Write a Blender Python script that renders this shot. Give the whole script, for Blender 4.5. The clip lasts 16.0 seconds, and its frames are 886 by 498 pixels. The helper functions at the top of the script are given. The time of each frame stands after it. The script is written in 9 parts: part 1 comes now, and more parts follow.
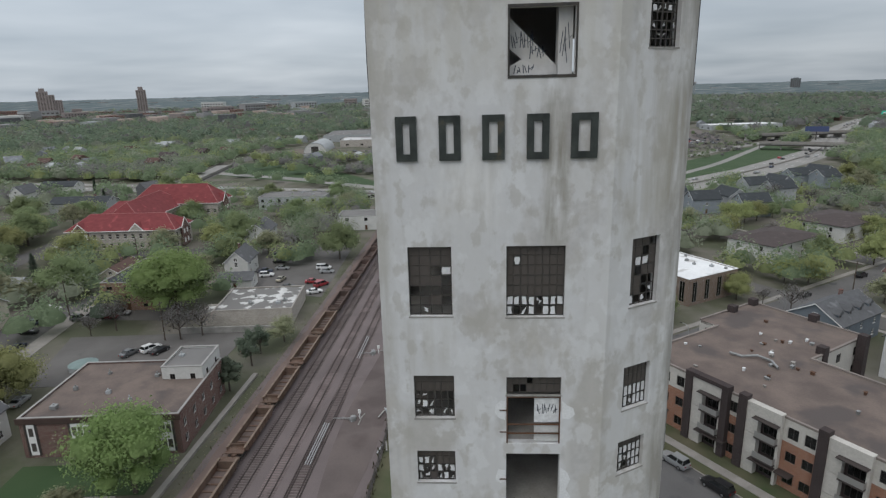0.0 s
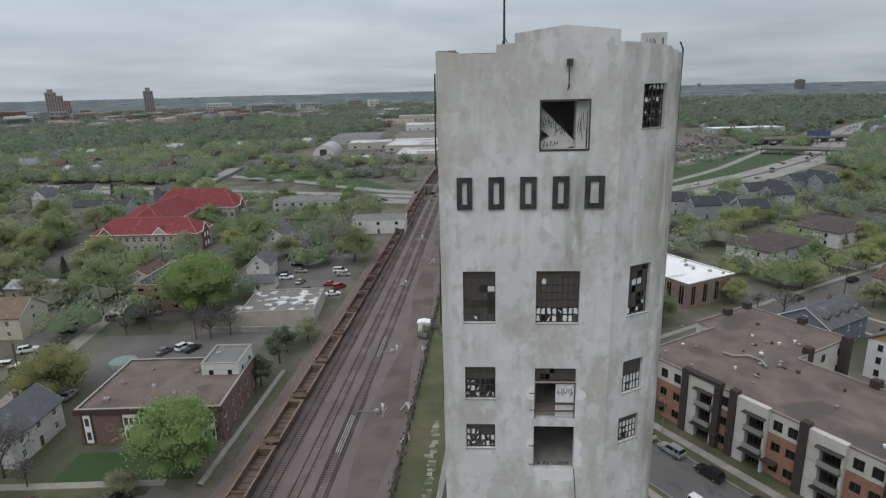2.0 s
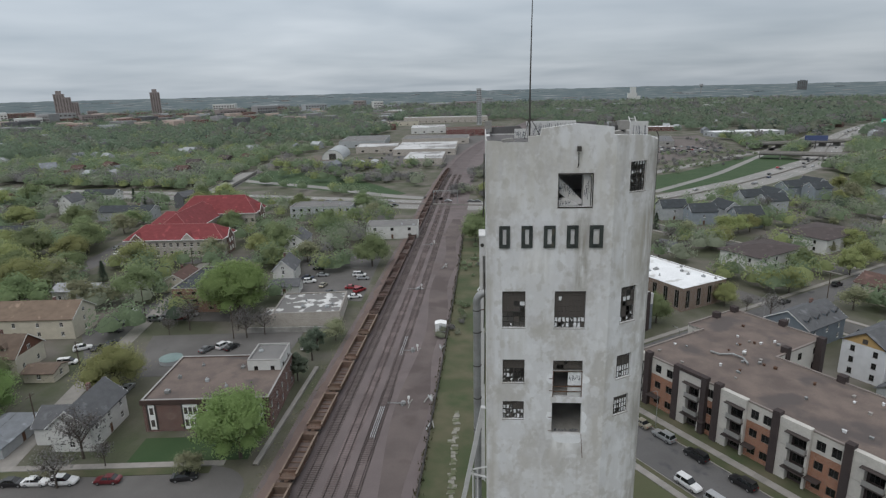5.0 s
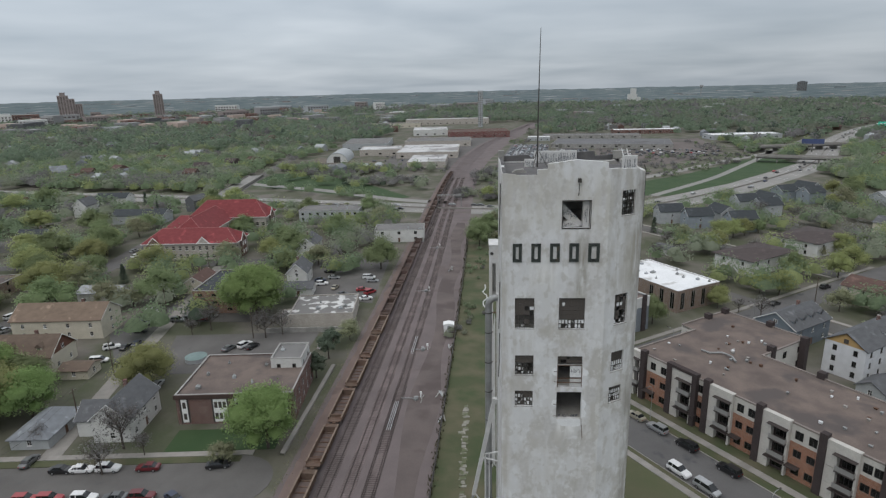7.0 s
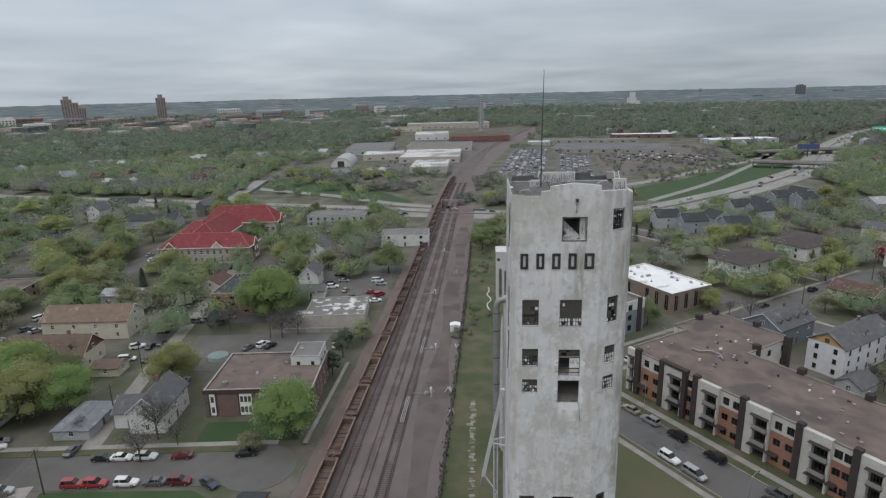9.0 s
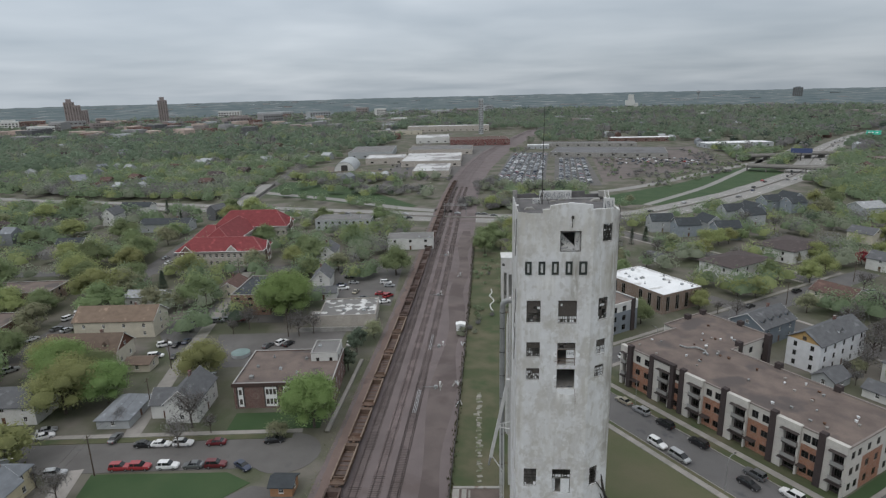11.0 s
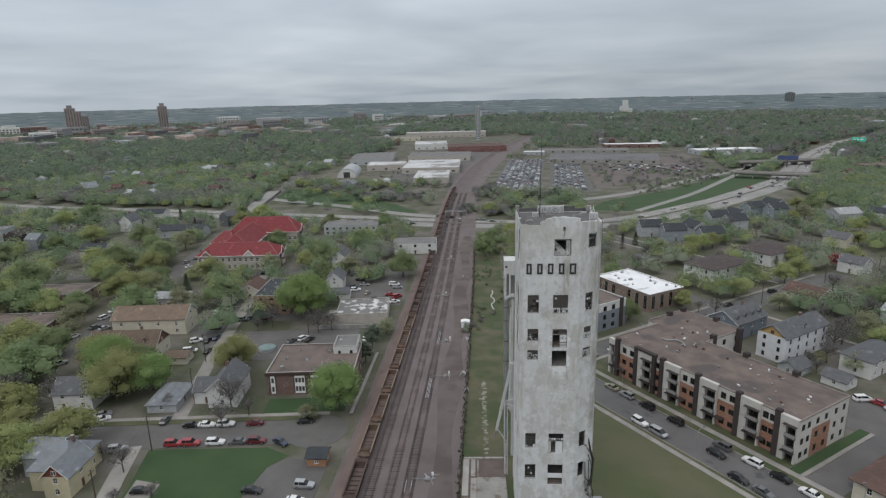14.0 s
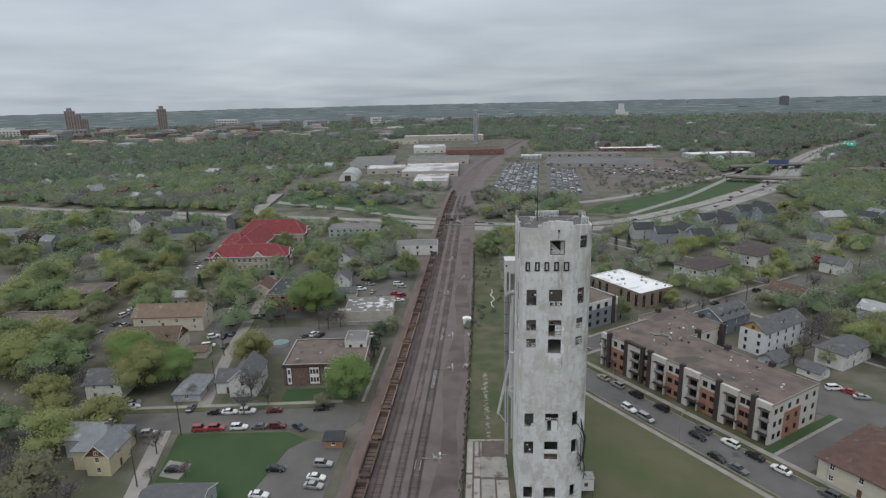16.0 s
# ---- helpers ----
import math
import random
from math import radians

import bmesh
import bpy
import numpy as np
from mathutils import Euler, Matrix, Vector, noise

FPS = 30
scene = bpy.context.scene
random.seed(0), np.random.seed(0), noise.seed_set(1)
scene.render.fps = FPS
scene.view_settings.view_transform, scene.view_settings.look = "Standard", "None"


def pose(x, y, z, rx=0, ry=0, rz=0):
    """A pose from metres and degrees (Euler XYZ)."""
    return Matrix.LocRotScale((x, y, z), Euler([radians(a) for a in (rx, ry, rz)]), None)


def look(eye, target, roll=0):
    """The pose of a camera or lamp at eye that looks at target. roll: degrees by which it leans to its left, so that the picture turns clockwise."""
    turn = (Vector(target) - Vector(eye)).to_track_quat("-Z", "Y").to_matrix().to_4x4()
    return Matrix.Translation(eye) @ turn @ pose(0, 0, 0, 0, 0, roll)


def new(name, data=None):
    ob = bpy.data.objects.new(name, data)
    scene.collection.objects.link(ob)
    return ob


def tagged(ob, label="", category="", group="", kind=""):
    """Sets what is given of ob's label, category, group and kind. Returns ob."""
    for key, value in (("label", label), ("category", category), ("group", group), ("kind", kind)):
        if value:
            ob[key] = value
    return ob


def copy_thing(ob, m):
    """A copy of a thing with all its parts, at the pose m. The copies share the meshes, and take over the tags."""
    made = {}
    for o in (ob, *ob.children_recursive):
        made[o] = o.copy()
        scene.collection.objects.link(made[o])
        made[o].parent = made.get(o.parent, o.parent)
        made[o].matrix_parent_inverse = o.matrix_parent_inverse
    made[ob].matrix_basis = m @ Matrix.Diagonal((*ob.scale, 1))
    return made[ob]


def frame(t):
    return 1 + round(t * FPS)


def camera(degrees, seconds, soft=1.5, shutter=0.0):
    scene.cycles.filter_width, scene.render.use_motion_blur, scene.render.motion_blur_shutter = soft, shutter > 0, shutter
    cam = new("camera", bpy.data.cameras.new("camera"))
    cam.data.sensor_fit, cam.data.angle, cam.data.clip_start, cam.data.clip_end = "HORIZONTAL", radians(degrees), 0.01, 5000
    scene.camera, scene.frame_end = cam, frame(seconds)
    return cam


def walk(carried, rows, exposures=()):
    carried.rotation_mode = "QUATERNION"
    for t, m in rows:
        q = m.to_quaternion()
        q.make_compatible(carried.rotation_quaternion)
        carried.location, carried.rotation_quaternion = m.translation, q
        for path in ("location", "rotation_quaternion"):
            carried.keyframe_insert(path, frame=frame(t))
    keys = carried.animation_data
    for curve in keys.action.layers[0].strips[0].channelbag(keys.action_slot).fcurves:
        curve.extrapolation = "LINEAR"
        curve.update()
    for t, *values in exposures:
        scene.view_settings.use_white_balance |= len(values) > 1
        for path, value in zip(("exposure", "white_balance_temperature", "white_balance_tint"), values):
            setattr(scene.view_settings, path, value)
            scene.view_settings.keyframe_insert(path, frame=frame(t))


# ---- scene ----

cam = camera(73.7, 16.0, 1.3)
PATH = [
    (0, (2.042, -25.943, 57.156), (1.681, -24.047, 56.633), -1.5),
    (0.5, (1.768, -28.139, 58.087), (1.404, -26.243, 57.564), -1.4),
    (1, (1.535, -30.453, 59.077), (1.167, -28.558, 58.555), -1.4),
    (1.5, (1.305, -32.768, 60.117), (0.935, -30.873, 59.595), -1.4),
    (2, (1.106, -35.11, 61.151), (0.734, -33.215, 60.628), -1.4),
    (2.5, (0.921, -37.483, 62.188), (0.546, -35.589, 61.665), -1.5),
    (3, (0.759, -39.866, 63.243), (0.382, -37.972, 62.719), -1.4),
    (3.5, (0.591, -42.185, 64.281), (0.213, -40.293, 63.756), -1.4),
    (4, (0.427, -44.466, 65.244), (0.048, -42.574, 64.72), -1.4),
    (6.5, (-0.187, -56.373, 70.484), (-0.567, -54.481, 69.959), -1.4),
    (7, (-0.259, -58.642, 71.348), (-0.64, -56.75, 70.824), -1.4),
    (7.5, (-0.335, -61.04, 72.242), (-0.716, -59.147, 71.72), -1.4),
    (8, (-0.392, -63.548, 73.167), (-0.773, -61.654, 72.647), -1.4),
    (8.5, (-0.422, -66.133, 74.072), (-0.803, -64.239, 73.554), -1.4),
    (9, (-0.402, -68.904, 74.953), (-0.783, -67.01, 74.437), -1.4),
    (11.5, (-0.405, -84.848, 80.45), (-0.781, -82.951, 79.94), -1.4),
    (12, (-0.398, -88.111, 81.275), (-0.772, -86.213, 80.769), -1.4),
    (12.5, (-0.365, -91.463, 82.174), (-0.738, -89.564, 81.669), -1.4),
    (13, (-0.313, -94.863, 83.107), (-0.683, -92.963, 82.605), -1.4),
    (13.5, (-0.279, -98.242, 84.038), (-0.646, -96.341, 83.537), -1.3),
    (14, (-0.246, -101.723, 84.959), (-0.611, -99.822, 84.459), -1.4),
    (14.5, (-0.206, -105.208, 85.856), (-0.569, -103.305, 85.358), -1.4),
    (15, (-0.179, -108.646, 86.697), (-0.539, -106.742, 86.2), -1.3),
    (15.5, (-0.11, -112.041, 87.451), (-0.468, -110.137, 86.956), -1.3),
    (16, (-0.065, -115.347, 88.04), (-0.42, -113.442, 87.547), -1.3),
]
walk(cam, [(t, look(eye, target, roll)) for t, eye, target, roll in PATH])

# ---- overcast daylight ----
world = bpy.data.worlds.new("overcast_sky")
scene.world = world
world.use_nodes = True
wt = world.node_tree
wt.nodes.clear()


def wn(kind, **kw):
    n = wt.nodes.new(kind)
    for k, v in kw.items():
        n.inputs[k].default_value = v
    return n


SUN_EL, SUN_AZ = radians(48), radians(200)
w_out = wt.nodes.new("ShaderNodeOutputWorld")
w_bg = wt.nodes.new("ShaderNodeBackground")
w_bg.inputs["Strength"].default_value = 1.0
w_sky = wt.nodes.new("ShaderNodeTexSky")
w_sky.sky_type = "NISHITA"
w_sky.sun_disc = False
w_sky.sun_elevation, w_sky.sun_rotation = SUN_EL, SUN_AZ
w_tc = wt.nodes.new("ShaderNodeTexCoord")
w_sep = wt.nodes.new("ShaderNodeSeparateXYZ")
wt.links.new(w_tc.outputs["Generated"], w_sep.inputs[0])


def wmath(op, a, b=None):
    n = wt.nodes.new("ShaderNodeMath")
    n.operation = op
    for i, v in enumerate((a, b)):
        if v is None:
            continue
        if isinstance(v, (int, float)):
            n.inputs[i].default_value = v
        else:
            wt.links.new(v, n.inputs[i])
    return n.outputs[0]


# cloud deck: the direction carried to a flat layer, so that the clouds crowd towards the horizon
w_up = wmath("MAXIMUM", w_sep.outputs["Z"], 0.0)
w_den = wmath("ADD", w_up, 0.10)
w_comb = wt.nodes.new("ShaderNodeCombineXYZ")
wt.links.new(wmath("DIVIDE", w_sep.outputs["X"], w_den), w_comb.inputs[0])
wt.links.new(wmath("DIVIDE", w_sep.outputs["Y"], w_den), w_comb.inputs[1])
w_n1 = wn("ShaderNodeTexNoise", Scale=0.5, Detail=3.5, Roughness=0.42, Distortion=0.35)
wt.links.new(w_comb.outputs[0], w_n1.inputs["Vector"])
w_n2 = wn("ShaderNodeTexNoise", Scale=1.4, Detail=3.0, Roughness=0.5)
wt.links.new(w_comb.outputs[0], w_n2.inputs["Vector"])
w_mixn = wmath("ADD", wmath("MULTIPLY", w_n1.outputs["Fac"], 0.82), wmath("MULTIPLY", w_n2.outputs["Fac"], 0.18))
w_ramp = wt.nodes.new("ShaderNodeValToRGB")
w_ramp.color_ramp.elements[0].position, w_ramp.color_ramp.elements[0].color = 0.33, (0.455, 0.525, 0.60, 1)
w_ramp.color_ramp.elements[1].position, w_ramp.color_ramp.elements[1].color = 0.68, (0.71, 0.775, 0.845, 1)
wt.links.new(w_mixn, w_ramp.inputs[0])
# an overcast dome brightens towards the zenith, and is a little warmer there
w_gain = wmath("ADD", wmath("ADD", 0.70, wmath("MULTIPLY", w_sep.outputs["X"], -0.17)), wmath("MULTIPLY", w_up, 1.38))
w_mul = wt.nodes.new("ShaderNodeMix")
w_mul.data_type, w_mul.blend_type = "RGBA", "MULTIPLY"
w_mul.inputs[0].default_value = 1.0
wt.links.new(w_ramp.outputs[0], w_mul.inputs[6])
w_hi = wt.nodes.new("ShaderNodeMapRange")
w_hi.interpolation_type = "SMOOTHSTEP"
w_hi.inputs[1].default_value, w_hi.inputs[2].default_value = 0.28, 0.75
wt.links.new(w_up, w_hi.inputs[0])
w_tone = wt.nodes.new("ShaderNodeMix")
w_tone.data_type = "RGBA"
w_tone.inputs[6].default_value, w_tone.inputs[7].default_value = (1, 1, 1, 1), (1.09, 1.0, 0.93, 1)
wt.links.new(w_hi.outputs[0], w_tone.inputs[0])
w_gt = wt.nodes.new("ShaderNodeMix")
w_gt.data_type, w_gt.blend_type = "RGBA", "MULTIPLY"
w_gt.inputs[0].default_value = 1.0
wt.links.new(w_tone.outputs[2], w_gt.inputs[6])
wt.links.new(w_gain, w_gt.inputs[7])
wt.links.new(w_gt.outputs[2], w_mul.inputs[7])
w_skyk = wt.nodes.new("ShaderNodeMix")
w_skyk.data_type, w_skyk.blend_type = "RGBA", "MULTIPLY"
w_skyk.inputs[0].default_value = 1.0
w_skyk.inputs[7].default_value = (0.08, 0.08, 0.08, 1)
wt.links.new(w_sky.outputs[0], w_skyk.inputs[6])
w_mix = wt.nodes.new("ShaderNodeMix")
w_mix.data_type = "RGBA"
w_mix.inputs[0].default_value = 0.93
wt.links.new(w_skyk.outputs[2], w_mix.inputs[6])
wt.links.new(w_mul.outputs[2], w_mix.inputs[7])
wt.links.new(w_mix.outputs[2], w_bg.inputs["Color"])
wt.links.new(w_bg.outputs[0], w_out.inputs[0])

sun = new("sun", bpy.data.lights.new("sun", "SUN"))
sun.data.energy, sun.data.angle, sun.data.color = 0.6, radians(25), (1.0, 0.97, 0.93)
sun.matrix_world = look((0, 0, 400), (0 - math.sin(SUN_AZ) * math.cos(SUN_EL), 0 - math.cos(SUN_AZ) * math.cos(SUN_EL), 400 - math.sin(SUN_EL)))
scene.view_settings.exposure = 0.0

# ---- materials ----
def mat(name, a, b, scale=1.0, rough=0.85, bump=0.15, fine=12.0, metal=0.0, rnd=0.0, stretch=(1, 1, 1), coords="Object", stain=None, stain_at=0.62, stain_scale=0.15, spec=0.3, streak=None, stain_soft=0.1):
    """A worn surface: two tones in a coarse and a fine noise, bump, stains, and a shift per object."""
    m = bpy.data.materials.new(name)
    m.use_nodes = True
    t = m.node_tree
    p = t.nodes["Principled BSDF"]
    L = t.links.new
    if coords == "World":
        co = t.nodes.new("ShaderNodeNewGeometry").outputs["Position"]
    else:
        co = t.nodes.new("ShaderNodeTexCoord").outputs["Object"]
    mp = t.nodes.new("ShaderNodeMapping")
    mp.inputs["Scale"].default_value = stretch
    L(co, mp.inputs[0])

    def noise_at(s, d=4.0, src=None):
        n = t.nodes.new("ShaderNodeTexNoise")
        n.inputs["Scale"].default_value, n.inputs["Detail"].default_value = s, d
        L(src or mp.outputs[0], n.inputs["Vector"])
        return n.outputs["Fac"]

    def ramp(src, lo, hi):
        r = t.nodes.new("ShaderNodeMapRange")
        r.inputs[1].default_value, r.inputs[2].default_value = lo, hi
        L(src, r.inputs[0])
        return r.outputs[0]

    def mix(fac, c1, c2, blend="MIX"):
        n = t.nodes.new("ShaderNodeMix")
        n.data_type, n.blend_type = "RGBA", blend
        for i, v in ((0, fac), (6, c1), (7, c2)):
            if hasattr(v, "is_linked"):
                L(v, n.inputs[i])
            elif i == 0:
                n.inputs[0].default_value = v
            else:
                n.inputs[i].default_value = (*v, 1)
        return n.outputs[2]

    coarse, grain = noise_at(scale), noise_at(scale * fine, 5.0)
    col = mix(ramp(coarse, 0.32, 0.68), a, b)
    col = mix(ramp(grain, 0.3, 0.7), mix(0.16, col, (0, 0, 0)), col)
    if stain:
        col = mix(ramp(noise_at(stain_scale, 6.0, co), stain_at, stain_at + stain_soft), col, stain)
    if streak:
        ms = t.nodes.new("ShaderNodeMapping")
        ms.inputs["Scale"].default_value = (1.1, 1.1, 0.045)
        L(co, ms.inputs[0])
        col = mix(ramp(noise_at(1.0, 5.0, ms.outputs[0]), 0.53, 0.70), col, streak)
    if rnd:
        oi = t.nodes.new("ShaderNodeObjectInfo")
        hs = t.nodes.new("ShaderNodeHueSaturation")
        L(col, hs.inputs["Color"])
        L(ramp_to(t, oi.outputs["Random"], 1 - rnd, 1 + rnd), hs.inputs["Value"])
        L(ramp_to(t, oi.outputs["Random"], 0.5 + rnd * 0.04, 0.5 - rnd * 0.04), hs.inputs["Hue"])
        col = hs.outputs[0]
    L(col, p.inputs["Base Color"])
    L(ramp_to(t, grain, max(rough - 0.12, 0.05), min(rough + 0.1, 1)), p.inputs["Roughness"])
    p.inputs["Metallic"].default_value = metal
    p.inputs["Specular IOR Level"].default_value = spec
    if bump:
        bu = t.nodes.new("ShaderNodeBump")
        bu.inputs["Strength"].default_value, bu.inputs["Distance"].default_value = bump, 0.05
        L(grain, bu.inputs["Height"])
        L(bu.outputs[0], p.inputs["Normal"])
    return m


def ramp_to(t, src, lo, hi):
    r = t.nodes.new("ShaderNodeMapRange")
    r.inputs[3].default_value, r.inputs[4].default_value = lo, hi
    t.links.new(src, r.inputs[0])
    return r.outputs[0]


def plain(name, c, rough=0.5, metal=0.0, spec=0.5):
    m = bpy.data.materials.new(name)
    m.use_nodes = True
    p = m.node_tree.nodes["Principled BSDF"]
    p.inputs["Base Color"].default_value = (*c, 1)
    p.inputs["Roughness"].default_value, p.inputs["Metallic"].default_value = rough, metal
    p.inputs["Specular IOR Level"].default_value = spec
    return m


def glass_mat(name, tint, body=0.35, rough=0.06, dirt=(0.10, 0.10, 0.095)):
    """Window glass: mostly see-through, some dirt, gloss by Fresnel."""
    m = bpy.data.materials.new(name)
    m.use_nodes = True
    t = m.node_tree
    t.nodes.clear()
    o, tr, gl, di = (t.nodes.new("ShaderNode" + k) for k in ("OutputMaterial", "BsdfTransparent", "BsdfGlossy", "BsdfDiffuse"))
    tr.inputs[0].default_value = (*tint, 1)
    gl.inputs["Roughness"].default_value = rough
    di.inputs[0].default_value = (*dirt, 1)
    a, b = t.nodes.new("ShaderNodeMixShader"), t.nodes.new("ShaderNodeMixShader")
    a.inputs[0].default_value = body
    fr = t.nodes.new("ShaderNodeFresnel")
    fr.inputs[0].default_value = 1.5
    t.links.new(tr.outputs[0], a.inputs[1])
    t.links.new(di.outputs[0], a.inputs[2])
    t.links.new(fr.outputs[0], b.inputs[0])
    t.links.new(a.outputs[0], b.inputs[1])
    t.links.new(gl.outputs[0], b.inputs[2])
    t.links.new(b.outputs[0], o.inputs[0])
    return m


CONCRETE = mat("whitewashed_concrete", (0.575, 0.572, 0.572), (0.505, 0.497, 0.487), 0.36, 0.9, 0.3, 7, stain=(0.475, 0.462, 0.44), stain_scale=0.34, stain_at=0.53, streak=(0.545, 0.54, 0.53))
CONCRETE_PATCH = mat("bare_repair_mortar", (0.62, 0.62, 0.61), (0.52, 0.52, 0.51), 0.8, 0.9, 0.3)
MORTAR_WHITE = mat("white_repair_mortar", (0.78, 0.79, 0.80), (0.70, 0.71, 0.72), 0.9, 0.9, 0.3)
CONCRETE_OLD = mat("grey_old_concrete", (0.36, 0.35, 0.33), (0.24, 0.235, 0.22), 0.5, 0.92, 0.3, stain=(0.15, 0.145, 0.13), stain_at=0.58)
CONCRETE_IN = mat("dim_interior_concrete", (0.42, 0.40, 0.375), (0.28, 0.27, 0.25), 0.6, 0.95, 0.3, stain=(0.14, 0.13, 0.12))
STEEL_DARK = mat("dark_steel_sash", (0.05, 0.05, 0.05), (0.085, 0.075, 0.065), 3, 0.6, 0.1, metal=0.3)
STEEL_RUST = mat("rusted_steel", (0.16, 0.085, 0.05), (0.10, 0.06, 0.045), 1.2, 0.85, 0.2, metal=0.2)
STEEL_GALV = mat("dull_galvanised_steel", (0.36, 0.37, 0.37), (0.27, 0.275, 0.27), 0.8, 0.55, 0.1, metal=0.5, stain=(0.17, 0.13, 0.10))
ROOF_TAR = mat("weathered_tar_roof", (0.085, 0.083, 0.085), (0.14, 0.135, 0.135), 0.3, 0.9, 0.2, stain=(0.20, 0.195, 0.19))
LETTER = mat("weathered_green_metal", (0.030, 0.036, 0.034), (0.065, 0.074, 0.069), 1.6, 0.6, 0.2, metal=0.2, stain=(0.10, 0.085, 0.06), stain_scale=1.2)
PANE_DIRTY = glass_mat("dirty_window_glass", (0.42, 0.40, 0.38), 0.6, 0.2, (0.135, 0.12, 0.112))
PANE = glass_mat("window_glass", (0.35, 0.37, 0.38), 0.12, 0.05)
PAPER = mat("whitened_pane", (0.78, 0.79, 0.80), (0.62, 0.63, 0.64), 5, 0.7, 0.05)
ASPHALT = mat("grey_asphalt", (0.138, 0.133, 0.132), (0.108, 0.104, 0.103), 0.12, 0.92, 0.25, 60, coords="World", stain=(0.075, 0.075, 0.078), stain_scale=0.25, stain_at=0.6)
ASPHALT_OLD = mat("pale_worn_asphalt", (0.142, 0.135, 0.130), (0.106, 0.100, 0.096), 0.12, 0.94, 0.25, 60, coords="World", stain=(0.10, 0.098, 0.095), stain_scale=0.3)
FREEWAY = mat("freeway_concrete", (0.29, 0.28, 0.265), (0.23, 0.225, 0.215), 0.03, 0.92, 0.1, 30, coords="World")
PAVING = mat("pale_concrete_paving", (0.31, 0.29, 0.268), (0.25, 0.235, 0.218), 0.4, 0.92, 0.2, 20, coords="World", rnd=0.10)
BALLAST = mat("brown_grey_ballast", (0.172, 0.142, 0.141), (0.132, 0.110, 0.109), 0.1, 0.96, 0.8, 90, coords="World", stain=(0.115, 0.092, 0.088), stain_scale=0.08, stain_at=0.57)
BALLAST_RED = mat("reddish_dirt_and_ballast", (0.19, 0.140, 0.125), (0.145, 0.108, 0.096), 0.15, 0.96, 0.7, 80, coords="World", stain=(0.085, 0.066, 0.058), stain_scale=0.1)
GRASS = mat("spring_grass", (0.052, 0.076, 0.032), (0.080, 0.084, 0.046), 0.12, 0.95, 0.5, 40, coords="World", stain=(0.130, 0.112, 0.075), stain_scale=0.11, stain_at=0.42, stain_soft=0.32)
LAWN = mat("mown_lawn", (0.036, 0.070, 0.027), (0.052, 0.084, 0.036), 0.1, 0.95, 0.5, 60, coords="World")
FIELD = mat("rough_dry_grass_field", (0.088, 0.096, 0.050), (0.122, 0.112, 0.070), 0.07, 0.95, 0.6, 60, coords="World", stain=(0.062, 0.085, 0.034), stain_scale=0.05, stain_at=0.42, stain_soft=0.28)
GROUND = mat("town_ground", (0.068, 0.082, 0.044), (0.105, 0.100, 0.074), 0.045, 0.96, 0.5, 40, coords="World", stain=(0.145, 0.132, 0.115), stain_scale=0.06, stain_at=0.44, stain_soft=0.2)
DIRT = mat("bare_soil", (0.17, 0.145, 0.115), (0.125, 0.105, 0.085), 0.3, 0.96, 0.5, 30, coords="World")
RAIL = mat("rail_steel", (0.060, 0.046, 0.044), (0.095, 0.078, 0.072), 2, 0.6, 0.05, metal=0.3)
TIE = mat("weathered_timber_tie", (0.125, 0.100, 0.094), (0.085, 0.068, 0.064), 2, 0.95, 0.4, rnd=0.4, stain=(0.170, 0.138, 0.133), stain_scale=0.16, stain_at=0.50)


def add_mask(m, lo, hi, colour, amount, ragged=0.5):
    """A ragged-edged mark of its own shape on a material, between two corners in the thing's own frame."""
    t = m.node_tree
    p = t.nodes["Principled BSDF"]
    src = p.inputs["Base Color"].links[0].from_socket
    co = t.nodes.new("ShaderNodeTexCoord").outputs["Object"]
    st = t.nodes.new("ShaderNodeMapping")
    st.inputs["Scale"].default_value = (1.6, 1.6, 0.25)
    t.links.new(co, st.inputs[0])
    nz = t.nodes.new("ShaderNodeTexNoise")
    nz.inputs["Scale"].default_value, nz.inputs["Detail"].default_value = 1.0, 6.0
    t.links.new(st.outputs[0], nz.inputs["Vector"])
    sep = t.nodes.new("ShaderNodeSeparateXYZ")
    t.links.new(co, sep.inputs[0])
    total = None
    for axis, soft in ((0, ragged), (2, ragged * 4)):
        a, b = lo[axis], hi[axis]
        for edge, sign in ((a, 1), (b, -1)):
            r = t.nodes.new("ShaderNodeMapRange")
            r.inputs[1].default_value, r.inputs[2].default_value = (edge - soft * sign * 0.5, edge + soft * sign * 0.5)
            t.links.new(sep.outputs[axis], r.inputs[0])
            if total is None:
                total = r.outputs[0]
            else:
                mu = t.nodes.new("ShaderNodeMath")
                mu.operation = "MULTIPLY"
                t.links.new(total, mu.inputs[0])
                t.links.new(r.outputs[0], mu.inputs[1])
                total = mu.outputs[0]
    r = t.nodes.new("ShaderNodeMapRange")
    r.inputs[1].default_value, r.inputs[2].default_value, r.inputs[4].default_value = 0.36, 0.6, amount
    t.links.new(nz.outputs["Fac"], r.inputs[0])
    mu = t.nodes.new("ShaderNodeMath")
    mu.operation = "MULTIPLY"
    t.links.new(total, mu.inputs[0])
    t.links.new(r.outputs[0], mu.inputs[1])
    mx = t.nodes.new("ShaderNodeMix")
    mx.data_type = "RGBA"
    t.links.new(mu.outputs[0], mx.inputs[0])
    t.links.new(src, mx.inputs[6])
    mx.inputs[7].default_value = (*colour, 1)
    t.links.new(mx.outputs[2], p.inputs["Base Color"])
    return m


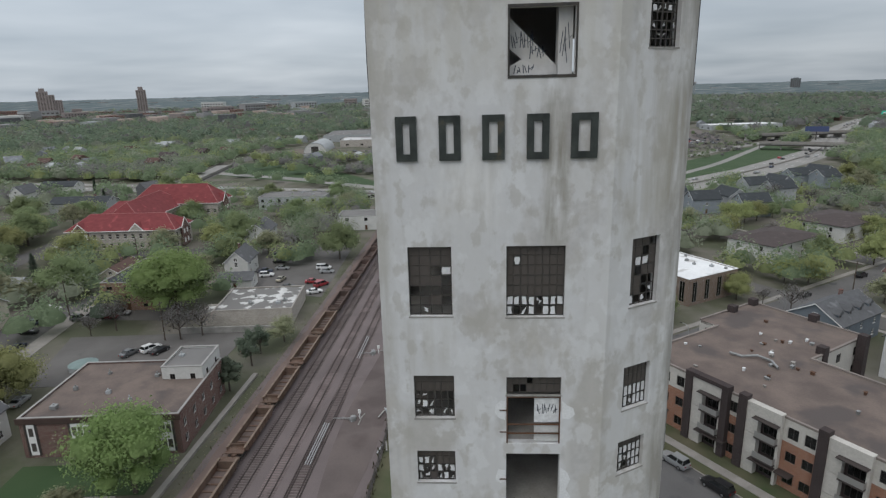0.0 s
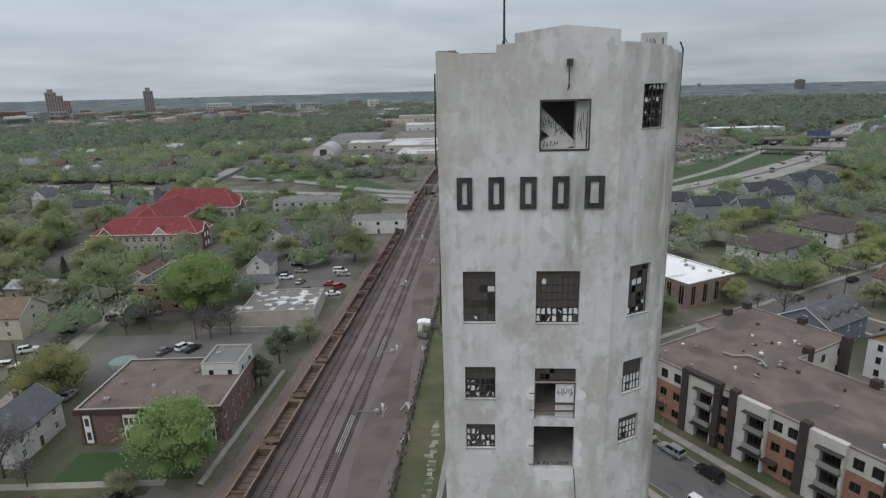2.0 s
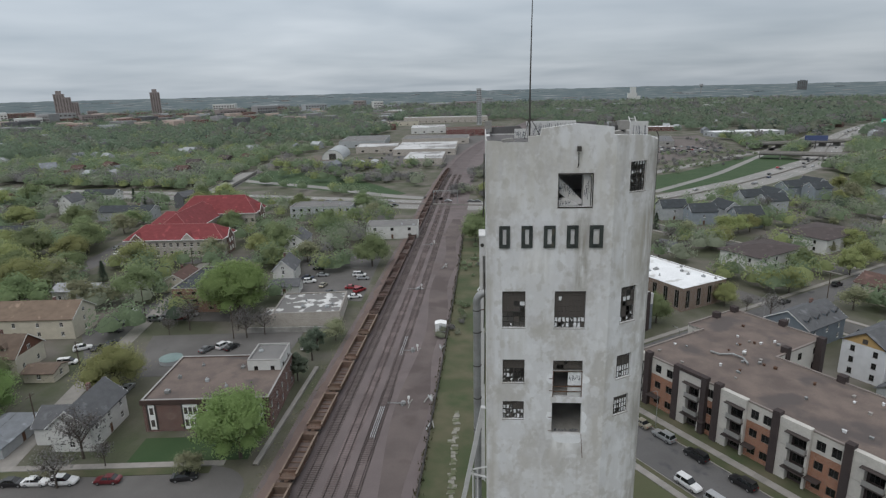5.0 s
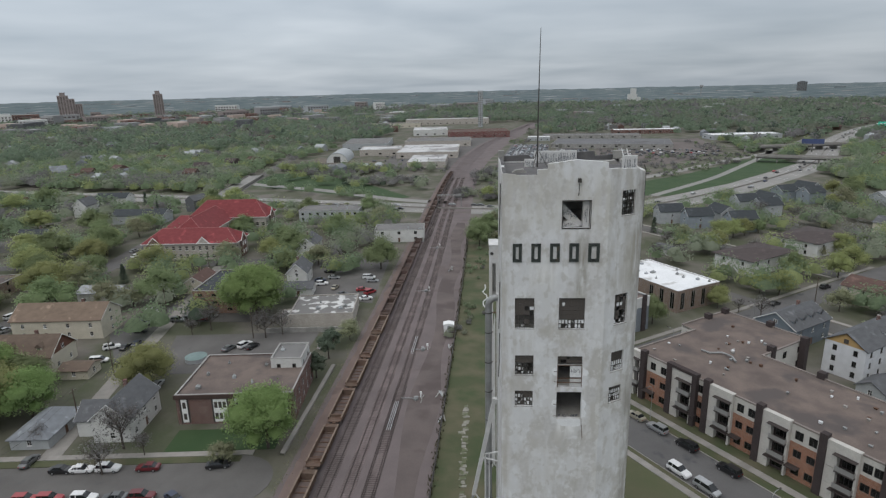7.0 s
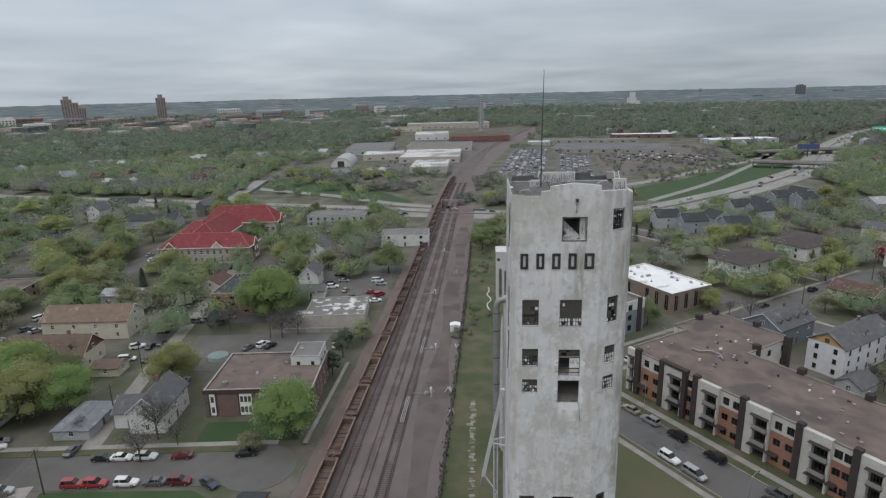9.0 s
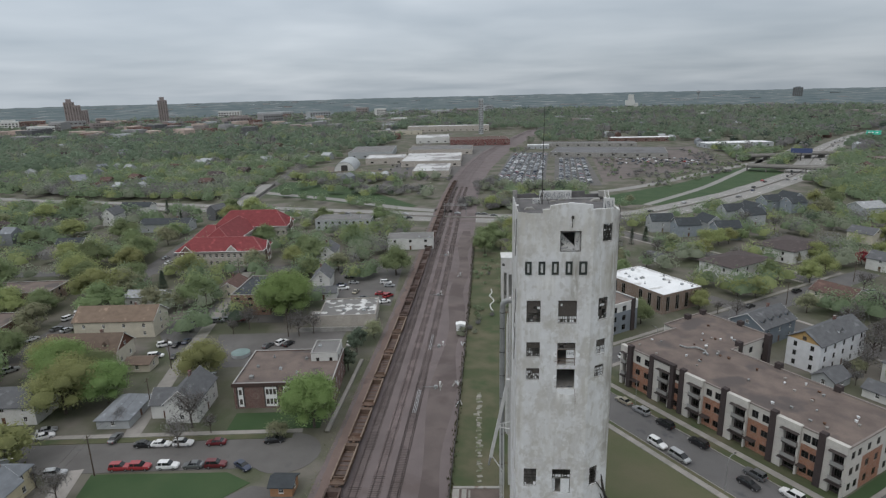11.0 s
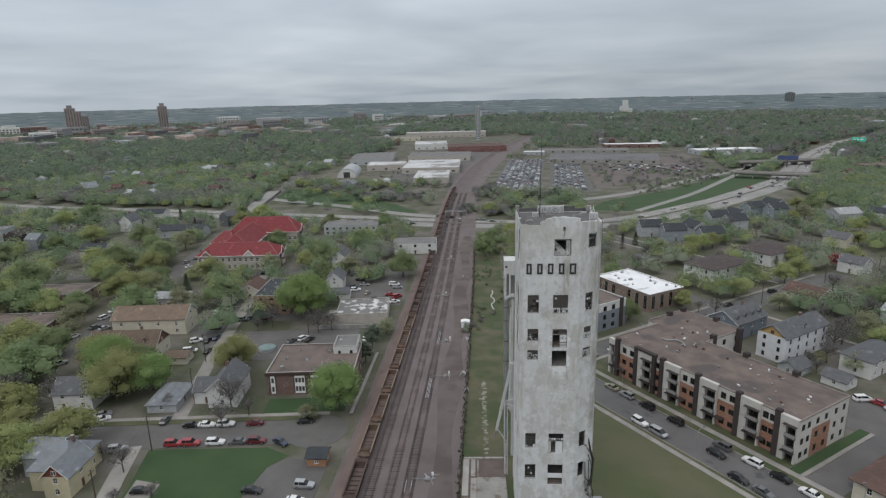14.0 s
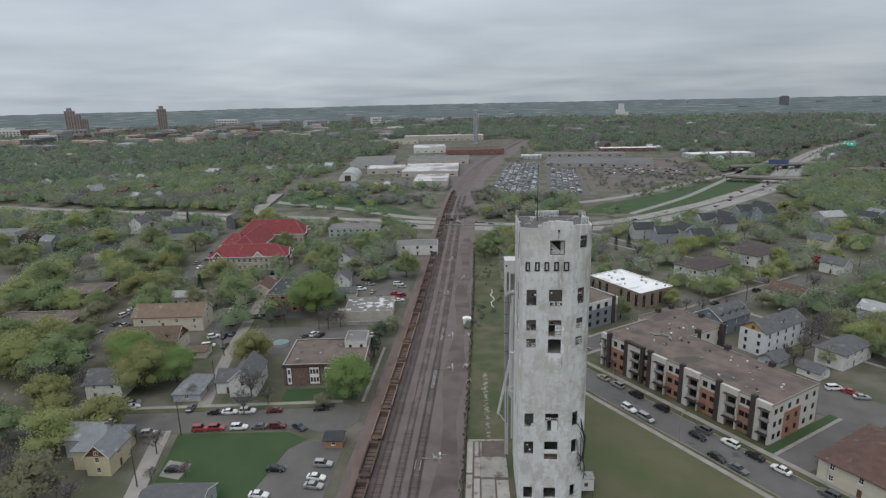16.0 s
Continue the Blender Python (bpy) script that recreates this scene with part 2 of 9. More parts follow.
def add_blotches(m, scale, lo, hi, colour, amount, stretch=(1, 1, 1), seed=0.0):
    """Patches with crisp ragged edges, as where paint has flaked or been made good."""
    t = m.node_tree
    p = t.nodes["Principled BSDF"]
    src = p.inputs["Base Color"].links[0].from_socket
    mp = t.nodes.new("ShaderNodeMapping")
    mp.inputs["Scale"].default_value = stretch
    mp.inputs["Location"].default_value = (seed, seed * 0.7, seed * 1.3)
    t.links.new(t.nodes.new("ShaderNodeTexCoord").outputs["Object"], mp.inputs[0])
    nz = t.nodes.new("ShaderNodeTexNoise")
    nz.inputs["Scale"].default_value, nz.inputs["Detail"].default_value, nz.inputs["Roughness"].default_value = scale, 5.0, 0.55
    t.links.new(mp.outputs[0], nz.inputs["Vector"])
    r = t.nodes.new("ShaderNodeMapRange")
    r.inputs[1].default_value, r.inputs[2].default_value, r.inputs[4].default_value = lo, hi, amount
    t.links.new(nz.outputs["Fac"], r.inputs[0])
    mx = t.nodes.new("ShaderNodeMix")
    mx.data_type = "RGBA"
    t.links.new(r.outputs[0], mx.inputs[0])
    t.links.new(src, mx.inputs[6])
    mx.inputs[7].default_value = (*colour, 1)
    t.links.new(mx.outputs[2], p.inputs["Base Color"])


TOWER_WALL = CONCRETE.copy()
TOWER_WALL.name = "stained_tower_concrete"
add_blotches(TOWER_WALL, 0.36, 0.47, 0.56, (0.44, 0.425, 0.395), 0.55, (1, 1, 0.8))
add_blotches(TOWER_WALL, 0.34, 0.46, 0.53, (0.64, 0.65, 0.665), 0.6, (1, 1, 0.7), 7.3)
add_blotches(TOWER_WALL, 0.9, 0.53, 0.59, (0.68, 0.69, 0.70), 0.45, (1, 1, 0.8), 23.0)
add_blotches(TOWER_WALL, 1.1, 0.56, 0.62, (0.41, 0.395, 0.365), 0.5, (1, 1, 0.7), 3.1)
add_blotches(TOWER_WALL, 1.3, 0.58, 0.72, (0.36, 0.34, 0.30), 0.3, (1, 1, 0.06), 11.0)
# the right corner and left edge are darker over most of their height
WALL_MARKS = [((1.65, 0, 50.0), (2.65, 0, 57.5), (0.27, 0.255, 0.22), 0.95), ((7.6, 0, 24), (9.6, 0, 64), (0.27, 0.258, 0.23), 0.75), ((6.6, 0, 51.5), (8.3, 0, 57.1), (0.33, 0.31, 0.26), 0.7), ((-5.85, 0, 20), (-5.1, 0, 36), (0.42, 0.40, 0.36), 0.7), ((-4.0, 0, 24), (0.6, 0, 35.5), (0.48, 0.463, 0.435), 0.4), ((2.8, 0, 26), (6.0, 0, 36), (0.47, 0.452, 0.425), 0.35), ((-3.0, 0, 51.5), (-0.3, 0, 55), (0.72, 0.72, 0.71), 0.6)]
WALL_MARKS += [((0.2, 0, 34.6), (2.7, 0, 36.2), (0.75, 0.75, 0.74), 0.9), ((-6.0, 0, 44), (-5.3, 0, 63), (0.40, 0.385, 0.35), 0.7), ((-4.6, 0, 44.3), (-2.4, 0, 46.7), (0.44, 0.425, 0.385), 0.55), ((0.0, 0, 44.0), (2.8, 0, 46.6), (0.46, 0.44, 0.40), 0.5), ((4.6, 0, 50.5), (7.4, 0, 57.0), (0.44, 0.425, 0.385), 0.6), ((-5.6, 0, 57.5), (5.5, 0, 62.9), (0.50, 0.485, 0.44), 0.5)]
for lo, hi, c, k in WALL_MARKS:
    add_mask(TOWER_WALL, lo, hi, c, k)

# ---- building helpers ----
def part(name, bm, material, parent=None, label=""):
    me = bpy.data.meshes.new(name)
    bm.to_mesh(me)
    bm.free()
    me.materials.append(material)
    ob = new(name, me)
    if parent is not None:
        ob.parent = parent
    if label:
        ob["label"] = label
    return ob


def share(name, mesh, m, parent=None):
    ob = new(name, mesh)
    ob.parent = parent
    ob.matrix_basis = m
    return ob


def thing(name, m, label, category, group="", kind=""):
    ob = new(name)
    ob.matrix_basis = m
    return tagged(ob, label, category, group, kind)


BOX_F = ((0, 3, 2, 1), (4, 5, 6, 7), (0, 1, 5, 4), (1, 2, 6, 5), (2, 3, 7, 6), (3, 0, 4, 7))


def box(bm, x0, y0, z0, x1, y1, z1, m=None):
    c = [(x0, y0, z0), (x1, y0, z0), (x1, y1, z0), (x0, y1, z0), (x0, y0, z1), (x1, y0, z1), (x1, y1, z1), (x0, y1, z1)]
    v = [bm.verts.new(m @ Vector(p) if m else p) for p in c]
    for f in BOX_F:
        bm.faces.new([v[i] for i in f])
    return v


def slab(bm, pts, z0, z1, m=None):
    """A prism over an anticlockwise outline."""
    lo = [bm.verts.new(m @ Vector((x, y, z0)) if m else (x, y, z0)) for x, y in pts]
    hi = [bm.verts.new(m @ Vector((x, y, z1)) if m else (x, y, z1)) for x, y in pts]
    bm.faces.new(hi)
    bm.faces.new(lo[::-1])
    n = len(pts)
    for i in range(n):
        bm.faces.new((lo[i], lo[(i + 1) % n], hi[(i + 1) % n], hi[i]))


def extrude(bm, pts, y0, y1, m=None):
    """A prism of an outline in x and z, from y0 to y1."""
    a = [bm.verts.new(m @ Vector((x, y0, z)) if m else (x, y0, z)) for x, z in pts]
    b = [bm.verts.new(m @ Vector((x, y1, z)) if m else (x, y1, z)) for x, z in pts]
    bm.faces.new(a)
    bm.faces.new(b[::-1])
    n = len(pts)
    for i in range(n):
        bm.faces.new((a[(i + 1) % n], a[i], b[i], b[(i + 1) % n]))


def tube(bm, p, q, r, r2=None, n=8, caps=True):
    p, q = Vector(p), Vector(q)
    r2 = r if r2 is None else r2
    w = (q - p).normalized()
    u = w.orthogonal().normalized()
    v = w.cross(u)
    ring = lambda c, k: [bm.verts.new(c + (u * math.cos(6.28319 * i / n) + v * math.sin(6.28319 * i / n)) * k) for i in range(n)]
    a, b = ring(p, r), ring(q, r2)
    for i in range(n):
        bm.faces.new((a[i], a[(i + 1) % n], b[(i + 1) % n], b[i]))
    if caps:
        bm.faces.new(a[::-1])
        bm.faces.new(b)


def pipe(bm, pts, r, n=10):
    """A pipe through points, its joints closed by mitred rings."""
    pts = [Vector(p) for p in pts]
    rings, u = [], None
    for i, p in enumerate(pts):
        d = (pts[min(i + 1, len(pts) - 1)] - pts[max(i - 1, 0)]).normalized()
        u = d.orthogonal().normalized() if u is None else (u - d * u.dot(d)).normalized()
        v = d.cross(u)
        rings.append([bm.verts.new(p + (u * math.cos(6.28319 * k / n) + v * math.sin(6.28319 * k / n)) * r) for k in range(n)])
    for a, b in zip(rings, rings[1:]):
        for k in range(n):
            bm.faces.new((a[k], a[(k + 1) % n], b[(k + 1) % n], b[k]))
    bm.faces.new(rings[0][::-1])
    bm.faces.new(rings[-1])


def wall(bm, u0, u1, z0, z1, thick, holes, m):
    """A wall along x in the frame m, its outer side at y = 0, with openings (u0, u1, z0, z1) through it; one connected skin."""
    us = sorted({u for u in (u0, u1, *(k for h in holes for k in h[:2])) if u0 <= u <= u1})
    zs = sorted({z for z in (z0, z1, *(k for h in holes for k in h[2:])) if z0 <= z <= z1})
    nu, nz = len(us) - 1, len(zs) - 1
    full = [[not any(h[0] < (us[i] + us[i + 1]) / 2 < h[1] and h[2] < (zs[j] + zs[j + 1]) / 2 < h[3] for h in holes) for j in range(nz)] for i in range(nu)]
    made = {}

    def vert(i, j, k):
        if (i, j, k) not in made:
            made[(i, j, k)] = bm.verts.new(m @ Vector((us[i], thick if k else 0.0, zs[j])))
        return made[(i, j, k)]

    for i in range(nu):
        for j in range(nz):
            if not full[i][j]:
                continue
            bm.faces.new([vert(i, j, 0), vert(i + 1, j, 0), vert(i + 1, j + 1, 0), vert(i, j + 1, 0)])
            bm.faces.new([vert(i, j, 1), vert(i, j + 1, 1), vert(i + 1, j + 1, 1), vert(i + 1, j, 1)])
            if i == 0 or not full[i - 1][j]:
                bm.faces.new([vert(i, j, 1), vert(i, j, 0), vert(i, j + 1, 0), vert(i, j + 1, 1)])
            if i == nu - 1 or not full[i + 1][j]:
                bm.faces.new([vert(i + 1, j, 0), vert(i + 1, j, 1), vert(i + 1, j + 1, 1), vert(i + 1, j + 1, 0)])
            if j == 0 or not full[i][j - 1]:
                bm.faces.new([vert(i, j, 1), vert(i + 1, j, 1), vert(i + 1, j, 0), vert(i, j, 0)])
            if j == nz - 1 or not full[i][j + 1]:
                bm.faces.new([vert(i, j + 1, 0), vert(i + 1, j + 1, 0), vert(i + 1, j + 1, 1), vert(i, j + 1, 1)])


def window(parent, m, u0, u1, z0, z1, frame_mat, glass, cols=2, rows=1, depth=0.08, sill=None, name="window"):
    """A window in an opening: frame with bars, panes behind, and a sill where one shows."""
    bm = bmesh.new()
    f = min(0.07, (u1 - u0) * 0.12)
    y0, y1 = depth, depth + 0.06
    us = [u0 + (u1 - u0) * i / cols for i in range(cols + 1)]
    zs = [z0 + (z1 - z0) * i / rows for i in range(rows + 1)]
    lights = []
    for i in range(cols):
        for j in range(rows):
            lights.append((us[i] + (f if i == 0 else f * 0.4), us[i + 1] - (f if i == cols - 1 else f * 0.4), zs[j] + (f if j == 0 else f * 0.4), zs[j + 1] - (f if j == rows - 1 else f * 0.4)))
    wall(bm, u0, u1, z0, z1, y1 - y0, lights, m @ pose(0, y0, 0))
    if sill:
        box(bm, u0 - 0.06, -0.07, z0 - 0.09, u1 + 0.06, y0, z0, m)
    w = part(name, bm, frame_mat, parent)
    bm = bmesh.new()
    box(bm, u0 + f, y0 + 0.025, z0 + f, u1 - f, y0 + 0.035, z1 - f, m)
    g = part("pane", bm, glass, w)
    g.visible_shadow = False
    return w

# ---- ground, railway bed, streets ----
def far_rise(x, y):
    d = math.hypot(x, y)
    k = min(max((d - 2300) / 2300, 0), 1)
    return k * k * (3 - 2 * k) * (36 + 2.5 * noise.noise(Vector((x / 900, y / 900, 3)))) 


bm = bmesh.new()
rads = [0, 60, 150, 300, 500, 800, 1200, 1700, 2300, 2700, 3100, 3500, 3900, 4300, 4600, 4850]
NA = 120
rows_v = []
for r in rads:
    rows_v.append([bm.verts.new((r * math.cos(6.283185 * k / NA), r * math.sin(6.283185 * k / NA), far_rise(r * math.cos(6.283185 * k / NA), r * math.sin(6.283185 * k / NA)) - 0.02)) for k in range(NA)] if r else [bm.verts.new((0, 0, -0.02))])
for i in range(1, len(rads)):
    for k in range(NA):
        a, b = rows_v[i][k], rows_v[i][(k + 1) % NA]
        if i == 1:
            bm.faces.new((rows_v[0][0], a, b))
        else:
            bm.faces.new((rows_v[i - 1][k], a, b, rows_v[i - 1][(k + 1) % NA]))
tagged(part("ground", bm, GROUND), "town ground of patchy spring grass and soil", "ground", kind="structure")

RAIL_FIT = np.polyfit([y / 1000 for y in (-60, 0, 41, 84, 137, 173, 220, 304, 406, 500, 578, 660, 739, 850, 960, 1127)], [-35, -41.5, -46.6, -51.4, -57.1, -61.3, -67.5, -77.4, -88.9, -96, -99, -99, -96, -89, -80, -64], 6)


def rail_x(y, off=0.0):
    return float(np.polyval(RAIL_FIT, y / 1000)) + off


def rail_dir(y):
    """The heading of the railway at y, in degrees from +y to the left."""
    return math.degrees(math.atan2(-(rail_x(y + 1) - rail_x(y - 1)), 2))


def ribbon(bm, pts_l, pts_r, z, thick=0.0):
    a = [bm.verts.new((x, y, z)) for x, y in pts_l]
    b = [bm.verts.new((x, y, z)) for x, y in pts_r]
    for i in range(len(a) - 1):
        bm.faces.new((a[i], b[i], b[i + 1], a[i + 1]))
    if thick:
        for row, flip in ((a, 1), (b, 0)):
            lo = [bm.verts.new((v.co.x, v.co.y, z - thick)) for v in row]
            for i in range(len(row) - 1):
                q = (row[i], row[i + 1], lo[i + 1], lo[i])
                bm.faces.new(q if flip else q[::-1])


def road(name, pts, width, material, z, label, category="road", thick=0.06):
    """A strip along a line of points."""
    P = [Vector(p) for p in pts]
    l, r = [], []
    for i, p in enumerate(P):
        d = (P[min(i + 1, len(P) - 1)] - P[max(i - 1, 0)]).normalized()
        n = Vector((-d.y, d.x))
        l.append(p + n * width / 2)
        r.append(p - n * width / 2)
    bm = bmesh.new()
    ribbon(bm, l, r, z, thick)
    return tagged(part(name, bm, material), label, category, kind="structure")


def patch(name, pts, material, z, label, category="ground"):
    bm = bmesh.new()
    slab(bm, pts, z - 0.06, z)
    return tagged(part(name, bm, material), label, category, kind="structure")


def off_pts(off, y0, y1, step=20):
    ys = np.arange(y0, y1 + 0.1, step)
    return [(rail_x(y, off), y) for y in ys]


bm = bmesh.new()
ribbon(bm, [(rail_x(y, -5.6 + 0.8 * noise.noise(Vector((y / 9, 3, 0)))), y) for y in np.arange(-160, 1180.1, 20)], [(x + 6 * min(max((y - 420) / 200, 0), 1), y) for x, y in off_pts(23.6, -160, 1180)], 0.05, 0.1)
tagged(part("railway_bed", bm, BALLAST), "wide brown-grey gravel railway bed", "railway bed", kind="structure")
bm = bmesh.new()
rag = lambda y, k: noise.noise(Vector((y / 7, k, 0))) + 0.5 * noise.noise(Vector((y / 2.3, k, 4)))
ribbon(bm, [(rail_x(y, -4.3 + 0.9 * rag(y, 1)), y) for y in range(-160, 420, 2)], [(rail_x(y, -1.9 + 0.4 * rag(y, 2)), y) for y in range(-160, 420, 2)], 0.075, 0.03)
tagged(part("railway_verge", bm, BALLAST_RED), "reddish dirt verge beside the railway cars", "railway bed", kind="structure")
bm = bmesh.new()
ribbon(bm, [(rail_x(y, 16.0 + 1.2 * math.sin(y / 13)), y) for y in range(-100, 260, 6)], [(rail_x(y, 21.5 + 0.9 * math.sin(y / 9 + 1)), y) for y in range(-100, 260, 6)], 0.075, 0.03)
tagged(part("service_track", bm, mat("dark_cinder_track", (0.112, 0.092, 0.088), (0.150, 0.122, 0.115), 0.12, 0.96, 0.6, 60, coords="World", stain=(0.090, 0.072, 0.069), stain_scale=0.09, stain_at=0.5)), "dark cinder service track beside the rails", "track", kind="structure")
bm = bmesh.new()
ribbon(bm, off_pts(23.7, -100, 250), [(x + 13.5, y) for x, y in off_pts(23.7, -100, 250)], 0.02, 0.03)
tagged(part("grass_strip", bm, GRASS), "rough green grass strip beside the tower", "grass", kind="structure")

# tracks: two rails and timber ties each
RAIL_PROFILE = ((-0.075, 0), (0.075, 0), (0.075, 0.02), (0.02, 0.05), (0.02, 0.11), (0.036, 0.12), (0.036, 0.16), (-0.036, 0.16), (-0.036, 0.12), (-0.02, 0.11), (-0.02, 0.05), (-0.075, 0.02))


def rail_sweep(bm, off, y0, y1, z, step=12):
    ys = np.arange(y0, y1 + 0.1, step)
    rings = [[bm.verts.new((rail_x(y, off) + px, y, z + pz)) for px, pz in RAIL_PROFILE] for y in ys]
    n = len(RAIL_PROFILE)
    for a, b in zip(rings, rings[1:]):
        for k in range(n):
            bm.faces.new((a[k], a[(k + 1) % n], b[(k + 1) % n], b[k]))


TRACK_OFFS = ((0.0, -150, 1160), (3.6, -150, 1160), (8.0, -150, 1160), (12.1, -150, 640))
bm = bmesh.new()
box(bm, -1.3, -0.12, 0, 1.3, 0.12, 0.15)
tie_mesh = bpy.data.meshes.new("tie")
bm.to_mesh(tie_mesh)
bm.free()
tie_mesh.materials.append(TIE)
tracks = []
for off, y0, y1 in TRACK_OFFS:
    tr = thing("railway_track", Matrix(), "rusty railway track on weathered timber ties", "track", "railway tracks", "structure")
    tracks.append((tr, off, y0, y1))
    for side in (-0.7525, 0.7525):
        bm = bmesh.new()
        rail_sweep(bm, off + side, y0, y1, 0.11)
        part("rail", bm, RAIL, tr)
    if off == 12.1:
        # second pair of rails laid beside the running rails
        for side in (-1.12, 1.18):
            bm = bmesh.new()
            rail_sweep(bm, off + side, -110, 76, 0.11)
            part("guard_rail", bm, RAIL, tr)
    bm = bmesh.new()
    # past the near stretch the ties are one part
    for y in np.arange(y0, min(y1, 420), 0.62):
        if not (-8 <= y < 24 and off in (3.6, 8.0, 12.1)):
            box(bm, -1.3, -0.12, 0, 1.3, 0.12, 0.15, pose(rail_x(y, off), y, -0.045, 0, 0, rail_dir(y)))
    tagged(part("ties", bm, TIE, tr), kind="stuff")

# streets beside the tower: the frame of the street by the apartment block
RO, RE, RN = Vector((38.5, 25.4)), Vector((0.657, -0.754)), Vector((0.754, 0.657))
R_DEG = math.degrees(math.atan2(RE.y, RE.x))


def rs(s, n):
    """The place s along and n across the apartment street."""
    p = RO + RE * s + RN * n
    return (p.x, p.y)


patch("grass_field", [rs(-46, -2.6), rs(-46, -18), (9, 20), (11, -90), rs(120, -40), rs(120, -2.6)][::-1], FIELD, 0.03, "rough field of dry and green grass", "grass")
road("street", [rs(-75, 5.25), rs(140, 5.25)], 10.5, ASPHALT, 0.05, "grey asphalt street with parked cars")
for n0, n1 in ((-0.15, 0.0), (10.5, 10.65)):
    for s0, s1 in ((-70, 140),):
        bm = bmesh.new()
        slab(bm, [rs(s0, n0), rs(s1, n0), rs(s1, n1), rs(s0, n1)], 0, 0.17)
        tagged(part("kerb", bm, PAVING), "pale concrete kerb", "kerb", kind="structure")
patch("verge", [rs(-70, -1.15), rs(140, -1.15), rs(140, -0.16), rs(-70, -0.16)], GRASS, 0.14, "narrow grass verge along the kerb", "grass")
patch("verge", [rs(-70, 10.66), rs(140, 10.66), rs(140, 12.7), rs(-70, 12.7)], GRASS, 0.14, "narrow grass verge along the kerb", "grass")
patch("verge", [rs(-56, 14.6), rs(7, 14.6), rs(7, 18), rs(-56, 18)], GRASS, 0.10, "planted strip before the apartment block", "grass")


def pavement(pts_of, s0, s1, n0, n1, step=2.2, near=(-40, 60)):
    """A pavement of concrete flags with open joints."""
    bm = bmesh.new()
    slab(bm, [pts_of(s0, n0), pts_of(s1, n0), pts_of(s1, n1), pts_of(s0, n1)], 0, 0.135)
    pv = tagged(part("pavement", bm, CONCRETE_OLD), "pale concrete pavement of square flags", "pavement", kind="structure")
    s = s0
    while s < s1 - 0.1:
        bm = bmesh.new()
        e = min(s + step, s1) - 0.03
        slab(bm, [pts_of(s, n0), pts_of(e, n0), pts_of(e, n1), pts_of(s, n1)], 0.12, 0.155)
        part("paving_flag", bm, PAVING, pv)
        s += step
    return pv


pavement(rs, -46, 100, -2.7, -1.2)
pavement(rs, -60, 30, 12.8, 14.5)

# left side: the frame of the cross street
LO, LE, LN = Vector((-80.0, 24.3)), Vector((0.978, 0.207)), Vector((-0.207, 0.978))
L_DEG = math.degrees(math.atan2(LE.y, LE.x))


def ls(s, n):
    p = LO + LE * s + LN * n
    return (p.x, p.y)


road("street", [ls(-190, 0), ls(22, 0.6)], 11.5, ASPHALT_OLD, 0.05, "worn asphalt street ending by the railway")
bm = bmesh.new()
slab(bm, [(ls(20 + 8 * math.cos(a), 0.5 + 8 * math.sin(a))) for a in np.linspace(0, 6.283, 25)[:-1]], 0, 0.055)
tagged(part("turning_circle", bm, ASPHALT_OLD), "worn asphalt turning circle at the street's end", "road", kind="structure")
pavement(ls, -150, 22, 8.6, 10.2)
patch("lawn", [ls(3, 10.4), ls(26, 10.4), ls(26, 18.5), ls(3, 18.5)], LAWN, 0.06, "mown lawn before the brick apartment house", "grass")
patch("verge", [ls(-150, 6.4), ls(20, 6.4), ls(20, 8.5), ls(-150, 8.5)], GRASS, 0.10, "grass verge along the street", "grass")
patch("lawn", [(-99.5, 14.2), (-70, 19.8), (-63.2, 17.2), (-66.3, 12), (-67.2, -8), (-68, -34), (-82.5, -34), (-91.2, -9)][::-1], LAWN, 0.06, "bright green mown lawn by the street", "grass")
patch("parking_lot", [(-66.2, 12), (-62.6, 16.4), (-52.3, 16.5), (-46.5, -34), (-67.8, -34), (-67.1, -8)][::-1], ASPHALT_OLD, 0.05, "pale asphalt parking lot", "parking lot")
road("alley", [(-95, 28), (-101.2, 28.8), (-114.8, 69.2), (-128.4, 117), (-139, 150), (-146, 172)], 4.2, PAVING, 0.06, "pale concrete alley", "alley")
patch("parking_pad", [(-92.8, -3.6), (-87.2, -4.2), (-87.8, 2.2), (-94.4, 2.8)], PAVING, 0.1, "pale concrete parking pad beside the lawn", "paving")
road("alley", [(-104.6, 15), (-99.5, 2), (-94.5, -10), (-86, -36)], 4.2, PAVING, 0.06, "pale concrete alley", "alley")
patch("parking_lot", [(-121, 72), (-113, 72), (-127, 116), (-139, 112), (-136, 88)], ASPHALT, 0.04, "dark asphalt parking lot behind the houses", "parking lot")
patch("parking_lot", [ls(-14, 46), ls(22, 46), ls(24, 72), ls(-20, 72)], ASPHALT_OLD, 0.04, "worn asphalt parking lot behind the brick building", "parking lot")
patch("parking_lot", [(-94, 128), (-63, 126), (-73, 186), (-108, 176)], ASPHALT_OLD, 0.04, "worn asphalt yard with parked cars", "parking lot")
patch("parking_lot", [(-130, 100), (-97, 104), (-104, 118), (-128, 150), (-140, 148)], ASPHALT_OLD, 0.035, "asphalt lot by the brick building", "parking lot")
road("street", [(-330, 128), (-213, 152), (-148, 164), (-108, 176)], 8, ASPHALT, 0.06, "asphalt street before the red-roofed building")
road("street", [(-168, 60), (-190, 150), (-218, 261), (-240, 348), (-262, 430), (-290, 540)], 9, ASPHALT_OLD, 0.055, "asphalt street leading to the overpass")

# ---- the concrete elevator tower ----
T7 = pose(0, 0, 0, 0, 0, 7.5)


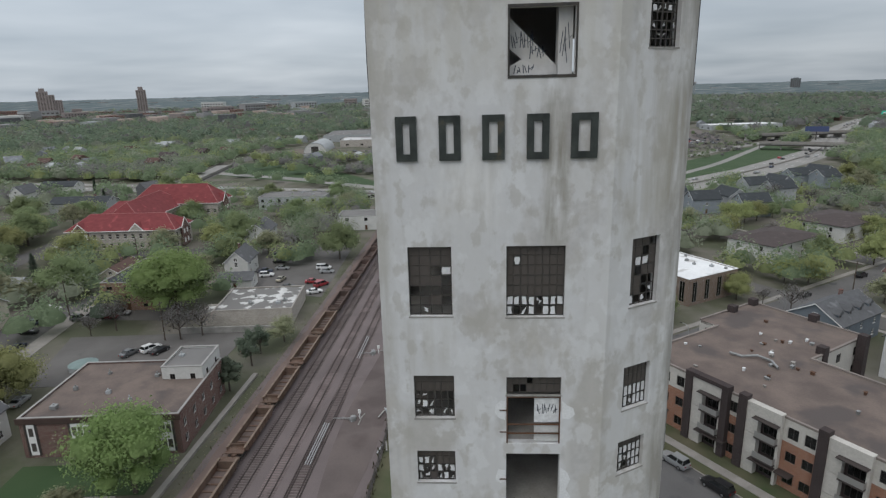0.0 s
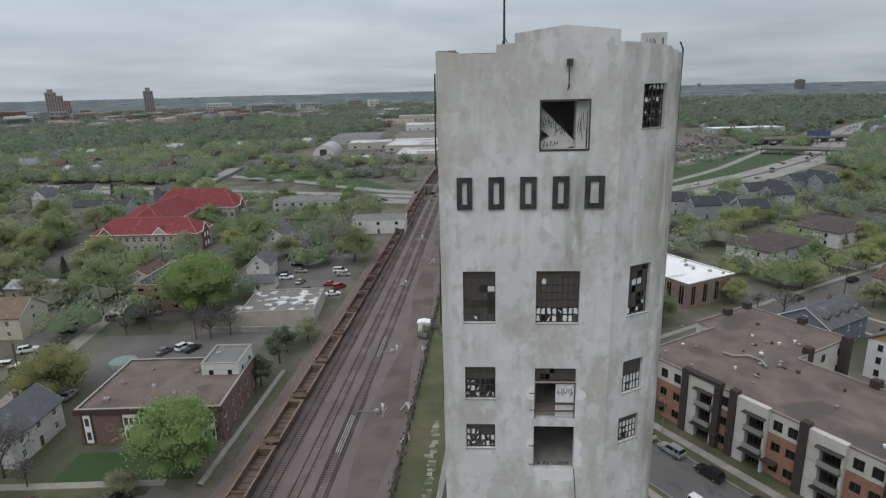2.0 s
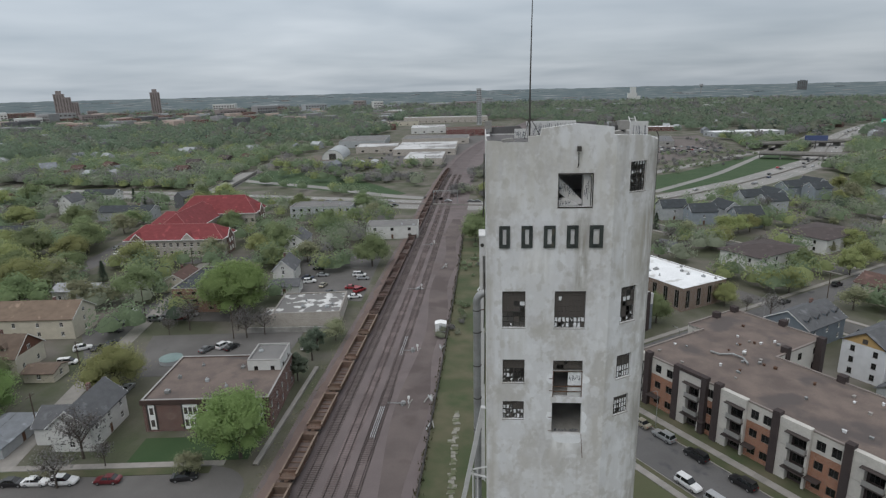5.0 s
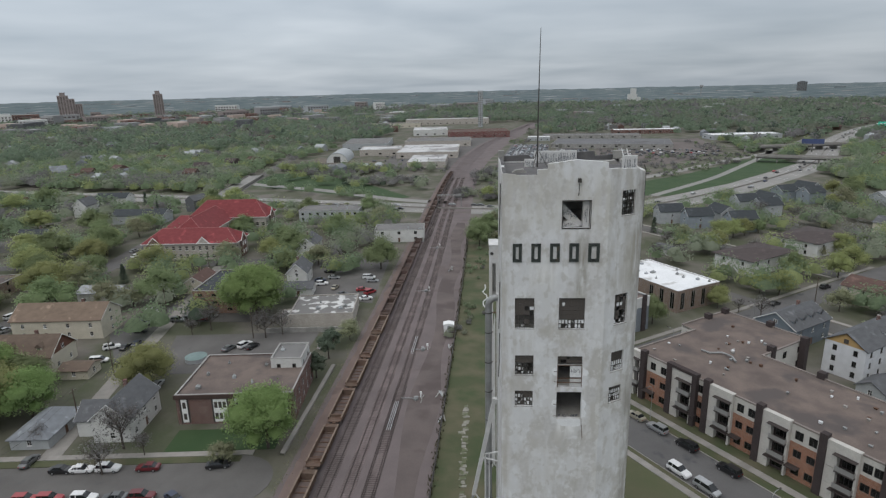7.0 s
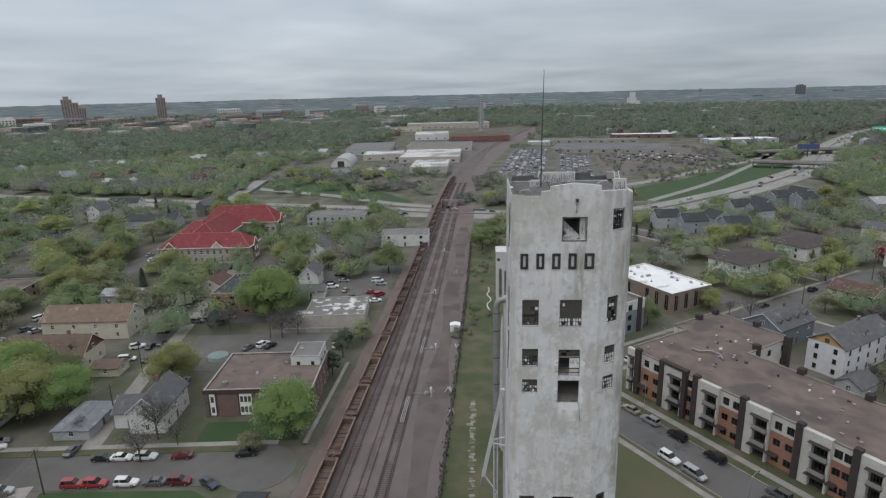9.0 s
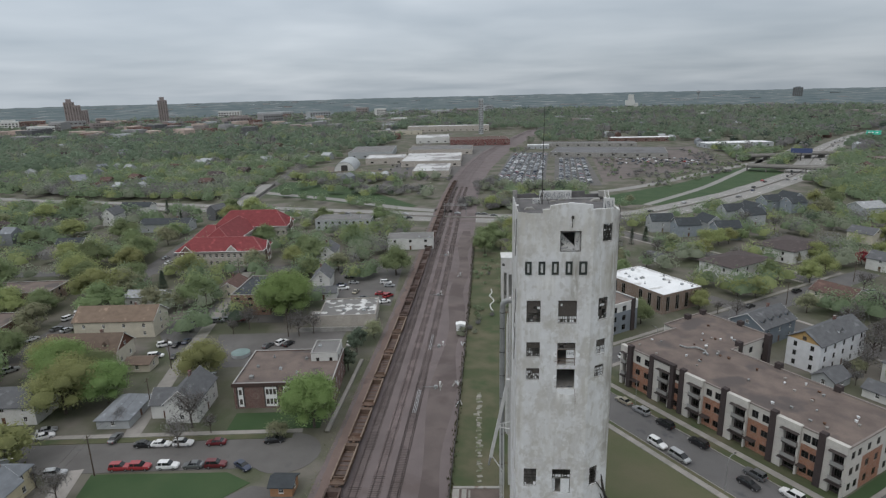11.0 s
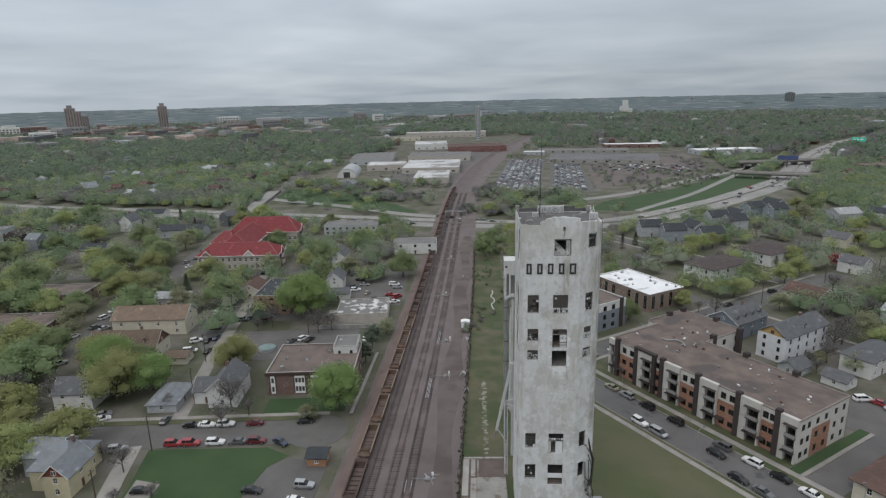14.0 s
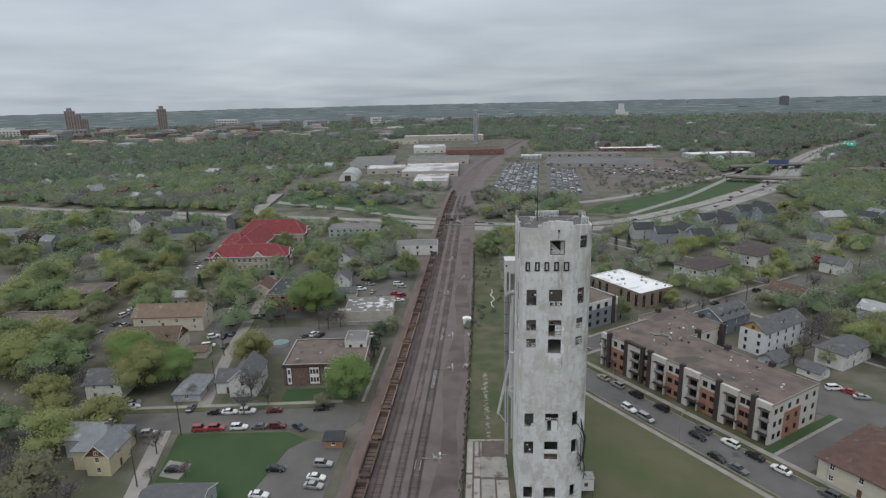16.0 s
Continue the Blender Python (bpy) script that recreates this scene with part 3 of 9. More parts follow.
tower = thing("elevator_tower", T7, "tall abandoned whitewashed concrete grain elevator tower with broken windows", "tower")
TL, TR0, TRC, TD, TOP = -5.85, 4.68, (8.23, 2.05), 14.0, 63.0
FRONT_HOLES = [(0.14, 2.86, 57.62, 60.30), (-4.5, -2.48, 46.82, 50.2), (0.03, 2.71, 46.76, 50.2), (-4.45, -2.48, 41.43, 43.74), (0.05, 2.68, 40.03, 43.66),
               (-4.43, -2.5, 37.76, 39.58), (0.05, 2.7, 36.24, 39.46), (-4.6, -2.65, 19.45, 22.5), (-0.2, 2.6, 18.15, 22.45), (-4.65, -2.6, 12.72, 15.75), (-0.25, 2.6, 11.25, 15.75), (-4.65, -2.7, 1.6, 4.5), (-0.2, 2.4, 1.7, 4.3)]
bm = bmesh.new()
wall(bm, TL, TR0, -0.1, TOP, 0.4, FRONT_HOLES, Matrix())
part("front_wall", bm, TOWER_WALL, tower)
CH = pose(TR0, 0, 0, 0, 0, math.degrees(math.atan2(TRC[1], TRC[0] - TR0)))
CH_LEN = math.hypot(TRC[0] - TR0, TRC[1])
CH_HOLES = [(1.6, 3.35, 58.65, 61.17), (1.35, 3.07, 46.95, 50.28), (1.27, 2.98, 41.5, 43.82), (1.17, 2.92, 37.84, 39.72), (1.05, 2.6, 19.2, 22.45), (1.05, 2.6, 12.6, 15.8), (1.05, 2.5, 1.7, 4.5)]
bm = bmesh.new()
wall(bm, 0, CH_LEN, -0.1, 62.95, 0.4, CH_HOLES, CH)
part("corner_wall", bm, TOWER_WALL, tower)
# rounded corner and the side, in narrow upright strips
bm = bmesh.new()
a0 = math.atan2(TRC[1], TRC[0] - TR0)
cur, pts_c = Vector(TRC), [Vector(TRC)]
for k in range(1, 7):
    a = a0 + (math.pi / 2 - a0) * k / 6
    cur = cur + Vector((math.cos(a), math.sin(a))) * 0.2
    pts_c.append(cur.copy())
RX = pts_c[-1].x
outer = pts_c + [Vector((RX, TD))]
inner = [Vector((p.x - 0.4 if i > 2 else p.x - 0.25, p.y + (0.1 if i > 2 else 0.3))) for i, p in enumerate(outer)]
slab(bm, [tuple(p) for p in outer] + [tuple(p) for p in inner[::-1]], -0.1, 62.9)
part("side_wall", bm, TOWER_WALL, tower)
LEFT = pose(TL, TD, 0, 0, 0, -90)
LEFT_HOLES = [(TD - 4.2, TD - 2.0, z0, z1) for z0, z1 in ((57.4, 60.2), (46.9, 50.1), (41.4, 43.7), (37.8, 39.6), (19.4, 22.4), (12.7, 15.7))] + [(TD - 9.5, TD - 7.3, z0, z1) for z0, z1 in ((57.4, 60.2), (46.9, 50.1), (41.4, 43.7), (37.8, 39.6), (19.4, 22.4))]
bm = bmesh.new()
wall(bm, 0.4, TD - 0.4, -0.1, TOP, 0.4, LEFT_HOLES, LEFT)
part("side_wall", bm, TOWER_WALL, tower)
bm = bmesh.new()
wall(bm, 0, RX - TL, -0.1, 62.7, 0.4, [(2, 4, 58, 60), (6, 8.6, 47, 50), (10.9, 12.2, 58.2, 60.1), (6, 8, 41.5, 43.6), (6, 8, 37.8, 39.5)], pose(RX, TD, 0, 0, 0, 180))
part("back_wall", bm, CONCRETE, tower)
# broken parapet in steps
bm = bmesh.new()
extrude(bm, [(-2.42, TOP), (TR0, TOP), (TR0, 63.45), (4.43, 63.46), (4.41, 64.08), (3.4, 64.2), (1.43, 64.4), (0.2, 64.24), (-1.38, 64.03), (-1.4, 63.52), (-1.75, 63.5), (-1.8, 63.47), (-2.42, 63.46)], 0.0, 0.4)
extrude(bm, [(TL, TOP), (-4.55, TOP), (-4.55, 63.08), (-5.3, 63.16), (TL, 63.18)], 0.0, 0.4)
extrude(bm, [(0, 62.95), (CH_LEN, 62.95), (CH_LEN, 63.02), (3.6, 63.1), (3.55, 63.25), (1.5, 63.38), (1.2, 63.43), (0, 63.45)], 0.0, 0.4, CH)
extrude(bm, [(0.4, TOP), (TD - 0.4, TOP), (TD - 0.4, 63.05), (9, 63.1), (8.8, 63.3), (3, 63.35), (2.8, 63.1), (0.4, 63.25)], 0.0, 0.4, LEFT)
part("parapet", bm, TOWER_WALL, tower, "crumbling stepped concrete parapet")
bm = bmesh.new()
extrude(bm, [(0, 62.7), (RX - TL, 62.7), (RX - TL, 63.3), (11, 63.45), (10.6, 63.1), (6, 63.15), (5.8, 63.7), (3.2, 63.75), (3.1, 63.2), (0, 63.35)], 0.0, 0.4, pose(RX, TD, 0, 0, 0, 180))
part("parapet", bm, ROOF_TAR, tower, "tarred back parapet of the tower roof")
# roofing tar lapped over the broken parapet tops
for m, pts in ((Matrix(), [(-5.75, 63.18), (-5.3, 63.16), (-4.55, 63.08)]), (Matrix(), [(-4.5, TOP), (-2.44, TOP)]),
               (LEFT, [(0.5, 63.24), (2.8, 63.1)]), (LEFT, [(2.9, 63.34), (8.8, 63.3)]), (LEFT, [(9, 63.1), (TD - 0.5, 63.05)])):
    bm = bmesh.new()
    extrude(bm, pts + [(a, b + 0.035) for a, b in pts[::-1]], 0.07, 0.43, m)
    part("tar_lap", bm, ROOF_TAR, tower)
# raised corner blocks
for x0, y0, x1, y1, h in ((TL, 13.2, TL + 0.7, 14, 64.0), (7.7, 13.0, RX, 14, 63.8)):
    bm = bmesh.new()
    box(bm, x0, y0, 62.9, x1, y1, h)
    part("corner_block", bm, CONCRETE_OLD, tower)
bm = bmesh.new()
outline = [(TL + 0.4, 0.4), (TR0 - 0.1, 0.4), (TRC[0] - 0.4, TRC[1] + 0.3), (RX - 0.42, 4.0), (RX - 0.42, TD - 0.4), (TL + 0.4, TD - 0.4)]
slab(bm, outline, 61.9, 62.55)
part("roof_deck", bm, ROOF_TAR, tower, "dark tarred flat roof with pale litter")
for z in (56.8, 51.2, 45.9, 40.0, 36.1, 24.5, 17.9, 11.0, 0.0):
    bm = bmesh.new()
    slab(bm, outline, z - 0.25, z)
    part("floor_slab", bm, CONCRETE_IN, tower)
bm = bmesh.new()
box(bm, -1.6, 0.4, 0.0, -1.35, TD - 0.4, 36.0)
box(bm, -1.6, 6.0, 36.1, -1.35, TD - 0.4, 51.0)
part("inner_wall", bm, CONCRETE_IN, tower)


def sash(m, u0, u1, z0, z1, cols, rows, plan, depth=0.22):
    """A steel factory sash. plan: a letter for each pane, row by row from the top: g glass, w whitened, . broken out, h half broken, s slab of white board."""
    f = 0.05
    bm = bmesh.new()
    ring = [(u0, z0), (u1, z0), (u1, z1), (u0, z1)]
    hole = [(u0 + f, z0 + f), (u1 - f, z0 + f), (u1 - f, z1 - f), (u0 + f, z1 - f)]
    vs = [[bm.verts.new(m @ Vector((a, yy, b))) for a, b in loop] for yy in (depth, depth + f) for loop in (ring, hole)]
    for i in range(4):
        j = (i + 1) % 4
        bm.faces.new((vs[0][i], vs[0][j], vs[1][j], vs[1][i]))
        bm.faces.new((vs[2][j], vs[2][i], vs[3][i], vs[3][j]))
        bm.faces.new((vs[0][j], vs[0][i], vs[2][i], vs[2][j]))
        bm.faces.new((vs[1][i], vs[1][j], vs[3][j], vs[3][i]))
    w = part("window", bm, STEEL_DARK, tower, "rusting steel factory sash with broken panes")
    for k in range(1, cols):
        c = u0 + (u1 - u0) * k / cols
        b = 0.045 if cols > 5 and k == cols // 2 else 0.022
        bm = bmesh.new()
        box(bm, c - b, depth + 0.002, z0 + f, c + b, depth + f - 0.002, z1 - f, m)
        part("glazing_bar", bm, STEEL_DARK, w)
    for k in range(1, rows):
        c = z0 + (z1 - z0) * k / rows
        bm = bmesh.new()
        box(bm, u0 + f, depth + 0.006, c - 0.022, u1 - f, depth + f - 0.006, c + 0.022, m)
        part("glazing_bar", bm, STEEL_DARK, w)
    bm = bmesh.new()
    box(bm, u0 - 0.05, -0.025, z0 - 0.075, u1 + 0.05, 0.1, z0 - 0.004, m)
    part("sill", bm, CONCRETE_OLD, w)
    rnd = random.Random(int(u0 * 100 + z0 * 7))
    cw, chh = (u1 - u0) / cols, (z1 - z0) / rows
    for i, row in enumerate(plan):
        for j, c in enumerate(row):
            if c == ".":
                continue
            x0, x1 = u0 + cw * j + 0.025, u0 + cw * (j + 1) - 0.025
            y1 = z1 - chh * i - 0.025
            y0 = y1 - chh + 0.05
            bm = bmesh.new()
            if c in "wh":
                q = lambda k: rnd.uniform(0, k)
                k = 0.06 if c == "w" else 0.22
                pts = [(x0 + q(k), y0 + q(k)), (x1 - q(k), y0 + q(k)), (x1 - q(k), (y0 + y1) / 2 + q(k)), (x1 - q(k), y1 - q(k)), (x0 + q(k), y1 - q(k)), (x0 + q(k), (y0 + y1) / 2)]
                extrude(bm, pts, depth + 0.015, depth + 0.03, m)
            else:
                box(bm, x0, depth + 0.018, y0, x1, depth + 0.024, y1, m)
            g = part("pane", bm, PANE_DIRTY if c == "g" else PAPER, w)
            if c == "g":
                g.visible_shadow = False
    return w


ID = Matrix()
g8 = "gggggggg"
sash(ID, 0.03, 2.71, 46.76, 50.2, 8, 7, [g8, "gwgggggg", g8, g8, g8, "wwwwhwww", "w.hw.wwg"])
sash(ID, -4.5, -2.48, 46.82, 50.2, 4, 7, ["gggg", "gggg", "gg.w", "ggg.", "....", "..g.", ".h.."])
sash(ID, -4.45, -2.48, 41.43, 43.74, 6, 5, ["gggggg", "gggggg", "hh....", "hwh...", "h.h.hh"])
sash(ID, -4.43, -2.5, 37.76, 39.58, 6, 4, ["gggggg", "wwhggg", "whhwhw", "hhghwh"])
sash(ID, 0.05, 2.68, 42.72, 43.66, 8, 2, ["ggg.gggg", "g..ggggg"])
sash(CH, 1.35, 3.07, 46.95, 50.28, 4, 7, ["ggg.", "gg.g", "gwwg", "g.gg", "gg..", "gg.h", "w.h."])
sash(CH, 1.27, 2.98, 41.5, 43.82, 6, 4, ["gggggg", "gggggg", "wwwwww", "wwhwww"])
sash(CH, 1.17, 2.92, 37.84, 39.72, 6, 4, ["gggggg", "wwwwww", "wwhwww", "hh.hww"])
sash(CH, 1.6, 3.35, 58.65, 61.17, 6, 7, ["..hwww", "......", ".whhw.", "......", "hh.h.h", "h.hh..", "......"])
sash(ID, -4.6, -2.65, 19.45, 22.5, 4, 5, ["....", "....", "....", "....", "h..w"])
sash(ID, -0.2, 2.6, 20.9, 22.45, 6, 3, ["......", "......", "hwwhhw"])
sash(ID, -4.65, -2.6, 12.72, 15.75, 4, 5, ["....", ".h..", "....", "..h.", "...."])
sash(CH, 1.05, 2.6, 19.2, 22.45, 4, 6, ["gggg", "g..g", "h...", "....", "....", "h..."])

# white boards and leaves in the lower loading bays
for u0, u1, y0, z0, z1, deg in ((1.15, 2.5, 0.2, 18.2, 20.75, 0), (-0.15, 0.5, 0.25, 18.2, 20.75, 40), (-0.22, 2.57, 0.15, 12.75, 13.75, 0)):
    bm = bmesh.new()
    box(bm, 0, -0.03, z0, u1 - u0, 0.03, z1, pose(u0, y0, 0, 0, 0, deg))
    part("board", bm, PAPER, tower, "white weathered board in the loading bay")
for z in (11.45, 11.85, 12.25):
    bm = bmesh.new()
    box(bm, -0.24, 0.16, z, 2.59, 0.22, z + 0.07)
    part("guard_rail", bm, STEEL_RUST, tower)
# loading doors in the middle bay: rails, boards and worn lintels
bm = bmesh.new()
for z in (41.05, 40.55):
    box(bm, 0.0, 0.02, z, 2.72, 0.07, z + 0.07)
for u in (0.05, 2.62):
    box(bm, u, 0.01, 40.05, u + 0.07, 0.08, 42.6)
box(bm, 0.02, 0.02, 42.55, 2.7, 0.1, 42.7)
part("guard_rail", bm, STEEL_RUST, tower, "bent rusty guard rail across the open door")
bm = bmesh.new()
box(bm, 1.42, 0.14, 41.15, 2.62, 0.18, 42.52)
brd = part("board", bm, PAPER, tower, "white board sprayed with dark scrawl")
bm = bmesh.new()
box(bm, 1.42, 0.14, 40.1, 2.62, 0.17, 41.0)
part("board", bm, CONCRETE_PATCH, tower)
SPRAY = plain("dark_spray_paint", (0.03, 0.04, 0.06), 0.6)


def scrawl(m, u0, z0, w, h, seed, parent, y=-0.006, n=9):
    """Unreadable sprayed strokes."""
    rnd = random.Random(seed)
    bm = bmesh.new()
    for k in range(n):
        a = u0 + w * (k + rnd.uniform(0.1, 0.6)) / n
        lean = rnd.uniform(-0.12, 0.12)
        b = rnd.uniform(0.35, 1.0) * h
        z = z0 + rnd.uniform(0, h - b)
        t = w / n * 0.16
        extrude(bm, [(a - t, z), (a + t, z), (a + t + lean, z + b), (a - t + lean, z + b)], y - 0.004, y, m)
        if rnd.random() < 0.6:
            extrude(bm, [(a, z + b * 0.4), (a + w / n * 0.8, z + b * 0.5), (a + w / n * 0.8, z + b * 0.5 + 2 * t), (a, z + b * 0.4 + 2 * t)], y - 0.005, y - 0.001, m)
    return tagged(part("scrawl", bm, SPRAY, parent), kind="stuff")


scrawl(ID, 1.55, 41.6, 0.95, 0.6, 3, brd, 0.135)
for pts in ([(-0.52, 41.75), (-0.3, 41.45), (-0.02, 41.35), (0.0, 42.35), (-0.2, 42.4), (-0.48, 42.15)], [(2.75, 41.45), (3.1, 41.4), (3.38, 41.65), (3.3, 42.0), (3.0, 42.15), (2.75, 42.4)], [(0.3, 35.6), (0.7, 35.35), (1.4, 35.3), (2.1, 35.28), (2.6, 35.35), (2.9, 35.7), (2.72, 36.2), (0.1, 36.2)], [(2.75, 36.4), (3.15, 36.5), (3.3, 37.0), (3.05, 37.4), (3.25, 38.0), (3.1, 38.4), (2.75, 38.7)], [(-0.5, 38.0), (-0.25, 37.75), (-0.05, 37.8), (0.0, 38.5), (-0.35, 38.55)]):
    bm = bmesh.new()
    extrude(bm, pts, -0.006, 0.01)
    part("mortar_patch", bm, MORTAR_WHITE, tower)
bm = bmesh.new()
extrude(bm, [(0.16, 58.75), (0.16, 60.05), (2.2, 58.0), (2.2, 57.65), (1.5, 57.65)], 0.9, 1.2)
stair = part("stair_flank", bm, CONCRETE, tower, "sloping concrete stair flank with sprayed scrawl")
scrawl(ID, 0.3, 58.75, 0.95, 0.7, 7, stair, 0.895, 9)
scrawl(ID, 1.0, 58.3, 0.7, 0.55, 27, stair, 0.895, 6)
bm = bmesh.new()
extrude(bm, [(0.16, 57.63), (1.9, 57.63), (1.2, 58.05), (0.7, 58.3), (0.16, 58.0)], 0.5, 1.4)
scrawl(ID, 0.3, 57.7, 0.9, 0.35, 17, part("fallen_slab", bm, CONCRETE, tower), 0.495, 7)
bm = bmesh.new()
box(bm, 2.2, 0.45, 56.8, 2.8, 1.3, 61.0)
scrawl(ID, 2.25, 57.7, 0.5, 2.0, 8, part("pier", bm, CONCRETE, tower), 0.445, 5)
bm = bmesh.new()
for u0, u1, z0, z1 in ((0.06, 2.94, 60.3, 60.42), (0.06, 0.14, 57.62, 60.3), (2.86, 2.94, 57.62, 60.3), (0.06, 2.94, 57.5, 57.62)):
    box(bm, u0, -0.03, z0, u1, 0.02, z1)
part("opening_frame", bm, STEEL_DARK, tower)
# beam stub with a hanging hook above the top opening
bm = bmesh.new()
box(bm, 1.50, -0.42, 62.22, 1.80, 0.0, 62.6)
tube(bm, (1.6, -0.3, 62.15), (1.62, -0.3, 61.2), 0.035)
tube(bm, (1.62, -0.3, 61.2), (1.55, -0.3, 60.9), 0.07, 0.03)
part("hoist_beam", bm, STEEL_DARK, tower, "dark hoist beam stub with a hanging chain")
bm = bmesh.new()
tube(bm, (2.75, -0.03, 36.3), (2.95, -0.05, 33.8), 0.025)
for z in (41.9, 40.7, 38.0, 36.6):
    tube(bm, (-0.28, -0.04, z), (0.05, -0.04, z), 0.03)
part("loose_bars", bm, STEEL_RUST, tower)
scrawl(ID, 0.3, 36.3, 2.2, 0.35, 12, tower, 0.3, 12)

# sign: five plain weathered shapes in the place of the name
for u0, u1 in ((-4.78, -3.87), (-2.9, -1.96), (-1.03, -0.06), (0.89, 1.84), (2.78, 3.9)):
    bm = bmesh.new()
    w = 0.30
    extrude(bm, [(u0, 54.12), (u0 + w, 54.12), (u0 + w, 56.04), (u0, 56.04)], -0.14, 0.0, T7)
    extrude(bm, [(u1 - w, 54.12), (u1, 54.12), (u1, 56.04), (u1 - w, 56.04)], -0.14, 0.0, T7)
    extrude(bm, [(u0 + w, 54.12), (u1 - w, 54.12), (u1 - w, 54.42), (u0 + w, 54.42)], -0.13, 0.0, T7)
    extrude(bm, [(u0 + w, 55.74), (u1 - w, 55.74), (u1 - w, 56.04), (u0 + w, 56.04)], -0.13, 0.0, T7)
    tagged(part("sign_shape", bm, LETTER), "dark green weathered metal sign shape on the wall", "sign", "sign on the tower")

bm = bmesh.new()
tube(bm, (0, 0, 0), (0, 0, 6), 0.09, 0.07)
tube(bm, (0, 0, 6), (0.12, 0, 14.9), 0.07, 0.03)
mast = thing("antenna_mast", T7 @ pose(-1.6, 9.2, 62.4), "thin dark steel mast on the tower roof", "mast")
part("pole", bm, STEEL_DARK, mast)
bm = bmesh.new()
for k in range(3):
    a = k * 2.0944
    tube(bm, (1.2 * math.cos(a), 1.2 * math.sin(a), 0), (0, 0, 2.2), 0.03)
part("brace", bm, STEEL_DARK, mast)

# ---- houses ----
KEEP_OUT = []  # x, y, radius where no tree may stand


def siding(name, c, rough=0.8):
    return mat(name, c, tuple(v * 0.86 for v in c), 0.5, rough, 0.12, 10, stain=tuple(v * 0.7 for v in c), stain_at=0.66, stain_scale=0.4)


WHITE_SIDING = siding("white_painted_siding", (0.62, 0.62, 0.60))
CREAM_SIDING = siding("cream_painted_siding", (0.56, 0.52, 0.43))
YELLOW_SIDING = siding("pale_yellow_siding", (0.58, 0.52, 0.36))
GREY_SIDING = siding("grey_blue_siding", (0.17, 0.20, 0.23))
PALE_GREY = siding("pale_grey_siding", (0.40, 0.42, 0.43))
PINKISH = siding("faded_pink_stucco", (0.50, 0.40, 0.35))
SHEATHING = siding("bare_plywood_sheathing", (0.48, 0.32, 0.14))
WRAP = siding("white_house_wrap", (0.66, 0.67, 0.69))


def brick_mat(name, c1, c2, mortar=(0.30, 0.28, 0.26)):
    m = mat(name, c1, c2, 0.6, 0.9, 0.2, 10)
    t = m.node_tree
    p = t.nodes["Principled BSDF"]
    br = t.nodes.new("ShaderNodeTexBrick")
    br.inputs["Scale"].default_value = 1.0
    br.inputs["Brick Width"].default_value, br.inputs["Row Height"].default_value, br.inputs["Mortar Size"].default_value = 0.42, 0.15, 0.012
    br.inputs["Mortar"].default_value = (*mortar, 1)
    src = p.inputs["Base Color"].links[0].from_socket
    co = t.nodes.new("ShaderNodeTexCoord")
    sx = t.nodes.new("ShaderNodeSeparateXYZ")
    cx = t.nodes.new("ShaderNodeCombineXYZ")
    ad = t.nodes.new("ShaderNodeMath")
    t.links.new(co.outputs["Object"], sx.inputs[0])
    t.links.new(sx.outputs[0], ad.inputs[0])
    t.links.new(sx.outputs[1], ad.inputs[1])
    t.links.new(ad.outputs[0], cx.inputs[0])
    t.links.new(sx.outputs[2], cx.inputs[1])
    t.links.new(cx.outputs[0], br.inputs["Vector"])
    t.links.new(src, br.inputs["Color1"])
    dk = t.nodes.new("ShaderNodeMix")
    dk.data_type = "RGBA"
    dk.inputs[0].default_value = 0.25
    dk.inputs[7].default_value = (0.05, 0.03, 0.025, 1)
    t.links.new(src, dk.inputs[6])
    t.links.new(dk.outputs[2], br.inputs["Color2"])
    t.links.new(br.outputs["Color"], p.inputs["Base Color"])
    return m


BRICK_RED = brick_mat("dark_red_brick", (0.17, 0.085, 0.07), (0.125, 0.062, 0.052))
BRICK_ORANGE = brick_mat("orange_brick", (0.35, 0.165, 0.10), (0.28, 0.13, 0.082), (0.32, 0.25, 0.21))
BRICK_TAN = brick_mat("tan_brown_brick", (0.225, 0.160, 0.122), (0.178, 0.128, 0.098))
BRICK_DARK = brick_mat("dark_brown_brick", (0.055, 0.042, 0.042), (0.04, 0.032, 0.032), (0.07, 0.06, 0.06))
BRICK_RUSSET = brick_mat("russet_brick", (0.275, 0.160, 0.112), (0.215, 0.125, 0.090))
BRICK_PALE = brick_mat("pale_cream_brick", (0.54, 0.50, 0.45), (0.46, 0.425, 0.38))


def shingles(name, c):
    return mat(name, c, tuple(v * 0.78 for v in c), 0.5, 0.95, 0.5, 16, stretch=(1, 1, 2.5), stain=tuple(min(v * 1.35, 1) for v in c), stain_scale=0.35, stain_at=0.6)


SH_GREY = shingles("grey_shingles", (0.125, 0.128, 0.135))
SH_BLUE = shingles("pale_blue_grey_shingles", (0.23, 0.245, 0.265))
SH_UMBER = shingles("dark_umber_shingles", (0.085, 0.068, 0.066))
SH_DARK = shingles("charcoal_shingles", (0.055, 0.062, 0.068))
SH_BROWN = shingles("brown_shingles", (0.15, 0.112, 0.088))
SH_TAN = shingles("tan_shingles", (0.205, 0.152, 0.115))
SH_MAROON = shingles("maroon_brown_shingles", (0.125, 0.078, 0.066))
SH_RED = shingles("bright_red_roof_tiles", (0.22, 0.052, 0.056))
SH_PALE = shingles("pale_grey_metal_roof", (0.36, 0.37, 0.38))
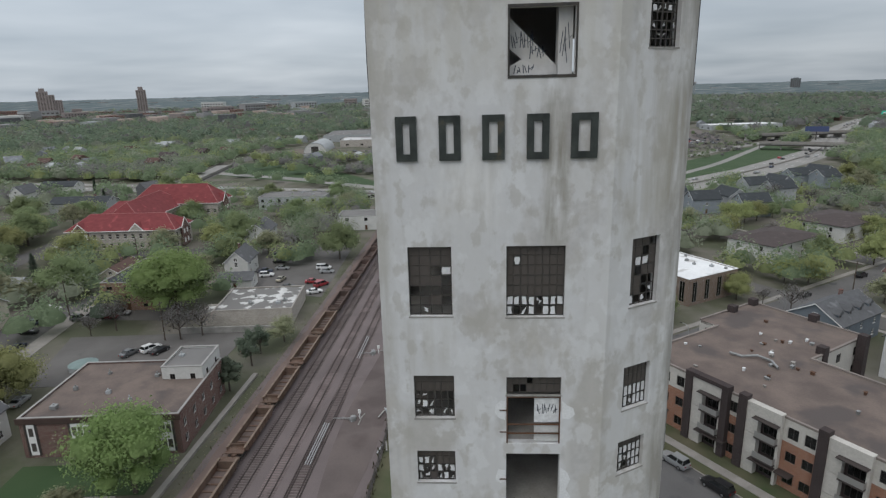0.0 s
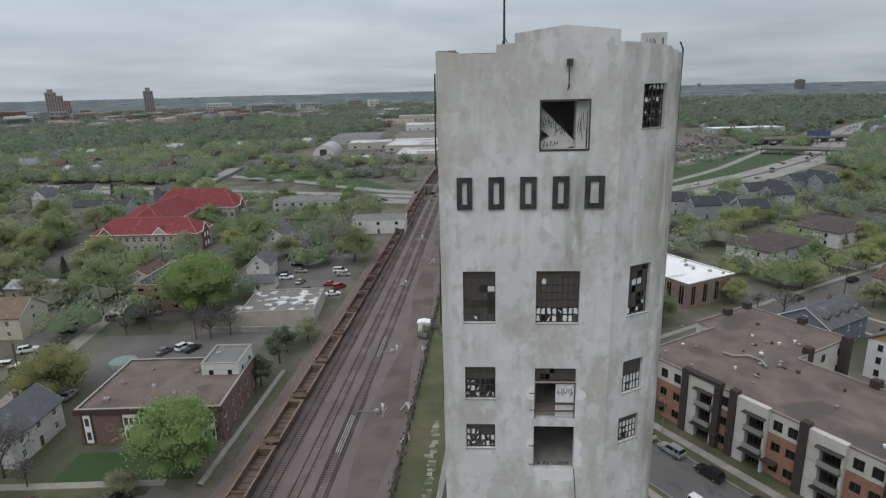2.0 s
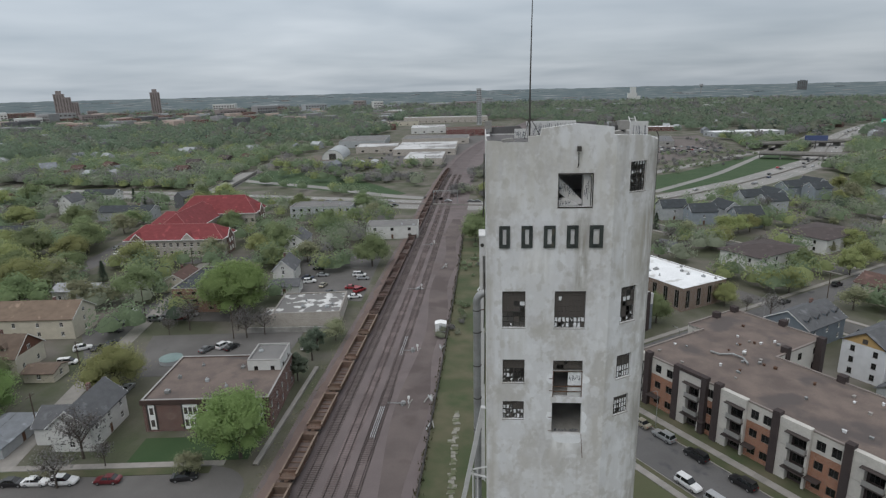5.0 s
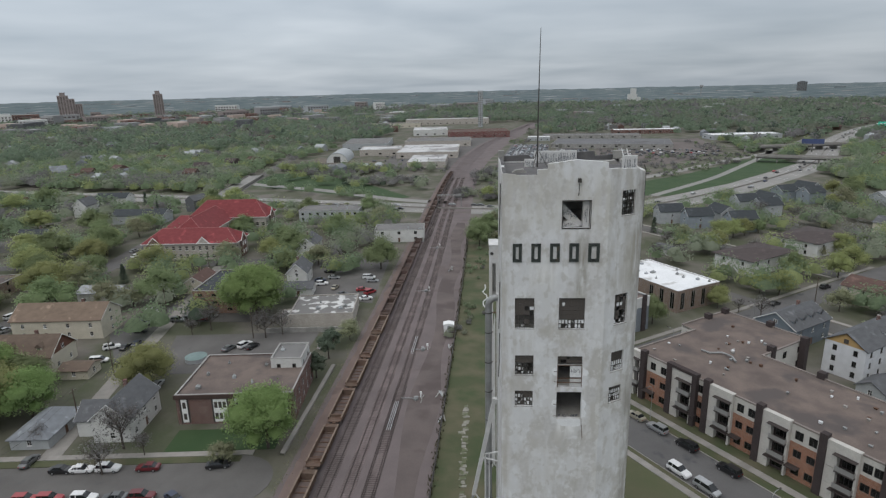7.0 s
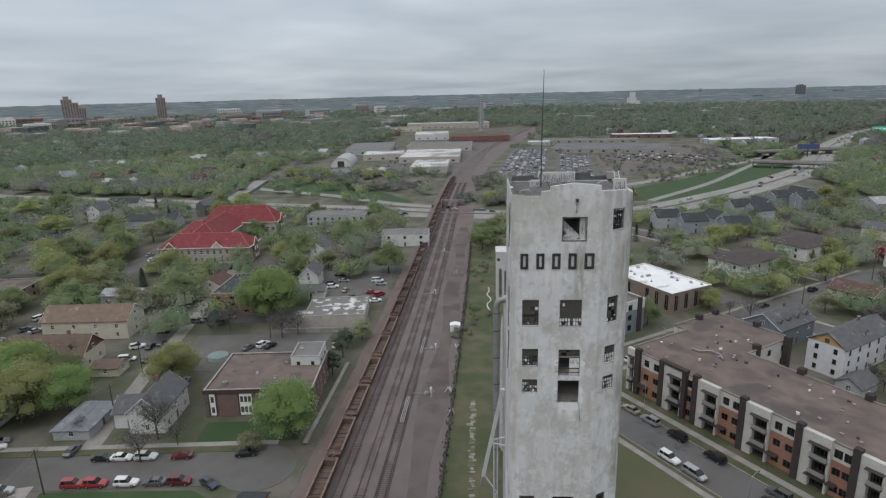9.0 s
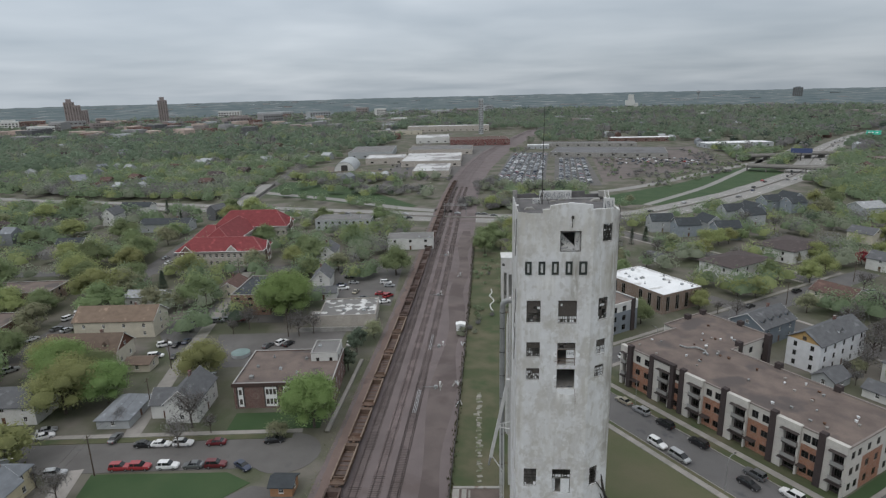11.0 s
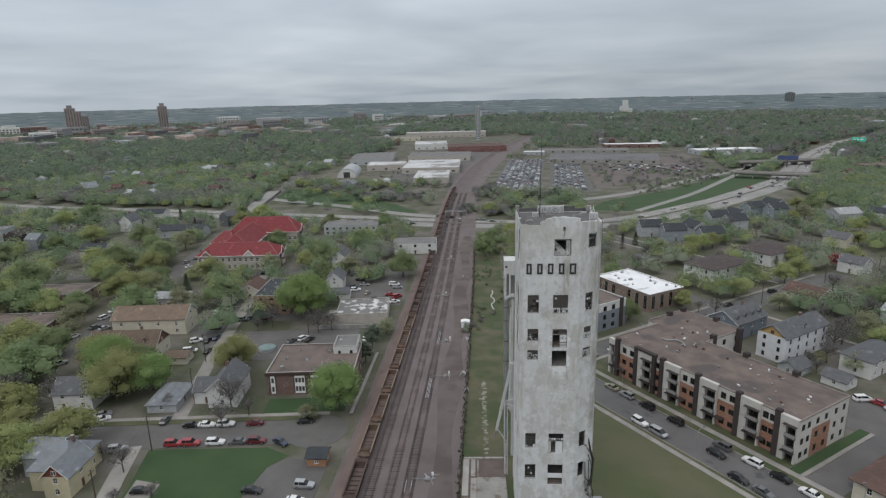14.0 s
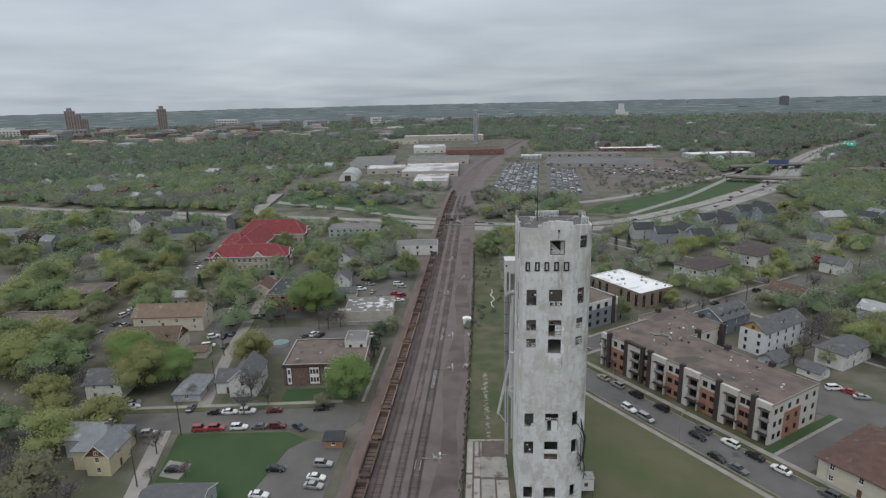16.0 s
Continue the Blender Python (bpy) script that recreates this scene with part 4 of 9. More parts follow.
ROOF_WHITE = mat("white_roof_membrane", (0.82, 0.83, 0.84), (0.72, 0.73, 0.74), 0.15, 0.7, 0.05, stain=(0.46, 0.455, 0.445), stain_at=0.54, stain_scale=0.22)
ROOF_FLAKED = mat("flaking_white_roof_paint", (0.62, 0.62, 0.61), (0.46, 0.46, 0.45), 0.35, 0.8, 0.1, stain=(0.16, 0.155, 0.15), stain_scale=0.3, stain_at=0.43, stain_soft=0.04)
ROOF_BROWN = mat("brown_gravel_roof", (0.180, 0.142, 0.124), (0.118, 0.094, 0.085), 0.22, 0.95, 0.4, 14, stain=(0.092, 0.078, 0.074), stain_scale=0.12, stain_at=0.53)
ROOF_GREY = mat("grey_gravel_roof", (0.20, 0.195, 0.19), (0.15, 0.147, 0.145), 0.12, 0.95, 0.4, 60, stain=(0.10, 0.098, 0.096), stain_scale=0.12)
TRIM_WHITE = plain("white_trim_paint", (0.74, 0.74, 0.73), 0.5)
COPING = mat("weathered_metal_coping", (0.36, 0.35, 0.335), (0.28, 0.27, 0.26), 0.6, 0.6, 0.05)
TRIM_DARK = plain("dark_bronze_trim", (0.045, 0.04, 0.038), 0.5)
DOOR_BROWN = mat("brown_painted_door", (0.14, 0.075, 0.045), (0.10, 0.055, 0.035), 1, 0.6, 0.1)


def bays(length, pitch, width):
    n = max(int((length - 0.8) / pitch), 1)
    gap = length / n
    return [(gap * (k + 0.5) - width / 2, gap * (k + 0.5) + width / 2) for k in range(n)]


def four_walls(h, w, d, high, floors, wall_m, trim, wsize=(1.0, 1.35), pitch=3.0, sides=(1, 1, 1, 1), base=0.9, step=2.8, door=True, cols=2, rows=2, sill=None, wall_mats=None, thick=0.22):
    """Four walls round the middle of a thing, each a part with its windows; sides: front, right, back, left. Returns their frames."""
    frames = [pose(-w / 2, -d / 2, 0), pose(w / 2, -d / 2, 0, 0, 0, 90), pose(w / 2, d / 2, 0, 0, 0, 180), pose(-w / 2, d / 2, 0, 0, 0, 270)]
    for k, m in enumerate(frames):
        ln = (w, d, w, d)[k]
        cut = 0.0 if k % 2 == 0 else thick
        holes = []
        if sides[k]:
            for f in range(floors if k != 2 else 0):
                z = base + f * step
                if z + wsize[1] < high:
                    holes += [(a, b, z, z + wsize[1]) for a, b in bays(ln, pitch, wsize[0]) if a > cut + 0.1 and b < ln - cut - 0.1]
        drs = []
        if door and k == 0 and holes:
            mid = min(holes, key=lambda q: abs((q[0] + q[1]) / 2 - ln * 0.5) + q[2])
            holes.remove(mid)
            c = (mid[0] + mid[1]) / 2
            drs = [(c - 0.5, c + 0.5, 0.05, 2.15)]
        bm = bmesh.new()
        wall(bm, cut, ln - cut, -0.05, high, thick, holes + drs, m)
        wp = part("wall", bm, (wall_mats or {}).get(k, wall_m), h)
        for q in holes:
            window(wp, m, *q, trim, PANE, cols, rows, 0.06, sill)
        for q in drs:
            bm = bmesh.new()
            box(bm, q[0] + 0.04, 0.05, q[2], q[1] - 0.04, 0.11, q[3] - 0.04, m)
            part("door", bm, DOOR_BROWN, wp)
    bm = bmesh.new()
    box(bm, -w / 2 + thick, -d / 2 + thick, 0.02, w / 2 - thick, d / 2 - thick, 0.1)
    part("floor", bm, CONCRETE_IN, h)
    return frames


def gable_house(x, y, deg, w, d, high, rise, wall_m, roof_m, label, floors=2, trim=None, gable_m=None, dormers=0, chimney=True, hip=0.0, over=0.45, pitch=3.0, wall_mats=None, porch=False, name="house", door=True):
    """A house with its ridge along its own x. hip: how far the ridge is drawn in at the ends."""
    h = thing(name, pose(x, y, 0.0, 0, 0, deg), label, name)
    KEEP_OUT.append((x, y, math.hypot(w, d) * 0.5 + 1.0))
    trim = trim or TRIM_WHITE
    pitch = pitch * (1.9 if math.hypot(x, y) > 225 else 1.4)
    four_walls(h, w, d, high, floors, wall_m, trim, pitch=pitch, wall_mats=wall_mats, door=door, sill=trim)
    t = 0.2
    ex, ey = w / 2 + over, d / 2 + over
    ez = high - rise * over / (d / 2)
    bm = bmesh.new()
    if hip:
        lo = [(-ex, -ey, ez), (ex, -ey, ez), (ex, ey, ez), (-ex, ey, ez)]
        top = [(-w / 2 + hip, 0, high + rise), (w / 2 - hip, 0, high + rise)]
        v = [bm.verts.new((a, b, c - t)) for a, b, c in lo] + [bm.verts.new(p) for p in lo] + [bm.verts.new(p) for p in top]
        for f in ((0, 3, 2, 1), (0, 1, 5, 4), (1, 2, 6, 5), (2, 3, 7, 6), (3, 0, 4, 7), (4, 5, 9, 8), (6, 7, 8, 9), (5, 6, 9), (7, 4, 8)):
            bm.faces.new([v[i] for i in f])
    else:
        turn = pose(0, 0, 0, 0, 0, 90)
        extrude(bm, [(-ey, ez), (-ey, ez + t), (0, high + rise + t), (ey, ez + t), (ey, ez), (0, high + rise)][::-1], -ex, ex, turn)
        for s in (-1, 1):
            gb = bmesh.new()
            a, b = (w / 2 - 0.22, w / 2) if s > 0 else (-w / 2, -w / 2 + 0.22)
            extrude(gb, [(-d / 2, high), (d / 2, high), (0, high + rise)], -b, -a, turn)
            g = part("gable", gb, gable_m or wall_m, h)
            if rise > 1.8:
                wm = pose(w / 2, 0, 0, 0, 0, 90) if s > 0 else pose(-w / 2, 0, 0, 0, 0, 270)
                wb = bmesh.new()
                box(wb, -0.55, -0.05, high + 0.3, 0.55, -0.004, high + 1.45, wm)
                box(wb, -0.04, -0.06, high + 0.3, 0.04, -0.05, high + 1.45, wm)
                wf = part("window", wb, trim, g)
                for q in (-1, 1):
                    pb = bmesh.new()
                    box(pb, min(0.06 * q, 0.48 * q), -0.062, high + 0.38, max(0.06 * q, 0.48 * q), -0.051, high + 1.37, wm)
                    part("pane", pb, PANE_DIRTY, wf)
                # raking trim boards
                tb = bmesh.new()
                for q in (-1, 1):
                    extrude(tb, [(0, high + rise - 0.02), (q * ey, ez - 0.02), (q * ey, ez + t), (0, high + rise + t)][:: q], -(ex + 0.03) if s > 0 else ex, -ex if s > 0 else ex + 0.03, turn)
                part("barge_board", tb, trim, h)
    roof = part("roof", bm, roof_m, h)
    if chimney:
        bm = bmesh.new()
        box(bm, w * 0.18, 0.6, high + rise * 0.4, w * 0.18 + 0.7, 1.3, high + rise + 0.7)
        box(bm, w * 0.18 - 0.06, 0.54, high + rise + 0.7, w * 0.18 + 0.76, 1.36, high + rise + 0.85)
        part("chimney", bm, BRICK_RED, roof)
    for k in range(dormers):
        cx = -w / 2 + w * (k + 0.5) / dormers
        y0 = -d / 2 * 0.72
        z0 = high + rise * 0.28
        bm = bmesh.new()
        box(bm, cx - 0.8, y0, z0 - 0.4, cx + 0.8, y0 + 2.0, z0 + 1.0)
        dm = part("dormer", bm, wall_m, roof)
        bm = bmesh.new()
        extrude(bm, [(cx - 1.05, z0 + 0.85), (cx + 1.05, z0 + 0.85), (cx, z0 + 1.9)], y0 - 0.25, y0 + 2.6)
        part("dormer_roof", bm, roof_m, roof)
        bm = bmesh.new()
        box(bm, cx - 0.4, y0 - 0.03, z0, cx + 0.4, y0 - 0.004, z0 + 0.9)
        part("dormer_window", bm, PANE_DIRTY, roof)
    if porch:
        bm = bmesh.new()
        box(bm, -w * 0.3, -d / 2 - 2.0, 2.45, w * 0.3, -d / 2 + 0.1, 2.65)
        for px in (-w * 0.28, w * 0.28):
            box(bm, px - 0.08, -d / 2 - 1.9, 0, px + 0.08, -d / 2 - 1.74, 2.45)
        box(bm, -w * 0.3, -d / 2 - 2.0, 0, w * 0.3, -d / 2 - 0.01, 0.35)
        part("porch", bm, trim, h)
    return h


def flat_block(x, y, deg, w, d, high, floors, wall_m, roof_m, label, cap=None, wsize=(1.4, 1.4), pitch=3.2, sides=(1, 1, 1, 1), vents=8, trim=None, base=1.0, step=2.9, name="building", wall_mats=None, door=True, par=0.35, cols=2):
    """A flat-roofed building with a parapet and roof vents."""
    h = thing(name, pose(x, y, 0.0, 0, 0, deg), label, "building")
    KEEP_OUT.append((x, y, math.hypot(w, d) * 0.5))
    four_walls(h, w, d, high, floors, wall_m, trim or TRIM_DARK, wsize, pitch, sides, base, step, door, cols, 1, None, wall_mats)
    bm = bmesh.new()
    box(bm, -w / 2 + 0.2, -d / 2 + 0.2, high - 0.35, w / 2 - 0.2, d / 2 - 0.2, high - par + 0.12)
    roof = part("roof", bm, roof_m, h)
    bm = bmesh.new()
    for a in ((-w / 2 - 0.08, -d / 2 - 0.08, w / 2 + 0.08, -d / 2 + 0.3), (-w / 2 - 0.08, d / 2 - 0.3, w / 2 + 0.08, d / 2 + 0.08), (-w / 2 - 0.08, -d / 2 + 0.3, -w / 2 + 0.3, d / 2 - 0.3), (w / 2 - 0.3, -d / 2 + 0.3, w / 2 + 0.08, d / 2 - 0.3)):
        box(bm, a[0], a[1], high, a[2], a[3], high + 0.14)
    part("coping", bm, cap or COPING, roof)
    rnd = random.Random(int(x * 3 + y))
    for k in range(vents):
        vx, vy = rnd.uniform(-w / 2 + 1.5, w / 2 - 1.5), rnd.uniform(-d / 2 + 1.5, d / 2 - 1.5)
        s = rnd.uniform(0.25, 0.6)
        bm = bmesh.new()
        box(bm, vx - s, vy - s, high - 0.3, vx + s, vy + s, high + rnd.uniform(0.1, 0.5))
        tube(bm, (vx, vy, high), (vx, vy, high + 0.75), 0.12)
        part("roof_vent", bm, STEEL_GALV if k % 3 else PALE_GREY, roof)
    return h

# ---- what clings to the tower: leg shaft behind, pipes, brace, chutes ----
leg = thing("elevator_leg_head", T7, "pale concrete leg head with open slots behind the tower", "shaft")
HL, HR, HF, HB = -6.6, -2.4, 42.0, 46.2
bm = bmesh.new()
wall(bm, HL, HR, 35.0, 44.6, 0.28, [(HL + 0.5, HL + 1.15, 35.3, 41.4), (HL + 1.55, HL + 2.75, 35.3, 41.0)], pose(0, HF, 0))
part("front_wall", bm, CONCRETE, leg)
bm = bmesh.new()
wall(bm, 0.0, HB - HF - 0.28, 35.0, 44.6, 0.28, [(0.7, 1.6, 35.3, 41.2), (2.2, 3.2, 35.3, 41.2)], pose(HL, HB, 0, 0, 0, -90))
part("side_wall", bm, CONCRETE, leg)
bm = bmesh.new()
box(bm, HL + 0.28, HB - 0.28, 35.0, HR, HB, 44.6)
part("back_wall", bm, CONCRETE_OLD, leg)
bm = bmesh.new()
box(bm, HL - 0.1, HF - 0.1, 44.6, HR, HB + 0.1, 44.8)
part("roof", bm, CONCRETE_PATCH, leg)
bm = bmesh.new()
tube(bm, (HL + 0.45, HF - 0.04, 43.2), (HL + 0.45, HF + 0.02, 43.2), 0.3, n=14)
part("vent_hole", bm, STEEL_DARK, leg)
bm = bmesh.new()
box(bm, HL, HF, 34.7, HR, HB, 35.0)
part("floor", bm, CONCRETE_OLD, leg)
for x0, y0, z0 in ((-6.5, 42.1, 0.0), (-6.5, 45.6, 0.0), (-3.2, 42.1, 0.0), (-3.2, 45.6, 0.0)):
    bm = bmesh.new()
    box(bm, x0, y0, z0, x0 + 0.55, y0 + 0.5, 34.7)
    part("column", bm, CONCRETE, leg)
for z in (6, 12, 18, 24, 30):
    bm = bmesh.new()
    box(bm, -6.45, 42.6, z, -6.05, 45.6, z + 0.4)
    part("cross_beam", bm, CONCRETE, leg)
bm = bmesh.new()
extrude(bm, [(-6.5, 14.0), (-5.95, 13.0), (-5.95, 38.0), (-6.1, 39.0), (-6.3, 36.0)], 24.0, 24.5)
part("feed_spout", bm, CONCRETE_PATCH, leg, "long tapering pale sheet spout")

pipes = thing("dust_pipe", T7, "dull grey steel dust pipe with a bend at its top", "pipe")
bm = bmesh.new()
bend = [(-5.8 - 1.15 * math.sin(a), 26.5, 39.5 + 1.15 * math.cos(a)) for a in np.linspace(0, 1.5708, 8)]
pipe(bm, [(-4.4, 26.5, 40.65)] + bend + [(-6.95, 26.5, 34), (-7.0, 26.5, 28), (-7.0, 26.5, 0.1)], 0.52, 14)
part("pipe", bm, STEEL_GALV, pipes)
for z in (38.2, 35.0, 30, 25, 20, 12, 5):
    bm = bmesh.new()
    tube(bm, (-6.97, 26.5, z), (-6.97, 26.5, z + 0.12), 0.6, n=12)
    part("flange", bm, STEEL_DARK, pipes)
    bm = bmesh.new()
    box(bm, -6.5, 26.4, z + 0.02, -5.7, 26.6, z + 0.12)
    part("bracket", bm, STEEL_RUST, pipes)
bm = bmesh.new()
box(bm, -5.75, 26.2, 0, -5.3, 26.8, 41.3)
part("column", bm, CONCRETE, pipes)
bm = bmesh.new()
box(bm, -5.3, 26.3, 40.9, 0.0, 26.7, 41.2)
box(bm, -5.3, 26.3, 40.0, -4.2, 26.7, 40.9)
box(bm, -0.5, 26.2, 0, 0.0, 26.8, 41.3)
part("portal_frame", bm, CONCRETE_OLD, pipes)

for q, z0 in enumerate((56.5, 45.8, 39.6)):
    bm = bmesh.new()
    pipe(bm, [(-6.0, 1.2 + q * 0.8, z0 + 5.5), (-6.05, 1.2 + q * 0.8, z0 + 2), (-6.1, 1.6 + q * 0.8, z0)], 0.05, 6)
    hc = part("wall_conduit", bm, STEEL_DARK)
    hc.matrix_basis = T7
    tagged(hc, "dark conduit hanging on the tower side", "conduit")

brace = thing("conveyor_chute", T7, "pale slanting steel conveyor chute with struts", "chute")
bm = bmesh.new()
pts = [Vector((-6.2, 18.0, 28.5)), Vector((-9.4, 19.9, 11.0))]
d = (pts[1] - pts[0]).normalized()
side = Vector((0, 1, 0)).cross(d).normalized()
up = d.cross(side)
c = [bm.verts.new(p + side * a + up * b) for p in pts for a, b in ((-0.28, -0.28), (0.28, -0.28), (0.28, 0.28), (-0.28, 0.28))]
for f in ((0, 1, 2, 3), (7, 6, 5, 4), (0, 4, 5, 1), (1, 5, 6, 2), (2, 6, 7, 3), (3, 7, 4, 0)):
    bm.faces.new([c[i] for i in f])
part("chute", bm, CONCRETE_PATCH, brace)
for a, b in (((-8.0, 19.0, 18.6), (-5.7, 18.6, 19.4)), ((-8.1, 19.0, 18.2), (-5.7, 19.4, 17.2)), ((-8.1, 19.1, 18.0), (-5.7, 18.0, 18.2)), ((-6.2, 18.0, 28.3), (-5.6, 18.0, 28.3)), ((-7.6, 18.9, 18.5), (-7.6, 18.9, 0)), ((-7.0, 18.9, 18.7), (-7.0, 18.9, 0)), ((-5.6, 18.0, 28.5), (-5.6, 18.0, 0)), ((-5.6, 19.0, 28.5), (-5.6, 19.0, 0)), ((-9.3, 19.85, 11.4), (-7.0, 19.4, 8.0)), ((-7.3, 19.2, 8.0), (-7.3, 19.2, 0))):
    bm = bmesh.new()
    tube(bm, a, b, 0.11)
    part("strut", bm, CONCRETE_PATCH, brace)
bm = bmesh.new()
tube(bm, (-9.4, 19.9, 11.0), (-9.8, 20.1, 9.0), 0.26, 0.16)
part("spout", bm, STEEL_GALV, brace)

for q, (u, v, pts) in enumerate(((0, 0, [(7.6, 1.9, 20.5), (8.2, 1.8, 17.5), (8.9, 2.4, 15.0), (8.6, 2.2, 11.5), (7.4, 1.2, 9.0)]), (0, 0, [(7.0, 1.4, 15.5), (7.3, 1.2, 11.0), (8.2, 1.4, 8.0), (9.4, 2.2, 6.0)]))):
    ch = thing("torn_chute", T7, "torn rusty sheet chute hanging at the corner", "chute")
    bm = bmesh.new()
    pipe(bm, pts, 0.2, 8)
    part("duct", bm, STEEL_DARK if q == 0 else STEEL_GALV, ch)
    bm = bmesh.new()
    for p in pts[1:-1]:
        tube(bm, p, (p[0] - 0.7, p[1] + 0.1, p[2] + 0.15), 0.05)
    part("bracket", bm, STEEL_DARK, ch)
frame_ = thing("hanging_frame", T7, "dark rusted steel frame hanging at the tower corner", "frame")
for a, b in (((6.9, 1.1, 19.5), (8.9, 2.0, 16.0)), ((8.9, 2.0, 16.0), (8.6, 1.9, 9.5)), ((7.6, 1.3, 17.2), (8.8, 1.9, 13.5)), ((8.8, 1.9, 13.5), (8.3, 1.6, 10.0)), ((7.2, 1.0, 12.5), (9.0, 2.0, 8.5)), ((9.0, 2.0, 8.5), (8.9, 2.2, 5.2)), ((7.8, 1.3, 16.0), (7.9, 1.3, 8.0))):
    bm = bmesh.new()
    tube(bm, a, b, 0.09, n=6)
    part("strut", bm, STEEL_DARK, frame_)
hut = thing("wall_hut", T7, "small white sheet-metal hut on the tower's corner", "hut")
bm = bmesh.new()
wall(bm, 0, 3.4, 1.9, 4.9, 0.1, [(1.3, 2.1, 2.9, 3.9)], pose(7.9, 2.4, 0))
box(bm, 7.9, 2.5, 1.9, 8.0, 5.0, 4.9)
box(bm, 11.2, 2.5, 1.9, 11.3, 5.0, 4.9)
box(bm, 8.0, 4.9, 1.9, 11.2, 5.0, 4.9)
part("wall", bm, WHITE_HUT := siding("dented_white_sheet", (0.55, 0.55, 0.54)), hut)
bm = bmesh.new()
box(bm, 7.8, 2.25, 4.9, 11.45, 5.1, 5.0)
part("roof", bm, STEEL_GALV, hut)
bm = bmesh.new()
for x in (8.0, 11.1):
    for y in (2.6, 4.8):
        box(bm, x, y, 0, x + 0.15, y + 0.15, 1.9)
tagged(part("legs", bm, STEEL_RUST, hut))
window(hut, pose(7.9, 2.4, 0), 1.3, 2.1, 2.9, 3.9, STEEL_DARK, PANE_DIRTY)

# pale ladder lying along the roof edge
ladder = thing("ladder", T7, "pale bent steel ladder leaning on the roof edge", "ladder")
lad_a, lad_b = Vector((7.6, 4.9, 62.6)), Vector((8.25, 10.5, 64.3))
for off in (-0.28, 0.28):
    bm = bmesh.new()
    tube(bm, lad_a + Vector((off, 0, 0)), lad_b + Vector((off, 0, 0)), 0.05, n=6)
    part("rail", bm, CONCRETE_PATCH, ladder)
for k in range(1, 12):
    c = lad_a.lerp(lad_b, k / 12)
    bm = bmesh.new()
    tube(bm, c - Vector((0.28, 0, 0)), c + Vector((0.28, 0, 0)), 0.03, n=5)
    part("rung", bm, CONCRETE_PATCH, ladder)

# rainwater pipe down the rounded corner
bm = bmesh.new()
pipe(bm, [(RX - 0.25, 2.62, 63.5), (RX - 0.1, 2.5, 63.1), (RX - 0.02, 2.75, 62.6), (RX - 0.02, 2.8, 57.0)], 0.05, 7)
dp = part("downpipe", bm, STEEL_DARK)
dp.matrix_basis = T7
tagged(dp, "dark rusted rainwater pipe on the tower corner", "pipe")

# litter and sprayed blocks on the roof
rr = random.Random(11)
for k in range(14):
    bm = bmesh.new()
    s = rr.uniform(0.3, 0.9)
    u, v = rr.uniform(-5, 7), rr.uniform(1.2, 12.5)
    extrude(bm, [(u - s, 62.55), (u + s, 62.55), (u + s * 0.5, 62.55 + s * 0.5), (u - s * 0.6, 62.55 + s * 0.35)], v, v + s)
    ob = part("rubble_block", bm, CONCRETE_OLD)
    ob.matrix_basis = T7
    tagged(ob, "broken concrete lump on the tower roof", "rubble", "rubble on the roof")
for u0, u1, v, h, sd in ((-1.6, 3.4, 13.2, 63.9, 21), (-3.0, -1.8, 9.5, 63.4, 22), (6.7, 8.2, 4.3, 64.2, 23)):
    bm = bmesh.new()
    box(bm, u0, v, 62.55, u1, v + 0.35, h)
    blk = thing("sprayed_block", T7, "concrete upstand covered in sprayed scrawl", "wall block", "upstands on the roof")
    w_ = part("block", bm, CONCRETE_PATCH, blk)
    scrawl(ID, u0 + 0.1, 62.4, u1 - u0 - 0.2, h - 62.6, sd, w_, v - 0.006, max(int((u1 - u0) * 8), 9))

# concrete pad and rubble line by the tower
SLAB_PALE = mat("cracked_slab", (0.38, 0.365, 0.34), (0.28, 0.27, 0.25), 0.3, 0.95, 0.4, 20, coords="World", rnd=0.12, stain=(0.17, 0.13, 0.11), stain_scale=0.4, stain_at=0.55)
pad = tagged(part("concrete_pad", (lambda b: (slab(b, [(-20.4, 22.6), (-17.4, -3), (-6.9, -1.5), (-10.6, 24.2)], 0, 0.12), b)[1])(bmesh.new()), mat("brown_footing_soil", (0.150, 0.118, 0.105), (0.110, 0.088, 0.080), 0.4, 0.95, 0.4, 20, coords="World")), "brown soiled footing of broken concrete slabs beside the tower", "slab", kind="structure")


def pad_at(a, b):
    """The place a across and b along the pad."""
    lo_, hi_ = Vector((-17.4, -3)).lerp(Vector((-6.9, -1.5)), a), Vector((-20.4, 22.6)).lerp(Vector((-10.6, 24.2)), a)
    return tuple(lo_.lerp(hi_, b))


for a0, a1, b0, b1, h in ((0.01, 0.15, 0.45, 0.97, 0.3), (0.01, 0.15, 0.02, 0.42, 0.27), (0.2, 0.3, 0.72, 0.98, 0.25), (0.19, 0.32, 0.05, 0.36, 0.26), (0.34, 0.98, 0.38, 0.70, 0.3), (0.20, 0.33, 0.40, 0.69, 0.28), (0.36, 0.66, 0.04, 0.35, 0.27), (0.70, 0.97, 0.06, 0.34, 0.24), (0.02, 0.98, 0.975, 0.997, 0.4), (0.34, 0.38, 0.73, 0.96, 0.22)):
    bm = bmesh.new()
    slab(bm, [pad_at(a0, b0), pad_at(a1, b0), pad_at(a1, b1), pad_at(a0, b1)], 0.1, h)
    part("paving_slab", bm, SLAB_PALE, pad)
